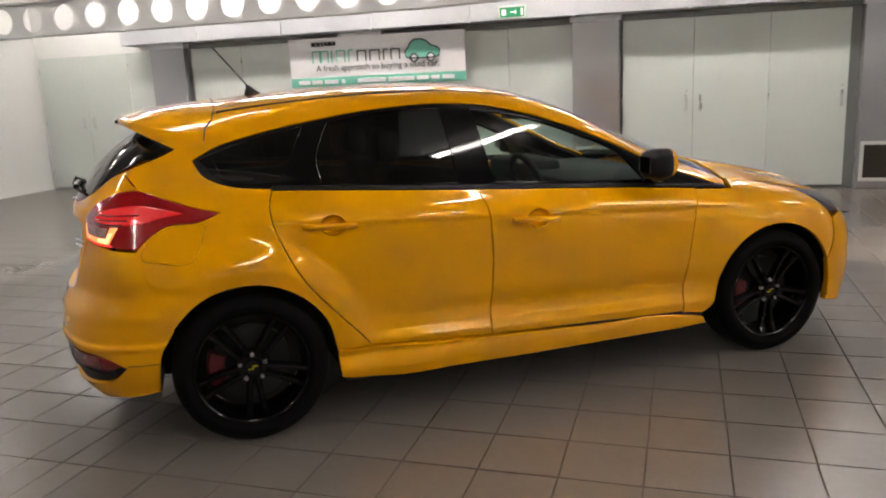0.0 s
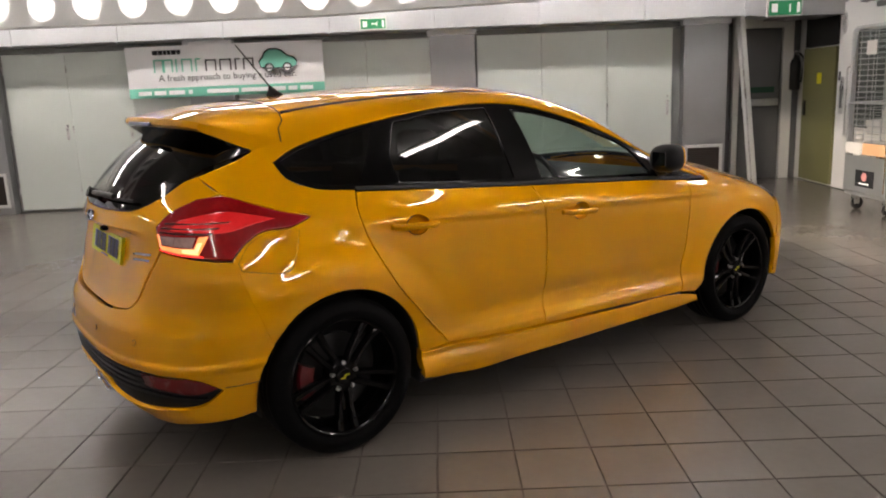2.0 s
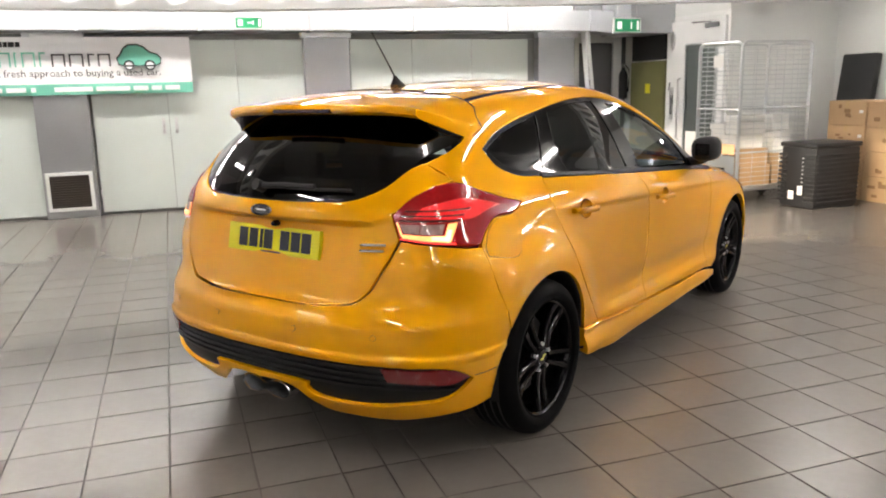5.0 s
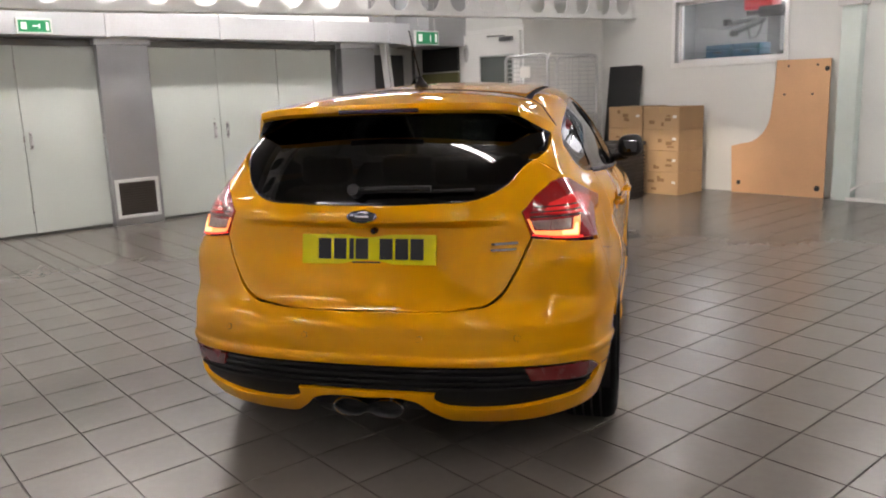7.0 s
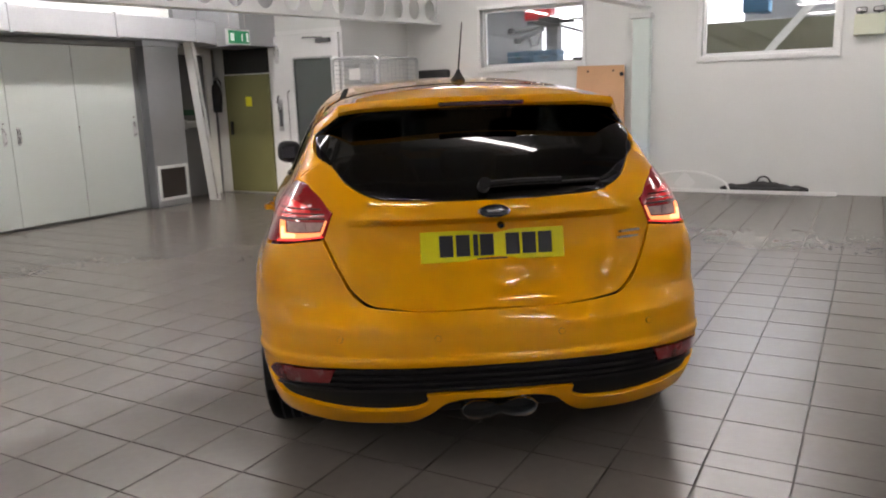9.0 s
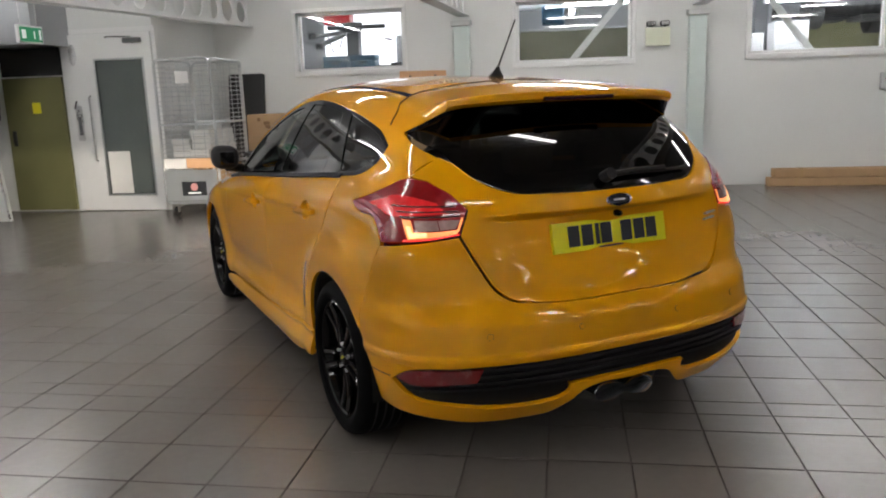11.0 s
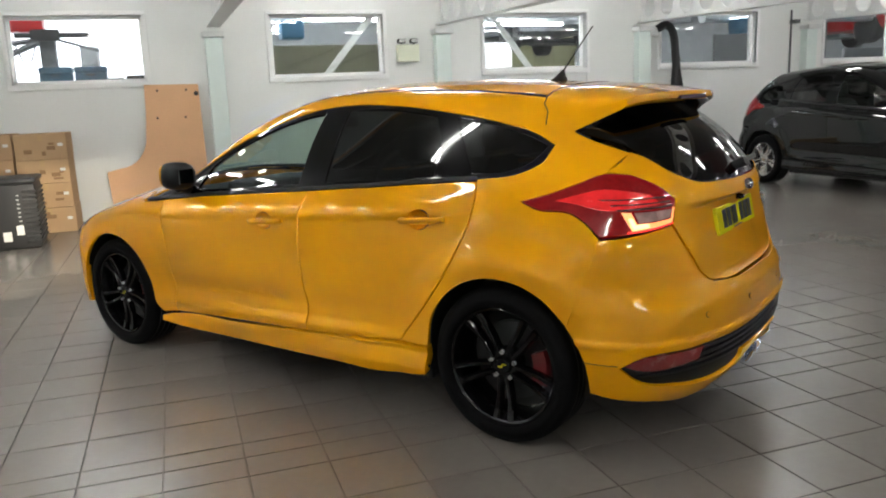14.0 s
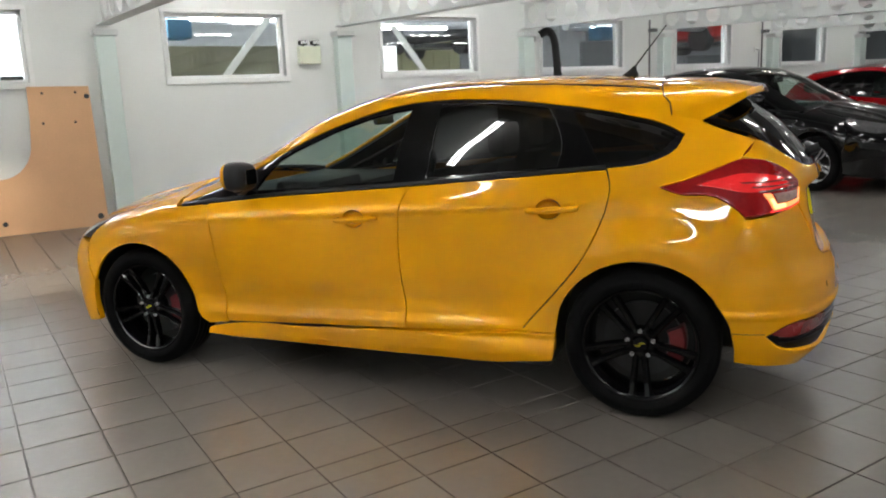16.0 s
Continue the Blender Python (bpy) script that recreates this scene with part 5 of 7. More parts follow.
def tail_details(car):
    # aerial on the roof
    a = new("aerial")
    a.parent = car
    p = np.array(T(0.175, 0.0)[:3])
    a.matrix_basis = pose(*p)
    bm = lathe(B(), [(0.034, -0.004), (0.032, 0.006), (0.022, 0.018), (0.012, 0.034), (0.007, 0.046), (0.0005, 0.048)], 20, "Z")
    for v in bm.verts:
        v.co.x = v.co.x * 1.25 - v.co.z * 0.5
    part("aerial_base", bm, M["satin_black"], a, smooth=True)
    part("aerial_rod", rod(B(), (-0.018, 0, 0.036), (-0.175, 0, 0.235), 0.0042, 8, 0.0028), M["satin_black"], a, smooth=True)
    # rear wiper
    w = new("rear_wiper")
    w.parent = car
    pts = []
    for y, z in ((0.03, 1.062), (-0.10, 1.068), (-0.25, 1.066), (-0.40, 1.066)):
        q = np.array(R(y, z)[:3])
        pts.append((q[0] - 0.022, y, q[2] + 0.012))
    part("wiper_boss", rod(B(), (pts[0][0] + 0.03, pts[0][1], pts[0][2] - 0.015), (pts[0][0] - 0.02, pts[0][1], pts[0][2] + 0.008), 0.022, 16), M["satin_black"], w, smooth=True)
    part("wiper_arm", pipe(B(), pts[:3], 0.012, 8), M["satin_black"], w, smooth=True)
    part("wiper_blade", pipe(B(), [(x + 0.006, y, z - 0.01) for x, y, z in pts[1:]], 0.007, 6), M["rubber"], w)
    # twin central exhaust
    e = new("exhaust")
    e.parent = car
    def eight(r0, r1, waist, n=48):
        """Loop of a lying figure eight: two rounds joined by a narrow neck."""
        out = []
        for k in range(n):
            a = 2 * math.pi * k / n
            y = r0 * math.cos(a)
            out.append((y, math.copysign(1, math.sin(a)) * min(1, abs(math.sin(a)) * 1.45) ** 0.95 * (r1 - waist * math.exp(-((y / 0.032) ** 2)))))
        return out
    bm = B()
    rings = []
    for x, g in ((-0.66, -0.007), (-0.744, -0.006), (-0.750, -0.002), (-0.747, 0.001), (-0.62, 0.001)):
        rings.append([bm.verts.new((x, y * (1 + g / 0.13), 0.268 + z * (1 + g / 0.036))) for y, z in eight(0.138, 0.036, 0.021)])
    for p0, q0 in zip(rings, rings[1:]):
        for k in range(len(p0)):
            bm.faces.new((p0[k], p0[(k + 1) % len(p0)], q0[(k + 1) % len(p0)], q0[k]))
    part("tailpipe", bm, M["pipe_steel"], e, "bright steel joined twin tailpipe", smooth=True)
    bm = B()
    bm.faces.new([bm.verts.new((-0.68, y, 0.268 + z)) for y, z in eight(0.136, 0.035, 0.021)])
    part("tailpipe_inside", bm, M["dark"], e)
    part("silencer", box(B(), -0.62, -0.25, -0.30, 0.30, 0.20, 0.33, 0.05), M["satin_black"], e, smooth=True)
    part("heat_shield", box(B(), -0.735, -0.60, -0.24, 0.24, 0.315, 0.345, 0.006), M["satin_black"], e)
    # filler flap on the right side, as a thin groove
    flap = [S(-0.383, 0.850, 1), S(-0.378, 0.822, 1), S(-0.30, 0.806), S(-0.225, 0.796), S(-0.192, 0.806), S(-0.165, 0.85), S(-0.130, 0.935, 1), S(-0.150, 0.950, 1), S(-0.28, 0.935), S(-0.335, 0.906)]
    ring = new("filler_flap", panel_mesh("filler_flap", ROLL, flap, M["paint"], offset=0.0012, gap=0.0, depth=0.004, step=0.03, mirror=True))
    ring.parent = car
    ln = new("filler_flap_gap", panel_mesh("filler_flap_gap", ROLL, flap, M["groove"], offset=0.0004, gap=-0.0014, depth=0.002, step=0.05, mirror=True))
    ln.parent = car


def rear_sensors(car):
    """Parking sensors in the bumper and a reversing camera above the plate."""
    for y in (-0.56, -0.22, 0.22, 0.56):
        p = np.array(R(y, 0.556)[:3])
        n = Vector(skin_normal(np.array([p]))[0])
        q = new("parking_sensor")
        q.parent = car
        q.matrix_basis = Matrix.Translation(p) @ n.to_track_quat("Z", "Y").to_matrix().to_4x4()
        part("sensor_ring", lathe(B(), [(0.0116, -0.002), (0.0116, 0.0004), (0.0108, 0.0004)], 20, "Z"), M["groove"], q)
        part("sensor_face", lathe(B(), [(0.0108, -0.001), (0.0104, 0.0012), (0.0005, 0.0014)], 20, "Z"), M["paint"], q, smooth=True)
    p = R(0.0, 0.938)
    part("reversing_camera", lathe(B(), [(0.0005, -0.012), (0.008, -0.010), (0.013, 0.0), (0.013, 0.02)], 16, "X"), M["gloss_black"], car, "small black camera dome", smooth=True).matrix_basis = pose(p[0] + 0.035, -0.03, 0.925)


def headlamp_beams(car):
    """The dipped headlamps are on: spots set just off the nose, cut by added plates."""
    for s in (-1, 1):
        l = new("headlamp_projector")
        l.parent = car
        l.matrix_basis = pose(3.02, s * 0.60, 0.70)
        part("lens", lathe(B(), [(0.0005, 0.035), (0.02, 0.030), (0.034, 0.015), (0.040, 0.0)], 24, "X"), M["beam_lens"], l, smooth=True)
        data = bpy.data.lights.new("dipped_beam", "SPOT")
        data.energy, data.spot_size, data.spot_blend, data.shadow_soft_size, data.color = BEAM_POWER, radians(58), 0.5, 0.001, (1.0, 0.88, 0.70)
        ob = bpy.data.objects.new("dipped_beam", data)
        scene.collection.objects.link(ob)
        ob.parent = car
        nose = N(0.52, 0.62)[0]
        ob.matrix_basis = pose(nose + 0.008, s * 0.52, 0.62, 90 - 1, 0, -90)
        # plate added off the nose to block light above lamp height
        part("beam_gobo", box(B(), nose - 0.01, nose + 0.045, s * 0.52 - 0.05, s * 0.52 + 0.05, 0.6214, 0.6244), M["matt_black"], car, "added black plate that cuts the dipped beam")


CAR_AT, CAR_YAW = (-2.2555, 3.499), 35.2
car = thing("car", "bright yellow five-door hatchback with black alloy wheels and red calipers", "car", m=pose(*CAR_AT, 0, 0, 0, CAR_YAW))
body_panels(car, M["paint"])
cabin(car)
spoiler(car, M["paint"])
for wx in (0.0, 2.648):
    for s in (1, -1):
        w = wheel_thing(car, wx, s * 0.775, M["wheel_black"])
        for k, (bx, bz, ang) in enumerate(((-0.009, 0.006, 0.0), (0.009, -0.006, 0.0), (0.0, 0.0, 0.9))):
            bm = box(B(), -0.011, 0.011, 0.0868, 0.0885, -0.0025, 0.0025)
            bmesh.ops.rotate(bm, verts=bm.verts, cent=(0, 0, 0), matrix=Matrix.Rotation(ang, 3, "Y"))
            bmesh.ops.translate(bm, verts=bm.verts, vec=(bx, 0, bz))
            part("cap_mark", bm, M["yellow"], w)
for s in (1, -1):
    for hx, hz in HANDLES:
        door_handle(car, hx, hz, s)
    door_mirror(car, s)
number_plate(car)
badges(car)
tail_details(car)
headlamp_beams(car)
rear_sensors(car)

# ---- things along the door wall ----
def text_mesh(name, body, size, mat, parent, m, extrude=0.0004, label=""):
    cu = bpy.data.curves.new(name, "FONT")
    cu.body, cu.size, cu.extrude, cu.align_x, cu.align_y = body, size, extrude, "LEFT", "BOTTOM"
    cu.resolution_u = 2
    tmp = bpy.data.objects.new(name, cu)
    me = bpy.data.meshes.new_from_object(tmp)
    bpy.data.objects.remove(tmp)
    me.materials.append(mat)
    ob = new(name, me)
    ob.parent = parent
    ob.matrix_basis = m
    return tagged(ob, label)


def banner():
    x0, x1, z0, z1 = -5.40, -2.82, 1.47, 2.13
    y = YN - 0.135
    b = thing("banner", "white vinyl banner with a mint green car drawing on the wall", "banner", m=pose(x0, y, z0))
    w, h = x1 - x0, z1 - z0
    n, k = 52, 10

    def wave(u, v):
        return 0.010 * math.sin(9 * u + 3 * v) * (1 - v) + 0.006 * math.sin(23 * u + 5 * v)

    def sheet(u0, u1, v0, v1, off, nu=52, nv=10):
        bm = B()
        rows = []
        for s in (0, 0.0015):
            rows.append([[bm.verts.new((w * (u0 + (u1 - u0) * i / nu), off + s + wave(u0 + (u1 - u0) * i / nu, v0 + (v1 - v0) * j / nv), h * (v0 + (v1 - v0) * j / nv))) for i in range(nu + 1)] for j in range(nv + 1)])
        for side in rows:
            for j in range(nv):
                for i in range(nu):
                    bm.faces.new((side[j][i], side[j][i + 1], side[j + 1][i + 1], side[j + 1][i]))
        for i in range(nu):
            for j in (0, nv):
                bm.faces.new((rows[0][j][i], rows[0][j][i + 1], rows[1][j][i + 1], rows[1][j][i]))
        for j in range(nv):
            for i in (0, nu):
                bm.faces.new((rows[0][j][i], rows[0][j + 1][i], rows[1][j + 1][i], rows[1][j][i]))
        return bm
    part("sheet", sheet(0, 1, 0, 1, 0), M["banner"], b, smooth=True)
    part("green_band", sheet(0.0, 1, 0, 0.19, -0.003, 52, 3), M["mint"], b, "mint green band along the lower edge", smooth=True)
    # the trade name and the numbers are plain strokes in their colours
    for u, cw in ((0.140, 0.026), (0.170, 0.022), (0.196, 0.016), (0.216, 0.016), (0.236, 0.024), (0.264, 0.018)):
        part("name_bar", box(B(), w * u, w * (u + cw), -0.022, -0.017, h * 0.83, h * 0.915), M["ink"], b)

    def open_bar(u0, u1, v0, v1, mat, label):
        """A hollow bar of thin strokes."""
        bm = B()
        t = 0.018
        box(bm, w * u0, w * u1, -0.022, -0.017, h * v1 - t, h * v1)
        box(bm, w * u0, w * u0 + t, -0.022, -0.017, h * v0, h * v1 - t)
        if u1 - u0 > 0.03:
            box(bm, w * u1 - t, w * u1, -0.022, -0.017, h * v0, h * v1 - t)
        part("logo_bar", bm, mat, b, label)
    for u0, u1 in ((0.140, 0.190), (0.190, 0.238), (0.252, 0.262), (0.282, 0.336), (0.352, 0.378)):
        open_bar(u0, u1, 0.49, 0.74, M["mint"], "mint green logo bar")
    for u0, u1 in ((0.402, 0.458), (0.474, 0.534), (0.552, 0.580), (0.594, 0.648)):
        open_bar(u0, u1, 0.49, 0.71, M["ink"], "black logo bar")
    # drawn car: mint body with a black outline and two ring wheels
    shape = [(0.62, 0.56), (0.612, 0.68), (0.632, 0.75), (0.648, 0.86), (0.675, 0.93), (0.72, 0.935), (0.755, 0.89), (0.785, 0.79), (0.825, 0.75), (0.842, 0.68), (0.838, 0.57), (0.81, 0.53), (0.65, 0.53)]
    shape = [(0.675 + (u - 0.612) * 0.83, 0.49 + (v - 0.53) * 0.92) for u, v in shape]
    bm = B()
    lo = [bm.verts.new((w * u, -0.0175, h * v)) for u, v in shape]
    hi = [bm.verts.new((w * u, -0.0205, h * v)) for u, v in shape]
    bm.faces.new(lo), bm.faces.new(hi)
    for i in range(len(shape)):
        bm.faces.new((lo[i], lo[(i + 1) % len(shape)], hi[(i + 1) % len(shape)], hi[i]))
    part("drawn_body", bm, M["mint"], b)
    bm = B()
    pipe(bm, [(w * u, -0.021, h * v) for u, v in shape], 0.0105, 6, closed=True)
    for u in (0.726, 0.817):
        pipe(bm, [(w * u + 0.052 * math.cos(a), -0.025, h * 0.50 + 0.052 * math.sin(a)) for a in np.linspace(0, 2 * math.pi, 20, endpoint=False)], 0.0115, 6, closed=True)
    part("drawn_outline", bm, M["ink"], b)
    for u in (0.726, 0.817):
        part("drawn_wheel", rod(B(), (w * u, -0.0235, h * 0.50), (w * u, -0.020, h * 0.50), 0.045, 20), M["banner"], b)
    text_mesh("slogan", "A fresh approach to buying a used car.", 0.116, M["ink"], b, pose(w * 0.16, -0.019, h * 0.285, 90, 0, 0))
    bm = B()
    for u0, u1 in ((0.05, 0.115), (0.13, 0.19), (0.205, 0.285), (0.305, 0.325), (0.40, 0.56), (0.575, 0.72), (0.735, 0.80), (0.815, 0.86), (0.875, 0.94)):
        part("contact_bar", box(B(), w * u0, w * u1, -0.024, -0.018, h * 0.055, h * 0.135), M["banner"], b)
    # two pale tabs hold the sheet at the top
    part("pillar_tab", box(B(), w * 0.325, w * 0.54, -0.018, -0.012, h * 0.88, h * 1.06), M["banner"], b)
    part("tie", pipe(B(), [(w - 0.03, 0.0, h - 0.02), (w + 0.1, 0.09, h + 0.06)], 0.003, 6), M["paper"], b)
    part("tie", pipe(B(), [(0.03, 0.0, h - 0.02), (0.0, 0.09, h + 0.07)], 0.003, 6), M["paper"], b)
    return b


banner()


def exit_sign(x, y, z, w, h, yaw, arrow_up):
    s = thing("exit_sign", "green and white emergency exit sign with an arrow", "exit sign", "exit signs", m=pose(x, y, z, 0, 0, yaw))
    part("case", box(B(), -w / 2 - 0.02, w / 2 + 0.02, 0.0, 0.045, -h / 2 - 0.02, h / 2 + 0.02, 0.005), M["frame_white"], s, "white case")
    part("face", box(B(), -w / 2, w / 2, -0.003, 0.001, -h / 2, h / 2), M["green_sign"], s)
    signs = [(-0.42, -0.24, -0.30, 0.30), (0.36, 0.45, -0.36, 0.36)]
    signs += [(0.12, 0.17, -0.30, 0.25)] if arrow_up else [(-0.06, 0.13, -0.06, 0.06), (0.13, 0.18, -0.20, 0.20)]
    for x0, x1, z0, z1 in signs:
        part("sign_bar", box(B(), w * x0, w * x1, -0.005, -0.002, h * z0, h * z1), M["sign_white"], s)
    return s


exit_sign(-2.12, YN - 0.425, 2.275, 0.31, 0.12, 0, False)
sg = exit_sign(2.90, 9.55, 2.228, 0.39, 0.165, 0, True)
part("hanger", rod(B(), (-0.15, 0.02, 0.10), (-0.15, 0.02, 1.08), 0.005), M["steel"], sg)
part("hanger", rod(B(), (0.15, 0.02, 0.10), (0.15, 0.02, 1.08), 0.005), M["steel"], sg)

# recess: fire door with a push bar, olive cabinet door, extinguisher, white board against the pillar
fd = thing("fire_door", "dark grey fire exit door with a push bar", "door")
part("leaf", box(B(), 2.86, 3.42, YREC - 0.055, YREC - 0.003, 0.01, 2.05, 0.004), M["dark_grey"], fd)
bm = box(B(), 2.89, 3.39, YREC - 0.10, YREC - 0.06, 1.02, 1.12, 0.01)
box(bm, 2.89, 2.96, YREC - 0.12, YREC - 0.055, 1.00, 1.14, 0.008)
part("push_bar", bm, M["pillar_grey"], fd, smooth=True)
part("notice", box(B(), 2.95, 3.34, YREC - 0.059, YREC - 0.056, 1.20, 1.28), M["dim_green"], fd, "narrow green notice")
bm = box(B(), 3.44, 3.58, YREC - 0.07, YREC, 0, 2.2)
box(bm, 2.76, 2.84, YREC - 0.07, YREC, 0, 2.2)
box(bm, 2.84, 3.44, YREC - 0.07, YREC, 2.07, 2.2)
solid("fire_door_frame", bm, M["wall_white"], "white painted door lining", "door frame", kind="structure")
cab = thing("olive_door", "olive green painted metal door with a yellow label", "door")
part("leaf", box(B(), XB - 0.045, XB - 0.002, 9.76, 10.62, 0.02, 1.76, 0.004), M["olive"], cab)
part("label", box(B(), XB - 0.048, XB - 0.0455, 10.10, 10.22, 1.30, 1.44), M["yellow"], cab, "yellow warning label")
part("latch", box(B(), XB - 0.07, XB - 0.045, 10.50, 10.55, 0.88, 1.08, 0.006), M["black"], cab)
part("head_panel", box(B(), XB - 0.03, XB - 0.002, 9.76, 10.62, 1.78, 2.28), M["dark"], cab, "dark panel over the door")
fe = thing("fire_extinguisher", "black fire extinguisher hung on the recess wall", "fire extinguisher", m=pose(3.60, YREC - 0.10, 1.22))
part("cylinder", lathe(B(), [(0.0005, 0), (0.06, 0.0), (0.068, 0.02), (0.068, 0.36), (0.05, 0.41), (0.022, 0.44), (0.022, 0.47), (0.0005, 0.47)], 20, "Z"), M["black"], fe, smooth=True)
part("valve", box(B(), -0.03, 0.05, -0.015, 0.015, 0.47, 0.53, 0.005), M["steel"], fe)
part("hose", pipe(B(), [(0.05, 0, 0.5), (0.10, -0.01, 0.44), (0.10, -0.01, 0.25), (0.09, 0, 0.1)], 0.012), M["rubber"], fe, smooth=True)
part("bracket", box(B(), -0.03, 0.03, 0.06, 0.098, 0.30, 0.40), M["steel"], fe)
bd = thing("white_board", "white board leaning on the pillar beside the exit", "board")
bm = B()
v = [bm.verts.new(c) for c in ((2.82, 10.12, 0.002), (2.82, 10.28, 0.002), (2.58, 10.28, 2.22), (2.58, 10.12, 2.22), (2.88, 10.12, 0.002), (2.88, 10.28, 0.002), (2.63, 10.28, 2.235), (2.63, 10.12, 2.235))]
for q in ((0, 1, 2, 3), (7, 6, 5, 4), (0, 4, 5, 1), (1, 5, 6, 2), (2, 6, 7, 3), (3, 7, 4, 0)):
    bm.faces.new([v[i] for i in q])
part("sheet", bm, M["wall_white"], bd)
part("edge_strip", rod(B(), (2.805, 10.11, 0.03), (2.565, 10.11, 2.2), 0.012), M["steel"], bd)


def glazed_door():
    d = thing("glazed_door", "white door with a tall glass panel, closer and bar handle", "door")
    x = XB
    bm = B()
    y0, y1, g0, g1, gz0, gz1 = 8.47, 9.68, 8.58, 9.27, 0.20, 1.96
    for q in ((y0, g0, 0.01, 2.27), (g1, y1, 0.01, 2.27), (g0, g1, 0.01, gz0), (g0, g1, gz1, 2.27)):
        box(bm, x - 0.05, x - 0.004, q[0], q[1], q[2], q[3])
    part("leaf", bm, M["frame_white"], d)
    part("pane", box(B(), x - 0.03, x - 0.024, g0, g1, gz0, gz1), material("dim_pane", srgb(92, 98, 96), rough=0.08, spread=0.12, scale=1.2), d, "dim reflecting glass panel")
    bm = B()
    for q in ((g0 - 0.0, g0 + 0.025, gz0, gz1), (g1 - 0.025, g1, gz0, gz1), (g0, g1, gz0, gz0 + 0.025), (g0, g1, gz1 - 0.025, gz1)):
        box(bm, x - 0.058, x - 0.05, q[0], q[1], q[2], q[3], 0.003)
    part("glazing_bead", bm, M["galv"], d)
    part("notice_sheet", box(B(), x - 0.034, x - 0.031, 8.92, 9.23, 0.23, 0.78), M["paper"], d, "white sheet behind the glass")
    part("bar_handle", pipe(B(), [(x - 0.05, 9.37, 1.50), (x - 0.09, 9.37, 1.48), (x - 0.09, 9.37, 0.68), (x - 0.05, 9.37, 0.66)], 0.013), M["steel"], d, smooth=True)
    part("lock_plate", box(B(), x - 0.058, x - 0.05, 9.51, 9.60, 0.93, 1.38, 0.004), M["steel"], d, "tall steel lock plate")
    part("lock_mark", box(B(), x - 0.062, x - 0.058, 9.53, 9.575, 1.00, 1.24), M["dark_grey"], d)
    part("lever", rod(B(), (x - 0.09, 9.55, 1.44), (x - 0.07, 9.60, 1.34), 0.010), M["dark_grey"], d)
    bm = box(B(), x - 0.10, x - 0.05, 8.58, 8.82, 2.14, 2.20, 0.008)
    pipe(bm, [(x - 0.09, 8.70, 2.21), (x - 0.20, 8.95, 2.215), (x - 0.06, 9.07, 2.22)], 0.008)
    part("door_closer", bm, M["dark_grey"], d)
    bm = lathe(B(), [(0.0005, -0.012), (0.045, -0.010), (0.055, 0.0)], 24, "X")
    for v in bm.verts:
        v.co.z *= 2.4
    part("oval_plate", bm, M["steel"], d, "tall oval steel plate", smooth=True).location = (x - 0.05, 9.56, 2.02)
    return d


glazed_door()
solid("door_lining", box(box(box(B(), XB - 0.012, XB, 8.42, 8.46, 0, 2.34), XB - 0.012, XB, 9.69, 9.75, 0, 2.34), XB - 0.012, XB, 8.46, 9.69, 2.285, 2.34), M["frame_white"], "white painted door lining", "door frame", kind="structure")


# ---- things along the window wall ----
M["pale_pink"] = material("pale_pink_print", srgb(214, 150, 148), rough=0.5)
CAGE_AT = pose(3.05, 7.42, 0, 0, 0, 4.5)


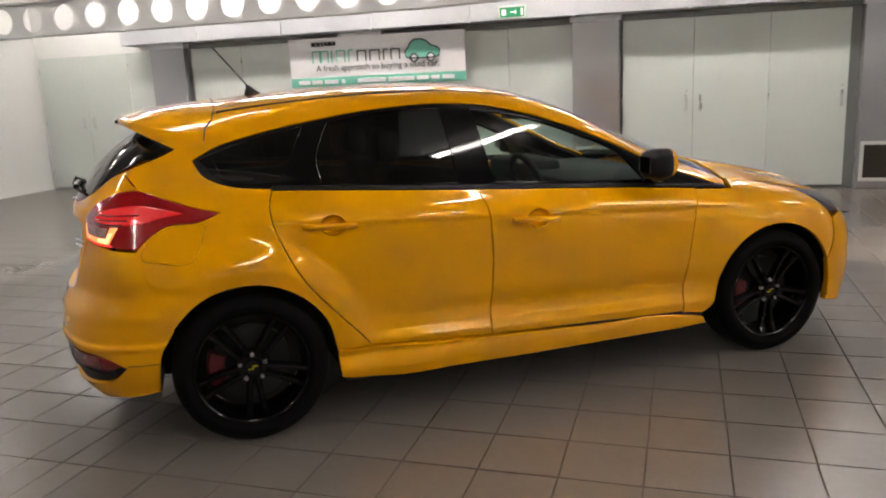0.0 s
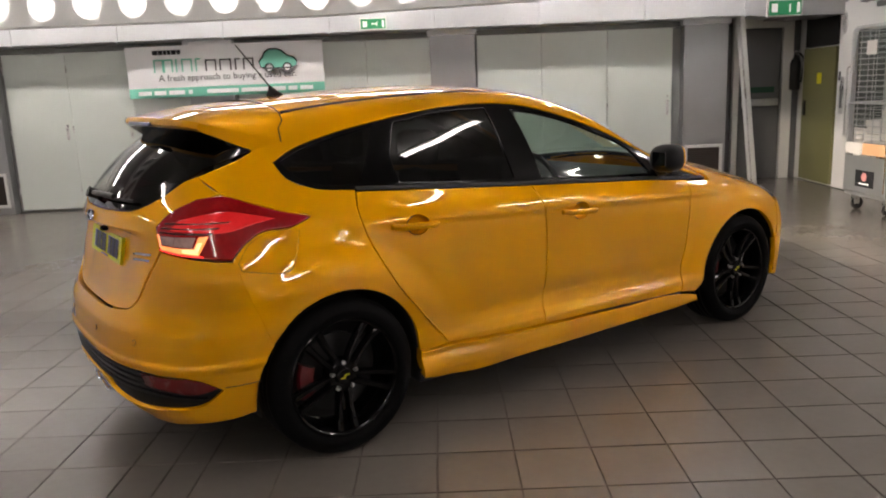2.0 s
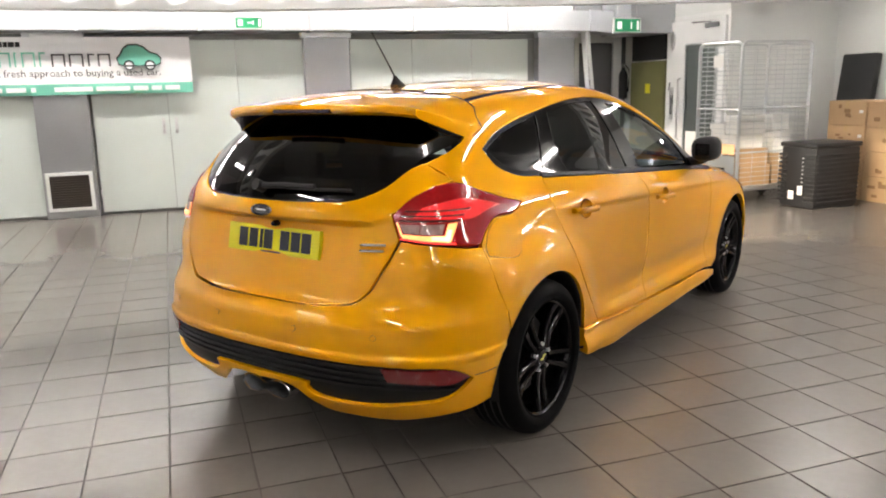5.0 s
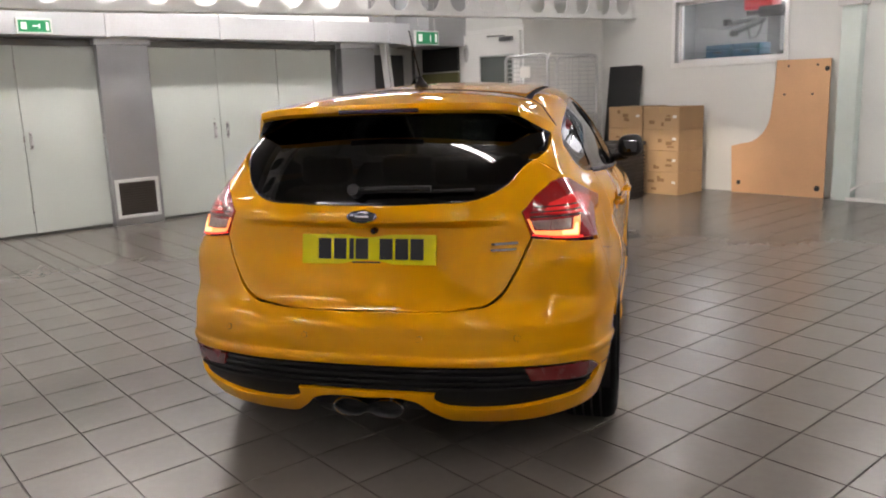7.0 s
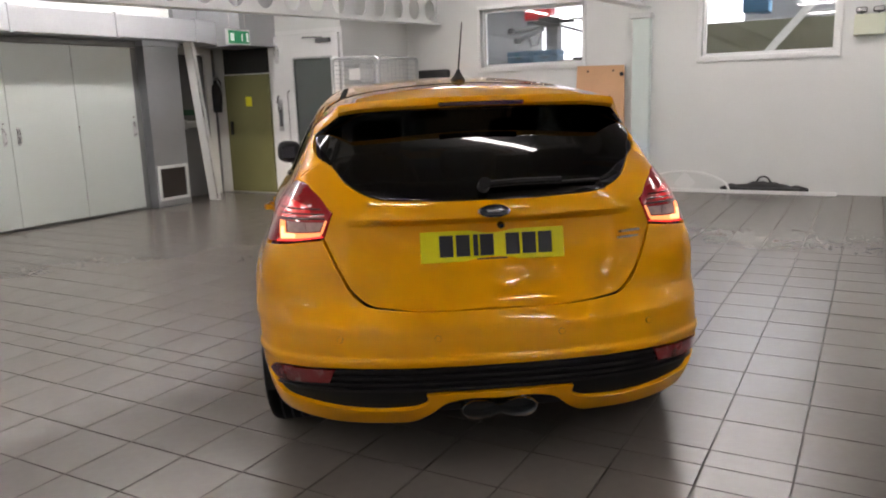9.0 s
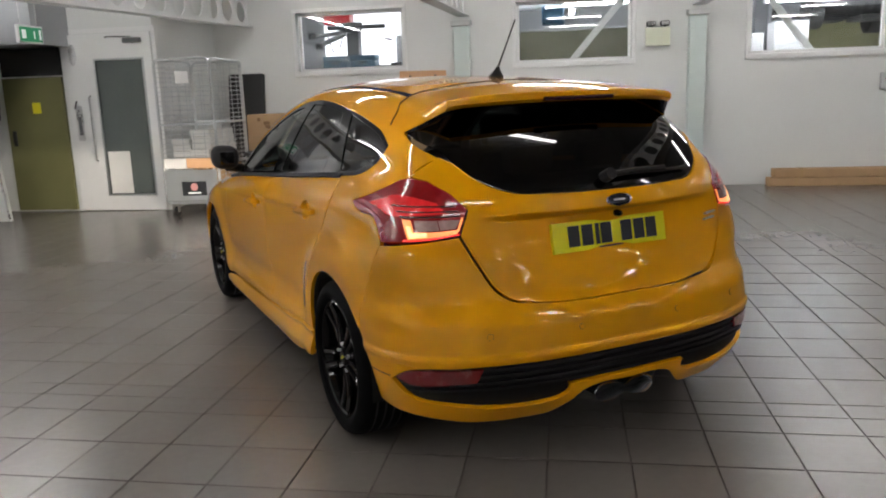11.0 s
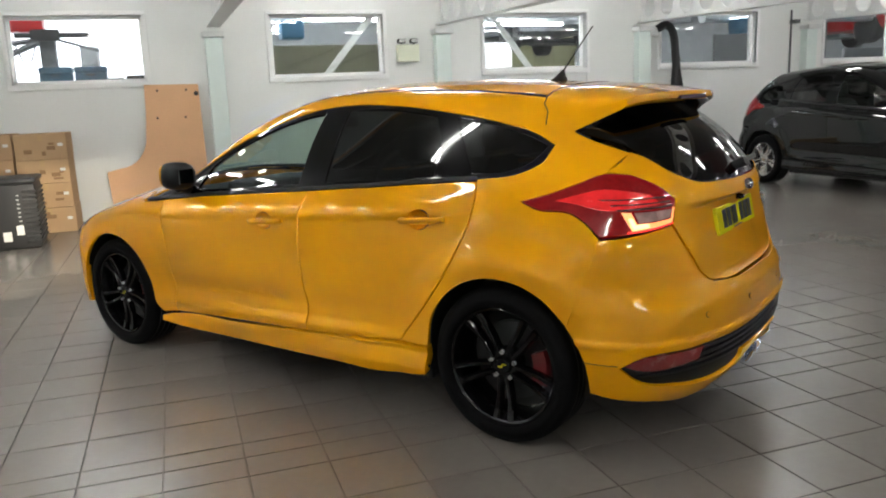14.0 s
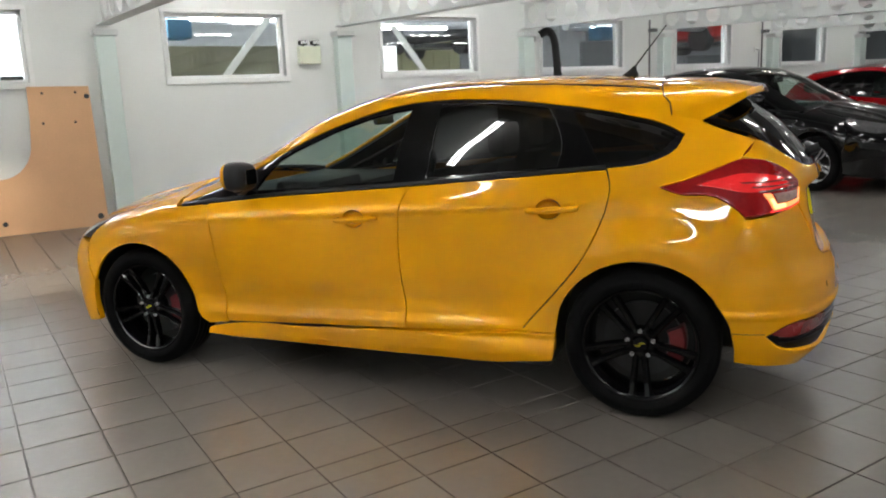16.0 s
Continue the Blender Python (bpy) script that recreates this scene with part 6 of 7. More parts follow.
def roll_cage():
    c = thing("roll_cage", "galvanised wire roll cage full of papers and boxes", "roll cage", m=CAGE_AT)
    x0, x1, y0, y1, zb, zt = 0.0, 1.10, 0.0, 0.68, 0.20, 1.88
    r = 0.014

    def hoop(name, a, b):
        pts = [(a[0], a[1], zb), (a[0], a[1], zt - 0.07)]
        for k in range(5):
            t = k / 4 * math.pi / 2
            f = 0.07 * (1 - math.cos(t)) / math.dist(a, b)
            pts.append((a[0] + (b[0] - a[0]) * f, a[1] + (b[1] - a[1]) * f, zt - 0.07 + 0.07 * math.sin(t)))
        for k in range(5):
            t = (4 - k) / 4 * math.pi / 2
            f = 1 - 0.07 * (1 - math.cos(t)) / math.dist(a, b)
            pts.append((a[0] + (b[0] - a[0]) * f, a[1] + (b[1] - a[1]) * f, zt - 0.07 + 0.07 * math.sin(t)))
        pts += [(b[0], b[1], zt - 0.07), (b[0], b[1], zb)]
        frame_part = part(name, pipe(B(), pts, r, 8), M["galv"], c, smooth=True)
        for rz, rr in ((1.12, 0.011), (zb + 0.02, 0.011), (0.62, 0.009)):
            part("rail", rod(B(), (a[0], a[1], rz), (b[0], b[1], rz), rr), M["galv"], frame_part)
        bm = B()
        for k in range(1, 30):
            z = zb + 0.02 + k * 0.056
            rod(bm, (a[0], a[1], z), (b[0], b[1], z), 0.0028, 4)
        for k in range(1, 5):
            f = k / 5
            p = (a[0] + (b[0] - a[0]) * f, a[1] + (b[1] - a[1]) * f)
            rod(bm, (*p, zb), (*p, zt - 0.02), 0.0035, 4)
        tagged(part("wire_mesh", bm, M["galv"], frame_part), kind="stuff")
    hoop("front_gate", (x0, y1), (x0, y0))
    hoop("side_panel", (x0 + 0.02, y0), (x1, y0))
    hoop("side_panel", (x0 + 0.02, y1), (x1, y1))
    hoop("back_panel", (x1, y0 + 0.02), (x1, y1 - 0.02))
    bm = box(B(), x0, x1, y0, y1, 0.165, 0.20, 0.006)
    part("base", bm, M["galv"], c)
    for x in (x0 + 0.08, x1 - 0.08):
        for y in (y0 + 0.08, y1 - 0.08):
            w = new("castor")
            w.parent = c
            w.matrix_basis = pose(x, y, 0)
            part("tyre", lathe(B(), [(0.02, -0.018), (0.055, -0.02), (0.0625, -0.012), (0.0625, 0.012), (0.055, 0.02), (0.02, 0.018)], 20, "Y"), M["rubber"], w, smooth=True).location = (0.02, 0, 0.0625)
            bm = box(B(), -0.03, 0.03, -0.032, -0.026, 0.06, 0.165)
            box(bm, -0.03, 0.03, 0.026, 0.032, 0.06, 0.165)
            part("fork", bm, M["steel"], w)
    part("front_board", box(B(), x0 - 0.022, x0 - 0.016, y0 + 0.02, y1 - 0.02, 0.21, 0.58), M["galv"], c, "grey metal board across the lower front")
    # slats coloured pale for the headlamp light on the cage front
    part("lit_wooden_slat", box(B(), x0 - 0.024, x0 - 0.016, y0 + 0.02, y0 + 0.38, 0.60, 0.72, 0.002), M["ply"], c, "wooden slat coloured pale for the headlamp light")
    part("lit_white_slat", box(B(), x0 - 0.024, x0 - 0.016, y0 + 0.385, y1 - 0.02, 0.60, 0.72, 0.002), M["paper"], c, "white slat standing in for headlamp light")
    part("maker_plate", box(B(), x0 - 0.028, x0 - 0.0225, y0 + 0.16, y1 - 0.22, 0.27, 0.44), M["ink"], c, "black plate with a red disc and white bar")
    part("maker_disc", rod(B(), (x0 - 0.031, (y0 + y1) / 2 - 0.03, 0.375), (x0 - 0.028, (y0 + y1) / 2 - 0.03, 0.375), 0.045, 20), M["pale_pink"], c)
    # bar shares the sign white with its added glow
    part("maker_bar", box(B(), x0 - 0.031, x0 - 0.028, (y0 + y1) / 2 - 0.11, (y0 + y1) / 2 + 0.05, 0.295, 0.312), M["sign_white"], c)
    part("paper_label", box(B(), x0 - 0.020, x0 - 0.017, y0 + 0.26, y1 - 0.26, 1.60, 1.74), M["paper"], c, "white paper label")
    return c


roll_cage()


M["parcel_tape"] = material("parcel_tape", srgb(190, 160, 118), rough=0.25, spread=0.05)
M["faded_print"] = material("faded_print", srgb(140, 108, 74), rough=0.8)


def carton(x0, x1, y0, y1, z0, z1, name="cardboard_box", lean=0.0, label="brown cardboard box taped shut, stacked by the wall", group="stacked cartons"):
    b = thing(name, label, "box", group, m=pose((x0 + x1) / 2, (y0 + y1) / 2, z0, 0, 0, lean))
    hx, hy, h = (x1 - x0) / 2, (y1 - y0) / 2, z1 - z0
    part("carton", box(B(), -hx, hx, -hy, hy, 0, h, 0.004), M["card"], b)
    part("tape", box(box(B(), -hx - 0.001, -hx + 0.002, -0.025, 0.025, h * 0.72, h), -hx, hx, -0.025, 0.025, h - 0.001, h + 0.0012), M["parcel_tape"], b, "shiny brown tape")
    part("flap_seam", box(B(), -hx, hx, -0.0015, 0.0015, h + 0.0012, h + 0.002), M["dark"], b)
    for q in range(4):
        a = random.uniform(-0.8, 0.45) * hy
        zz = random.uniform(0.12, 0.8) * h
        part("print_bar", box(B(), -hx - 0.0012, -hx, a, a + random.uniform(0.12, 0.4) * hy, zz, zz + random.uniform(0.02, 0.05)), M["faded_print"], b)
    part("paper_label", box(B(), -hx - 0.0014, -hx, -hy * 0.86, -hy * 0.66, h * 0.5, h * 0.62), M["paper"], b, "small white paper label")
    return b


# cartons in the cage
for a in ((3.14, 3.62, 7.50, 7.80, 0.202, 0.46), (3.12, 3.62, 7.83, 8.08, 0.202, 0.50), (3.66, 4.06, 7.56, 8.06, 0.202, 0.58), (3.14, 3.58, 7.51, 7.79, 0.463, 0.66)):
    carton(*a, label="brown cardboard box lying in the roll cage", group="cartons in the cage", lean=4.5)


def sheet_stack(name, label, x, y, z, w, d, h, yaw, mat, n=5):
    b = thing(name, label, "paper stack", "papers in the cage", m=pose(x, y, z, 0, 0, yaw))
    zz = 0.0
    for k in range(n):
        hh = h / n
        j = random.uniform(-0.02, 0.02)
        part("paper_ream", box(B(), -w / 2 + j, w / 2 + j, -d / 2 - j, d / 2 - j, zz, zz + hh - 0.003, 0.004), mat, b)
        zz += hh
    return b


sheet_stack("paper_stack", "stack of white printed papers lying in the roll cage", 3.32, 7.95, 0.502, 0.30, 0.22, 0.44, 8, M["paper"], 6)
sheet_stack("paper_stack", "slumped pile of white and brown envelopes in the cage", 3.34, 7.65, 0.664, 0.36, 0.26, 0.38, -8, M["paper"], 5)
sheet_stack("paper_stack", "tall pile of brown folders standing in the cage", 3.52, 7.96, 0.502, 0.16, 0.20, 0.40, 10, M["card"], 4)
sheet_stack("paper_stack", "broad pile of white printed papers in the roll cage", 3.80, 7.70, 0.582, 0.26, 0.24, 0.46, 3, M["paper"], 5)
sheet_stack("paper_stack", "low pile of white printed papers in the roll cage", 3.86, 7.95, 0.582, 0.30, 0.20, 0.36, 12, M["paper"], 4)

# two stacks of brown cartons
for y0, hs in ((6.55, (0.30, 0.29, 0.28, 0.30)), (7.13, (0.31, 0.29, 0.29, 0.29))):
    z = 0.0
    for k, h in enumerate(hs):
        j = 0.015 * math.sin(7 * k + y0)
        carton(4.64 + j, 5.24 + j, y0 + j, y0 + 0.555 + j, z, z + h - 0.003)
        z += h


def black_crate():
    c = thing("folding_crate", "black ribbed plastic crate with white labels on the floor", "crate", m=pose(3.93, 7.06, 0, 0, 0, 3))
    hx, hy, h = 0.34, 0.25, 0.74
    part("shell", box(B(), -hx, hx, -hy, hy, 0.0, h - 0.05, 0.03), M["black"], c, smooth=True)
    part("lid", box(B(), -hx - 0.015, hx + 0.015, -hy - 0.015, hy + 0.015, h - 0.055, h, 0.02), M["black"], c, smooth=True)
    for k in range(12):
        z = 0.06 + k * 0.048
        for y0, y1 in ((-hy - 0.012, -hy + 0.13), (hy - 0.10, hy + 0.012)):
            part("rib", box(B(), -hx - 0.020, -hx + 0.01, y0, y1, z, z + 0.026, 0.007), M["black"], c)
        part("rib", box(B(), -hx + 0.02, hx - 0.02, -hy - 0.016, -hy, z, z + 0.026, 0.007), M["black"], c)
    for k in range(9):
        z = 0.20 + k * 0.045
        part("clip", box(B(), -hx - 0.006, -hx + 0.002, -hy + 0.16 + 0.004 * (k % 2), -hy + 0.185 + 0.004 * (k % 2), z, z + 0.012), M["steel"], c, "bright metal clip")
    part("label", box(B(), -hx - 0.0185, -hx - 0.016, -0.10, -0.03, 0.15, 0.25), M["paper"], c, "white sticker")
    part("label", box(B(), -hx - 0.0185, -hx - 0.016, 0.02, 0.10, 0.09, 0.19), M["paper"], c, "white sticker")
    return c


black_crate()
bb = thing("foam_panel", "tall black foam panel leaning on the white wall", "panel", m=pose(5.21, 7.97, 0.006, 0, 7.0, 0))
part("slab", box(B(), -0.05, 0.05, -0.27, 0.27, 0.0, 1.76, 0.02), M["black"], bb, smooth=True)


def plywood():
    """Cut board with a concave corner, leaning on the wall."""
    p = thing("plywood_panel", "light brown board with a concave cut corner leaning on the wall", "board", m=pose(5.345, 0, 0.0, 0, 2.2, 0))
    out = [(4.955, 0.004), (6.17, 0.004), (6.21, 0.62)]
    for k in range(9):
        a = radians(90 * k / 8)
        out.append((6.05 - 0.36 * math.sin(a), 0.66 + 0.42 * (1 - math.cos(a))))
    out += [(5.665, 1.35), (5.655, 1.71), (4.985, 1.70)]
    bm = B()
    lo = [bm.verts.new((0.0, y, z)) for y, z in out]
    hi = [bm.verts.new((0.018, y, z)) for y, z in out]
    bm.faces.new(lo), bm.faces.new(hi)
    for i in range(len(out)):
        bm.faces.new((lo[i], lo[(i + 1) % len(out)], hi[(i + 1) % len(out)], hi[i]))
    part("sheet", bm, M["ply"], p)
    # dark discs on the face stand in for the shade of holes
    for y, z, r in ((5.50, 1.63, 0.015), (5.14, 1.63, 0.015), (5.53, 1.28, 0.015), (5.18, 1.28, 0.015), (6.08, 0.14, 0.030), (5.04, 0.12, 0.036), (5.02, 1.58, 0.03)):
        part("hole", rod(B(), (-0.0015, y, z), (0.002, y, z), r, 16), M["dark"], p)
    return p


plywood()

# white arched trim and a black bag on the floor by the wall
ar = thing("arched_trim", "white plastic fan-shaped trim lying along the wall foot", "trim")
bm = B()
pipe(bm, [(5.33, 4.12 + 0.56 * math.cos(a), 0.03 + 0.24 * math.sin(a)) for a in np.linspace(0.05, math.pi - 0.05, 18)], 0.016, 8)
part("arch", bm, M["frame_white"], ar, smooth=True)
part("rail", box(B(), 5.30, 5.35, 2.30, 4.68, 0.001, 0.045, 0.006), M["frame_white"], ar)
bm = B()
d = [(4.12, 0.02), (3.98, 0.12), (4.06, 0.20), (4.12, 0.27), (4.22, 0.17), (4.26, 0.10)]
lo = [bm.verts.new((5.315, y, z)) for y, z in d]
hi = [bm.verts.new((5.330, y, z)) for y, z in d]
bm.faces.new(lo), bm.faces.new(hi)
for i in range(len(d)):
    bm.faces.new((lo[i], lo[(i + 1) % len(d)], hi[(i + 1) % len(d)], hi[i]))
part("centre_plate", bm, M["frame_white"], ar)
bag = thing("black_bag", "long black flat bag lying on the floor by the wall", "bag")
bm = B()
rings = []
for k in range(27):
    u = k / 26
    y = 2.62 + 1.06 * u
    end = max(0.12, 1 - abs(2 * u - 1) ** 7)
    h = (0.115 + 0.045 * math.exp(-((u - 0.5) / 0.16) ** 2) + 0.008 * math.sin(23 * u) + 0.006 * math.sin(51 * u + 1)) * (0.55 + 0.45 * end)
    w = (0.052 + 0.005 * math.sin(31 * u)) * end
    rings.append([bm.verts.new((5.405 + w * math.copysign(abs(math.cos(a)) ** 0.6, math.cos(a)), y, 0.001 + h / 2 * (1 + math.copysign(abs(math.sin(a)) ** 0.7, math.sin(a))))) for a in np.linspace(0, 2 * math.pi, 17)[:-1]])
for p0, q0 in zip(rings, rings[1:]):
    for k in range(16):
        bm.faces.new((p0[k], p0[(k + 1) % 16], q0[(k + 1) % 16], q0[k]))
bm.faces.new(rings[0]), bm.faces.new(rings[-1])
part("body", bm, M["black"], bag, smooth=True)
part("grip", pipe(B(), [(5.40, 3.24, 0.14), (5.39, 3.20, 0.205), (5.39, 3.15, 0.222), (5.39, 3.10, 0.205), (5.40, 3.06, 0.14)], 0.012), M["rubber"], bag, smooth=True)
part("zip", pipe(B(), [(5.350, y, 0.078 + 0.004 * math.sin(9 * y)) for y in np.linspace(2.72, 3.58, 12)], 0.004, 6), M["dark_grey"], bag)

# cardboard edge lengths lying along the wall
for k, (x, z, y0, y1) in enumerate(((5.28, 0.002, 0.62, -1.30), (5.30, 0.118, 0.55, -1.45))):
    pk = thing("cardboard_length", "long brown cardboard package lying along the wall", "package", "long packages")
    part("tube", box(B(), x - 0.08, x + 0.10, y1, y0, z, z + 0.112, 0.006), M["card"], pk)
    for y in (y0 - 0.35, y1 + 0.3):
        part("band", box(B(), x - 0.0815, x + 0.1015, y - 0.015, y + 0.015, z - 0.0005, z + 0.1135), M["parcel_tape"], pk, "pale tape band")

# emergency light with twin heads, switch boxes, conduits
el = thing("emergency_light", "cream emergency light box with two lamp heads on the wall", "emergency light", m=pose(XW - 0.002, 2.08, 2.03))
part("box", box(B(), -0.10, 0.0, -0.16, 0.16, -0.12, 0.12, 0.01), material("cream_case", srgb(222, 226, 205), rough=0.45, spread=0.03), el)
for y in (-0.09, 0.09):
    part("lamp_head", box(B(), -0.12, -0.02, y - 0.06, y + 0.06, 0.135, 0.20, 0.018), M["black"], el, "black lamp head")
    part("lamp_glass", box(B(), -0.128, -0.119, y - 0.05, y + 0.05, 0.147, 0.19, 0.004), M["steel"], el, "silvery lamp lens")
    part("bracket", box(B(), -0.07, -0.05, y - 0.01, y + 0.01, 0.12, 0.17), M["black"], el)
sw = thing("switch_box", "grey isolator switch box with a red button", "switch box", m=pose(XW - 0.002, -0.93, 1.34))
part("box", box(B(), -0.08, 0, 0.02, 0.16, -0.10, 0.11, 0.008), M["beam"], sw)
part("button", rod(B(), (-0.10, 0.09, 0.03), (-0.08, 0.09, 0.03), 0.03, 16), M["red"], sw, "red button")
part("socket", box(B(), -0.05, 0, -0.16, 0.0, -0.09, 0.02, 0.006), M["beam"], sw)
part("conduit", rod(B(), (-0.012, 0.10, 0.11), (-0.012, 0.10, 1.2), 0.011), M["beam"], sw)
for y in (-4.75, -8.1):
    cd = thing("conduit", "grey conduit pipe running up the white wall", "conduit", "wall conduits")
    part("pipe", rod(B(), (XW - 0.02, y, 0.5), (XW - 0.02, y, 2.6), 0.016, 8), M["dark_grey"], cd, smooth=True)
    part("bracket", box(B(), XW - 0.12, XW, y - 0.1, y + 0.02, 2.38, 2.44), M["dark_grey"], cd)
sl = thing("socket_outlet", "white wall socket with a hanging cable", "socket", m=pose(XW - 0.002, -7.9, 2.05))
part("plate", box(B(), -0.03, 0, -0.05, 0.05, -0.05, 0.05, 0.004), M["frame_white"], sl)
part("cable", pipe(B(), [(-0.03, 0, 0), (-0.06, -0.05, -0.02), (-0.03, -0.09, -0.2), (-0.02, -0.09, -0.6)], 0.009), M["dark_grey"], sl, smooth=True)


def extraction_hose():
    h = thing("exhaust_hose", "black ribbed extraction hose hanging from the column", "hose")
    path = []
    ctrl = [(5.30, -1.98, 2.30), (5.24, -2.12, 2.36), (5.22, -2.24, 2.20), (5.22, -2.30, 1.7), (5.22, -2.42, 1.1), (5.22, -2.44, 0.6), (5.22, -2.40, 0.36), (5.22, -2.28, 0.30), (5.22, -2.18, 0.40), (5.22, -2.18, 0.8), (5.22, -2.26, 1.3), (5.22, -2.30, 1.9)]
    for i in range(len(ctrl) - 1):
        p0, p1, p2, p3 = (Vector(ctrl[max(0, min(len(ctrl) - 1, i + k))]) for k in (-1, 0, 1, 2))
        for k in range(16):
            t = k / 16
            path.append(0.5 * ((2 * p1) + (p2 - p0) * t + (2 * p0 - 5 * p1 + 4 * p2 - p3) * t * t + (3 * p1 - p0 - 3 * p2 + p3) * t**3))
    bm = B()
    rings = []
    for i, p in enumerate(path):
        a, b = path[max(0, i - 1)], path[min(len(path) - 1, i + 1)]
        q = (b - a).normalized().to_track_quat("Z", "Y")
        r = 0.062 + (0.006 if i % 2 else -0.003)
        rings.append([bm.verts.new(p + q @ Vector((r * math.cos(2 * math.pi * k / 12), r * math.sin(2 * math.pi * k / 12), 0))) for k in range(12)])
    for p, q in zip(rings, rings[1:]):
        for k in range(12):
            bm.faces.new((p[k], p[(k + 1) % 12], q[(k + 1) % 12], q[k]))
    part("hose", bm, M["rubber"], h, smooth=True)
    part("hook", box(B(), 5.26, 5.36, -2.02, -1.88, 2.20, 2.34, 0.01), M["steel"], h)
    part("nozzle", box(B(), 5.14, 5.34, -2.75, -2.48, 0.002, 0.22, 0.03), M["black"], h, "black floor nozzle", smooth=True)
    part("coupling", rod(B(), (5.22, -2.42, 0.3), (5.24, -2.58, 0.16), 0.055, 12), M["rubber"], h)
    return h


extraction_hose()


# ---- the workshop seen through the windows ----
XF = XW + 6.5
bm = box(B(), XW + 0.22, XF + 0.2, YS, YREC, 0.05, 0.10)
solid("workshop_floor", bm, M["dark_grey"], "grey workshop floor beyond the windows", "floor", kind="structure")
solid("workshop_wall", box(B(), XF, XF + 0.2, YS, YREC, 0.1, 4.6), M["shop_wall"], "white workshop wall beyond the windows", "wall", kind="structure")
solid("workshop_ceiling", box(B(), XW + 0.22, XF + 0.2, YS, YREC, 4.6, 4.8), M["shop_roof"], "dark workshop roof", "ceiling", kind="structure")
solid("workshop_end", box(box(B(), XW + 0.22, XF, YREC, YREC + 0.2, 0.1, 4.6), XW + 0.22, XF, YS - 0.2, YS, 0.1, 4.6), M["shop_wall"], "pale workshop end wall", "wall", kind="structure")
solid("wall_upper", box(B(), XW, XW + 0.22, YS, YREC, ZC + 0.21, 4.6), M["wall_white"], "upper part of the dividing wall", "wall", kind="structure")
for y in (9.0, 6.0, 3.2, 0.4, -2.6, -5.6, -8.8, -12.0):
    for x in (XW + 1.6, XW + 4.2):
        lamp = batten(x, y, 3.55, y % 2 < 1, M["shop_tube"], 1.8)
        part("hanger", rod(B(), (-0.6, 0, 0.06), (-0.6, 0, 1.05), 0.004), M["steel"], lamp)
        part("hanger", rod(B(), (0.6, 0, 0.06), (0.6, 0, 1.05), 0.004), M["steel"], lamp)
for x, y, z, along in ((XW + 1.2, 4.0, 2.78, True), (XW + 1.3, 2.6, 2.66, True), (XW + 1.2, -0.3, 2.55, True), (XW + 1.4, -6.1, 2.5, True), (XW + 2.4, 3.5, 3.02, True), (XW + 3.6, 2.4, 2.95, True), (XW + 4.8, 3.2, 2.9, False), (XW + 3.0, 0.6, 3.0, True), (XW + 4.0, -0.9, 2.8, False)):
    lamp = batten(x, y, z, along, M["shop_tube"], 1.5)
    part("hanger", rod(B(), (-0.5, 0, 0.06), (-0.5, 0, 4.6 - z), 0.004), M["steel"], lamp)
    part("hanger", rod(B(), (0.5, 0, 0.06), (0.5, 0, 4.6 - z), 0.004), M["steel"], lamp)
# white roller door opposite the first window, glow added to whiten the pane
gl = material("glowing_door", (0.85, 0.87, 0.9, 1), rough=0.5, spread=0, emit=(0.98, 0.96, 1.0, 1), power=1.7)
solid("workshop_glow_door", box(B(), XF - 0.05, XF - 0.004, 4.4, 8.75, 0.12, 3.6), gl, "white roller door with an added glow", "roller door", kind="structure")
# shelves, lifted cars and boxes as they show through the panes
for y0, y1, z, mat, lab in ((1.3, 5.0, 2.24, "canvas", "dark olive canvas screen in the workshop"), (-2.0, -1.2, 2.1, "dark_grey", "grey steel locker in the workshop"), (-5.4, -4.0, 2.3, "dark_grey", "slatted grey shutter in the workshop"), (-8.8, -7.0, 2.0, "dark_grey", "grey steel locker in the workshop")):
    t = thing("workshop_screen", lab, "screen", "workshop screens")
    part("frame", box(B(), XW + 1.0, XW + 1.06, y0, y1, 0.1, z, 0.01), M[mat], t)
    for k in range(5):
        part("slat", box(B(), XW + 0.985, XW + 0.999, y0 + 0.03, y1 - 0.03, z - 0.1 - k * 0.14, z - 0.03 - k * 0.14), M[mat], t)
for y in (6.30, 6.72):
    t = thing("tool_case", "blue plastic tool case on a ledge behind the window", "case", "blue cases")
    part("body", box(B(), XW + 0.36, XW + 0.66, y - 0.19, y + 0.19, 1.722, 1.90, 0.015), M["blue_box"], t, smooth=True)
    part("lid", box(B(), XW + 0.355, XW + 0.665, y - 0.195, y + 0.195, 1.903, 1.98, 0.015), M["blue_box"], t, smooth=True)
    part("handle", box(B(), XW + 0.345, XW + 0.356, y - 0.06, y + 0.06, 1.86, 1.885), M["black"], t)
t = thing("work_ledge", "grey steel ledge behind the windows", "ledge")
part("top", box(B(), XW + 0.24, XW + 0.80, 5.5, 7.3, 1.69, 1.72), M["dark_grey"], t)
for y in (5.55, 7.25):
    part("leg", box(B(), XW + 0.72, XW + 0.78, y - 0.03, y + 0.03, 0.1, 1.69), M["dark_grey"], t)


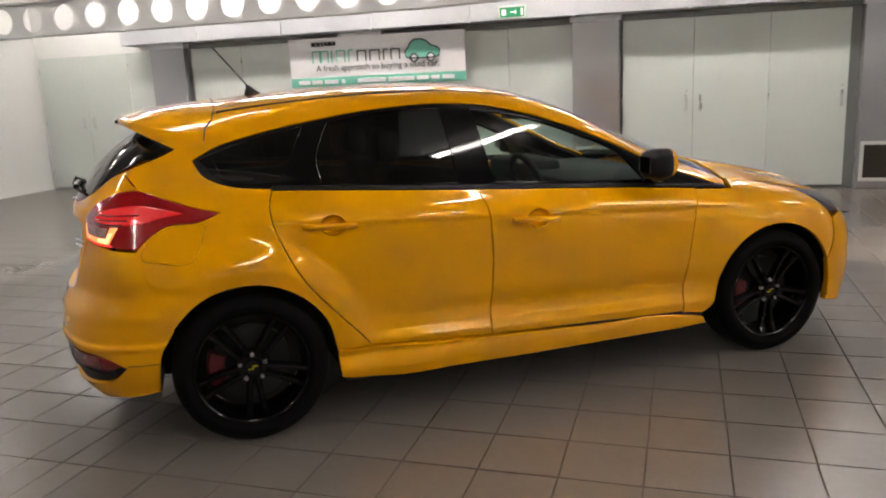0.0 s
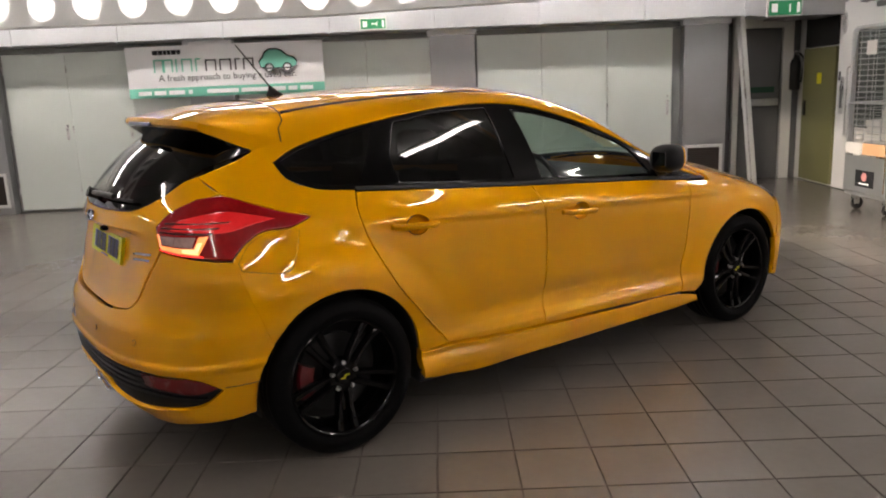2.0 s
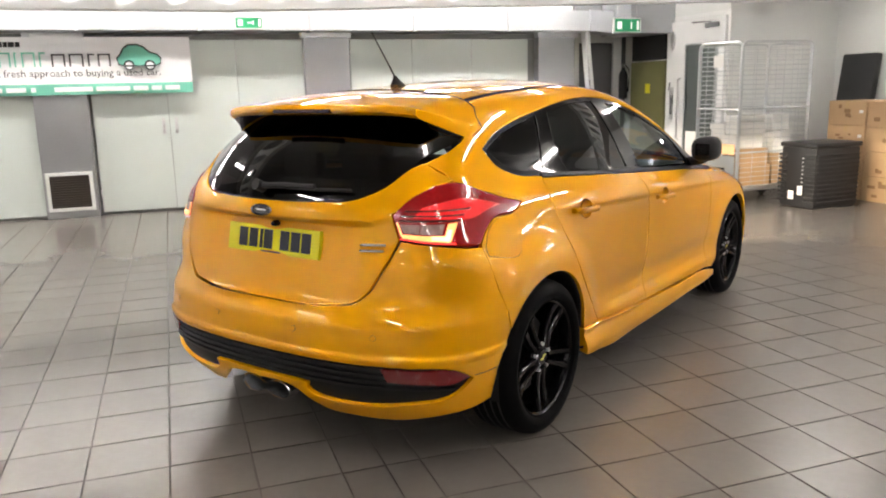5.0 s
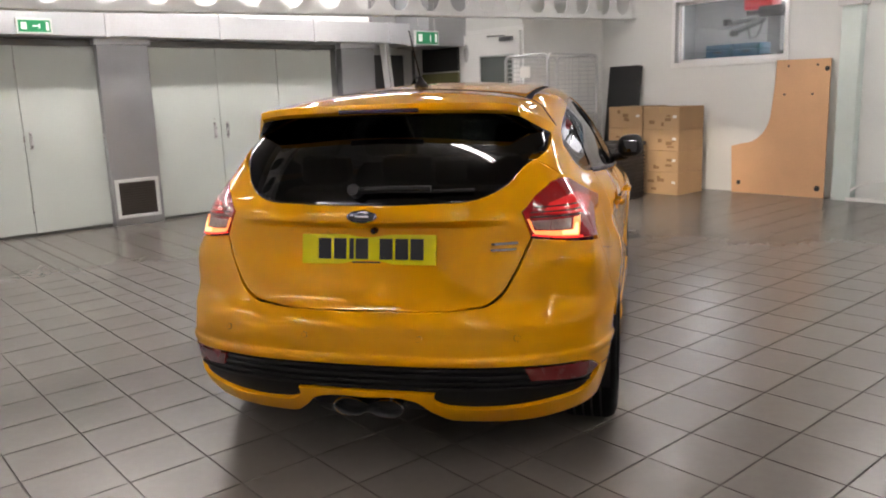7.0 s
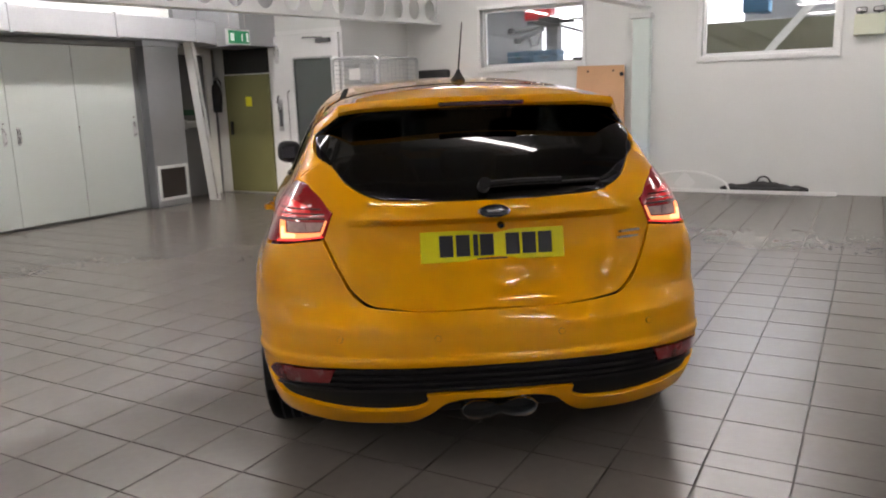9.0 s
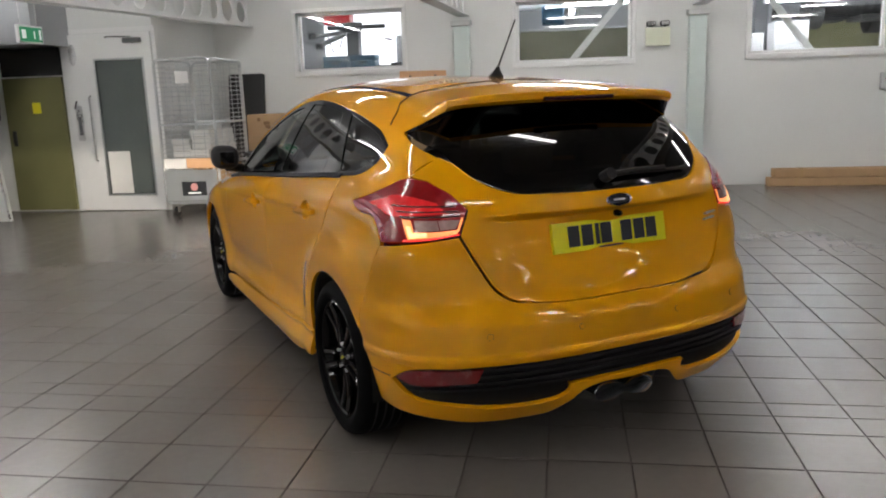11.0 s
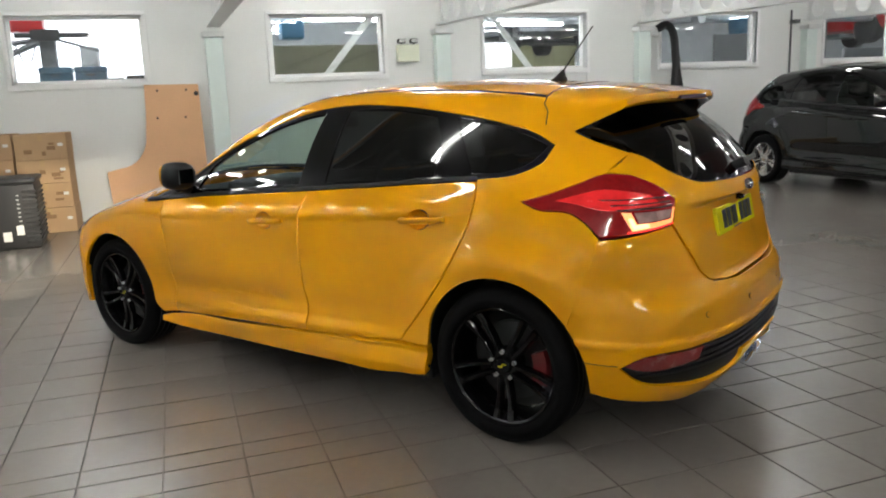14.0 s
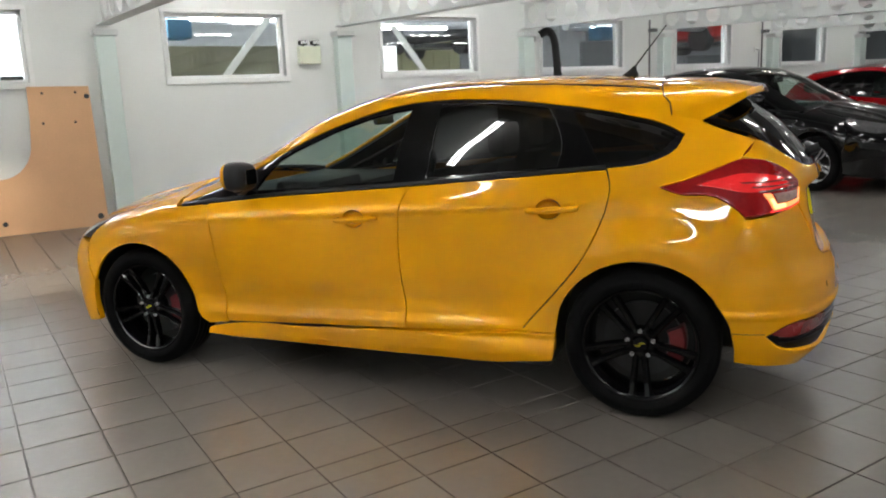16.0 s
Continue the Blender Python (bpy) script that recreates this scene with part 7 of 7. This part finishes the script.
def lift(y, col):
    """Two-post lift carrying a dark underbody."""
    l = thing("car_lift", "two-post workshop lift carrying a raised car body", "car lift", "workshop lifts")
    for s in (-1.35, 1.35):
        part("post", box(B(), XW + 2.6, XW + 2.85, y + s - 0.1, y + s + 0.1, 0.1, 3.3, 0.01), M["dark_grey"], l)
        part("arm", box(B(), XW + 2.4, XW + 3.1, y + s * 0.45 - 0.5, y + s * 0.45 + 0.5, 2.30, 2.38), M["dark_grey"], l)
    bm = box(B(), XW + 1.6, XW + 4.2, y - 0.8, y + 0.8, 2.42, 2.80, 0.12)
    part("raised_body", bm, M[col], l, smooth=True)
    for wx in (XW + 2.0, XW + 3.8):
        for s in (-0.75, 0.75):
            part("raised_wheel", rod(B(), (wx, y + s - 0.1, 2.45), (wx, y + s + 0.1, 2.45), 0.3, 24), M["rubber"], l, smooth=True)
    return l


def lift_post(x, y, head, mat):
    """Single lift post with its carriage and a swing arm."""
    l = thing("lift_post", "grey workshop lift post with a coloured carriage and dark arm", "car lift", "workshop lifts")
    part("post", box(B(), x, x + 0.22, y - 0.11, y + 0.11, 0.1, head, 0.01), M["dark_grey"], l)
    part("carriage", box(B(), x - 0.05, x + 0.26, y + 0.02, y + 0.50, head, head + 0.26, 0.02), M[mat], l, smooth=True)
    bm = box(B(), x - 0.12, x - 0.05, y - 0.62, y + 0.42, head - 0.09, head - 0.02, 0.01)
    box(bm, x - 0.14, x - 0.03, y - 0.2, y + 0.2, head - 0.14, head + 0.03, 0.01)
    part("arm", bm, M["black"], l)
    part("strut", rod(B(), (x - 0.08, y - 0.1, head - 0.1), (x - 0.08, y - 0.74, head - 0.30), 0.02), M["dark_grey"], l)
    part("swing_arm", rod(B(), (x - 0.08, y + 0.1, head - 0.12), (x - 0.30, y + 0.66, head - 0.22), 0.035), M["dark_grey"], l)
    part("swing_arm", rod(B(), (x - 0.10, y + 0.1, head - 0.16), (x - 0.34, y + 0.50, head - 0.36), 0.045), M["dark_grey"], l)
    part("pad", rod(B(), (x - 0.30, y + 0.64, head - 0.24), (x - 0.30, y + 0.64, head - 0.14), 0.07, 16), M["black"], l, smooth=True)
    part("pad", rod(B(), (x - 0.34, y + 0.50, head - 0.42), (x - 0.34, y + 0.50, head - 0.33), 0.07, 16), M["black"], l, smooth=True)
    part("hydraulic_hose", pipe(B(), [(x - 0.06, y + 0.12, head - 0.1), (x - 0.10, y + 0.22, head - 0.42), (x - 0.10, y + 0.34, head - 0.46), (x - 0.10, y + 0.44, head - 0.12)], 0.012, 6), M["black"], l, smooth=True)
    return l


def locker(x, y0, y1, top, mat, label):
    k = thing("steel_locker", label, "locker", "workshop lockers")
    part("carcass", box(B(), x, x + 0.5, y0, y1, 0.1, top, 0.01), M[mat], k)
    n = max(1, round((y1 - y0) / 0.45))
    for i in range(n):
        a, b = y0 + (y1 - y0) * i / n, y0 + (y1 - y0) * (i + 1) / n
        part("locker_door", box(B(), x - 0.016, x, a + 0.01, b - 0.01, 0.2, top - 0.05, 0.004), M[mat], k)
    return k


lift_post(XW + 2.6, 7.05, 2.62, "red")
lift(-1.2, "dark_grey")
lift_post(XW + 2.5, -5.8, 2.9, "red")
lift(-9.4, "red")
locker(XF - 1.2, 6.55, 6.85, 2.6, "shop_wall", "narrow grey steel locker in the workshop")
locker(XF - 0.6, 1.2, 3.9, 2.5, "dark_grey", "row of grey steel lockers at the workshop wall")
locker(XF - 0.6, -4.6, -1.0, 2.9, "olive", "row of olive steel lockers at the workshop wall")
for x, y0, y1, z in ((XW + 2.2, 2.2, 6.0, 3.1), (XW + 3.4, -3.4, 1.2, 3.0), (XW + 2.0, -8.5, -4.2, 3.1)):
    tr = thing("cable_tray", "dark grey cable tray hanging in the workshop", "cable tray", "workshop cable trays")
    part("tray", box(B(), x, x + 0.18, y0, y1, z, z + 0.06), M["black"], tr)
    for y in (y0 + 0.3, (y0 + y1) / 2, y1 - 0.3):
        part("hanger", rod(B(), (x + 0.09, y, z + 0.06), (x + 0.09, y, 4.6), 0.008), M["black"], tr)
for k, (y, w, h) in enumerate(((5.75, 0.24, 0.13), (6.0, 0.2, 0.10))):
    t = thing("parts_tray", "dark low plastic tray on the ledge behind the window", "tray", "parts trays")
    part("body", box(B(), XW + 0.34, XW + 0.62, y - w / 2, y + w / 2, 1.722, 1.722 + h, 0.012), M["black"], t, smooth=True)

# silver ducts and heaters under the workshop roof, white blocks added for the bright patches behind the third window
for x, y0, y1, z, r in ((XW + 1.7, 0.6, 4.9, 2.72, 0.10), (XW + 2.5, -3.6, 4.4, 2.98, 0.16), (XW + 1.5, -3.8, 0.2, 2.62, 0.07), (XW + 1.9, -11.0, -4.4, 2.70, 0.12)):
    dt = thing("round_duct", "bright galvanised round duct hanging in the workshop", "duct", "workshop ducts")
    part("tube", rod(B(), (x, y0, z), (x, y1, z), r, 20), M["duct"], dt, smooth=True)
    y = y0 + 0.4
    while y < y1:
        part("clamp", rod(B(), (x, y - 0.02, z), (x, y + 0.02, z), r + 0.012, 20), M["steel"], dt, smooth=True)
        part("hanger", rod(B(), (x, y, z + r), (x, y, 4.6), 0.006), M["steel"], dt)
        y += 1.1
for x, y in ((XW + 1.35, 3.5), (XW + 1.6, -5.1)):
    ht = thing("hanging_heater", "dark blue box heater hanging from the workshop roof", "heater", "workshop heaters")
    part("case", box(B(), x - 0.2, x + 0.2, y - 0.17, y + 0.17, 2.36, 2.62, 0.02), M["blue_box"], ht, smooth=True)
    for q in (-0.12, 0.12):
        part("hanger", rod(B(), (x, y + q, 2.62), (x, y + q, 4.6), 0.006), M["steel"], ht)
for y0, y1, top in ((-0.35, 0.15, 2.28), (0.30, 0.78, 2.12), (-3.2, -2.6, 2.3)):
    cb = thing("white_stand_in", "white block in place of bright white patches in the workshop", "cabinet", "workshop cabinets")
    part("carcass", box(B(), XW + 1.75, XW + 2.2, y0, y1, 0.1, top, 0.012), M["frame_white"], cb)
    part("front_panel", box(B(), XW + 1.735, XW + 1.748, y0 + 0.015, y1 - 0.015, 0.2, top - 0.04, 0.004), M["frame_white"], cb)

# ---- parked cars further down the hall ----
def parked_car(name_label, paint, at, yaw, scale):
    before = set(scene.objects)
    c = thing("car", name_label, "car", "parked cars", m=pose(*at, 0, 0, 0, yaw))
    body_panels(c, paint, sport=False)
    cabin(c)
    for ob in [o for o in scene.objects if o not in before and o.parent is c]:
        ob.matrix_basis = Matrix.Diagonal((*scale, 1)) @ ob.matrix_basis
    for wx in (0.0, 2.648):
        for s in (1, -1):
            wheel_thing(c, wx * scale[0], s * 0.775 * scale[1], M["alloy"], twin=True, spokes=5, caliper=False, radius=0.345, rim_r=0.232)
    for s in (1, -1):
        m = new("door_mirror")
        m.parent = c
        bm = box(B(), 1.88, 2.0, 0.90, 1.06, 1.08, 1.22, 0.03)
        rod(bm, (1.97, 0.82, 1.04), (1.95, 0.93, 1.12), 0.03)
        m.matrix_basis = Matrix.Diagonal((scale[0], s * scale[1], 1.0, 1))
        part("housing", bm, paint, m, smooth=True)
        for x, z in ((0.40, 0.97), (1.36, 0.93)):
            p = S(x, z / scale[2])
            h = new("door_handle", mesh_of("door_handle", box(B(), x * scale[0] - 0.1, x * scale[0] + 0.1, s * (p[1] * scale[1]) - 0.015, s * (p[1] * scale[1]) + 0.03, z - 0.012, z + 0.012, 0.006), paint, True))
            h.parent = c
    return c


M["alloy"] = material("silver_alloy", (0.55, 0.56, 0.57, 1), rough=0.25, metal=0.9, spread=0.04)
M["black_paint"] = car_paint("black_paint", (0.004, 0.004, 0.0045, 1))
M["red_paint"] = car_paint("red_paint", srgb(150, 14, 22))
FINENESS["step"] = 0.05
parked_car("black compact sports utility car with silver wheels parked along the hall", M["black_paint"], (3.48, -3.40), 180, (1.045, 1.0, 1.10))
parked_car("red hatchback parked beyond the black car", M["red_paint"], (3.15, -6.95), 180, (1.0, 1.0, 1.08))

# ---- floor tiles ----
def tile_shape(x0, x1, y0, y1):
    """A tile with chamfered rim: corners of the foot, the shoulder and the face."""
    j, c, z1 = 0.0028, 0.0012, 0.0
    out = []
    for inset, z in ((j, -0.010), (j, z1 - 0.0018), (j + c, z1)):
        out += [(x0 + inset, y0 + inset, z), (x1 - inset, y0 + inset, z), (x1 - inset, y1 - inset, z), (x0 + inset, y1 - inset, z)]
    faces = [(8, 9, 10, 11)]
    for b in (0, 4):
        faces += [(b + k, b + (k + 1) % 4, b + 4 + (k + 1) % 4, b + 4 + k) for k in range(4)]
    return out, faces


def dull_edges(me):
    """Glazed face, dull chamfer and sides: every ninth polygon is a face."""
    me.materials.append(M["tile"])
    me.materials.append(M["tile_edge"])
    me.polygons.foreach_set("material_index", [0 if k % 9 == 0 else 1 for k in range(len(me.polygons))])


def lay_tiles():
    """Square tiles; a movement joint at JOINT cuts one row in two. The patch round the car is of single tiles, the rest is one mesh."""
    floor = bpy.data.objects["floor"]
    joint = -2.468
    xl = [-2.018 + PITCH * k for k in range(-26, 26)]
    xl = sorted([x for x in xl if XL < x < XW] + [XL, XW, joint])
    yl = [2.115 + PITCH * k for k in range(-69, 33)]
    yl = [y for y in yl if YS < y < YREC]
    yl = [YS] + yl + [YREC]
    verts, faces, shared, count = [], [], {}, 0
    near = []
    for i in range(len(xl) - 1):
        for k in range(len(yl) - 1):
            x0, x1, y0, y1 = xl[i], xl[i + 1], yl[k], yl[k + 1]
            cx, cy = (x0 + x1) / 2, (y0 + y1) / 2
            if x1 - x0 < 0.03 or y1 - y0 < 0.03:
                continue
            square = abs(x1 - x0 - PITCH) < 1e-3 and abs(y1 - y0 - PITCH) < 1e-3
            if square and (-4.7 < cx < -0.9 and 4.9 < cy < 6.9 or -1.5 < cx < 1.2 and 1.5 < cy < 3.1 or -4.9 < cx < -2.6 and 1.2 < cy < 4.9) and len(near) < 298:
                near.append((cx, cy))
                continue
            v, f = tile_shape(x0, x1, y0, y1)
            base = len(verts)
            verts += v
            faces += [tuple(base + a for a in q) for q in f]
    me = bpy.data.meshes.new("floor_tiles")
    me.from_pydata(verts, [], faces)
    dull_edges(me)
    ob = new("floor_tiles", me)
    ob.parent = floor
    tagged(ob, kind="stuff")
    v, f = tile_shape(-PITCH / 2, PITCH / 2, -PITCH / 2, PITCH / 2)
    one = bpy.data.meshes.new("tile")
    one.from_pydata(v, [], f)
    dull_edges(one)
    for cx, cy in near:
        t = new("tile", one)
        t.location = (cx, cy, random.uniform(-0.0004, 0.0004))
        t.rotation_euler = (random.gauss(0, 0.0012), random.gauss(0, 0.0012), 0)
        t.parent = floor


lay_tiles()
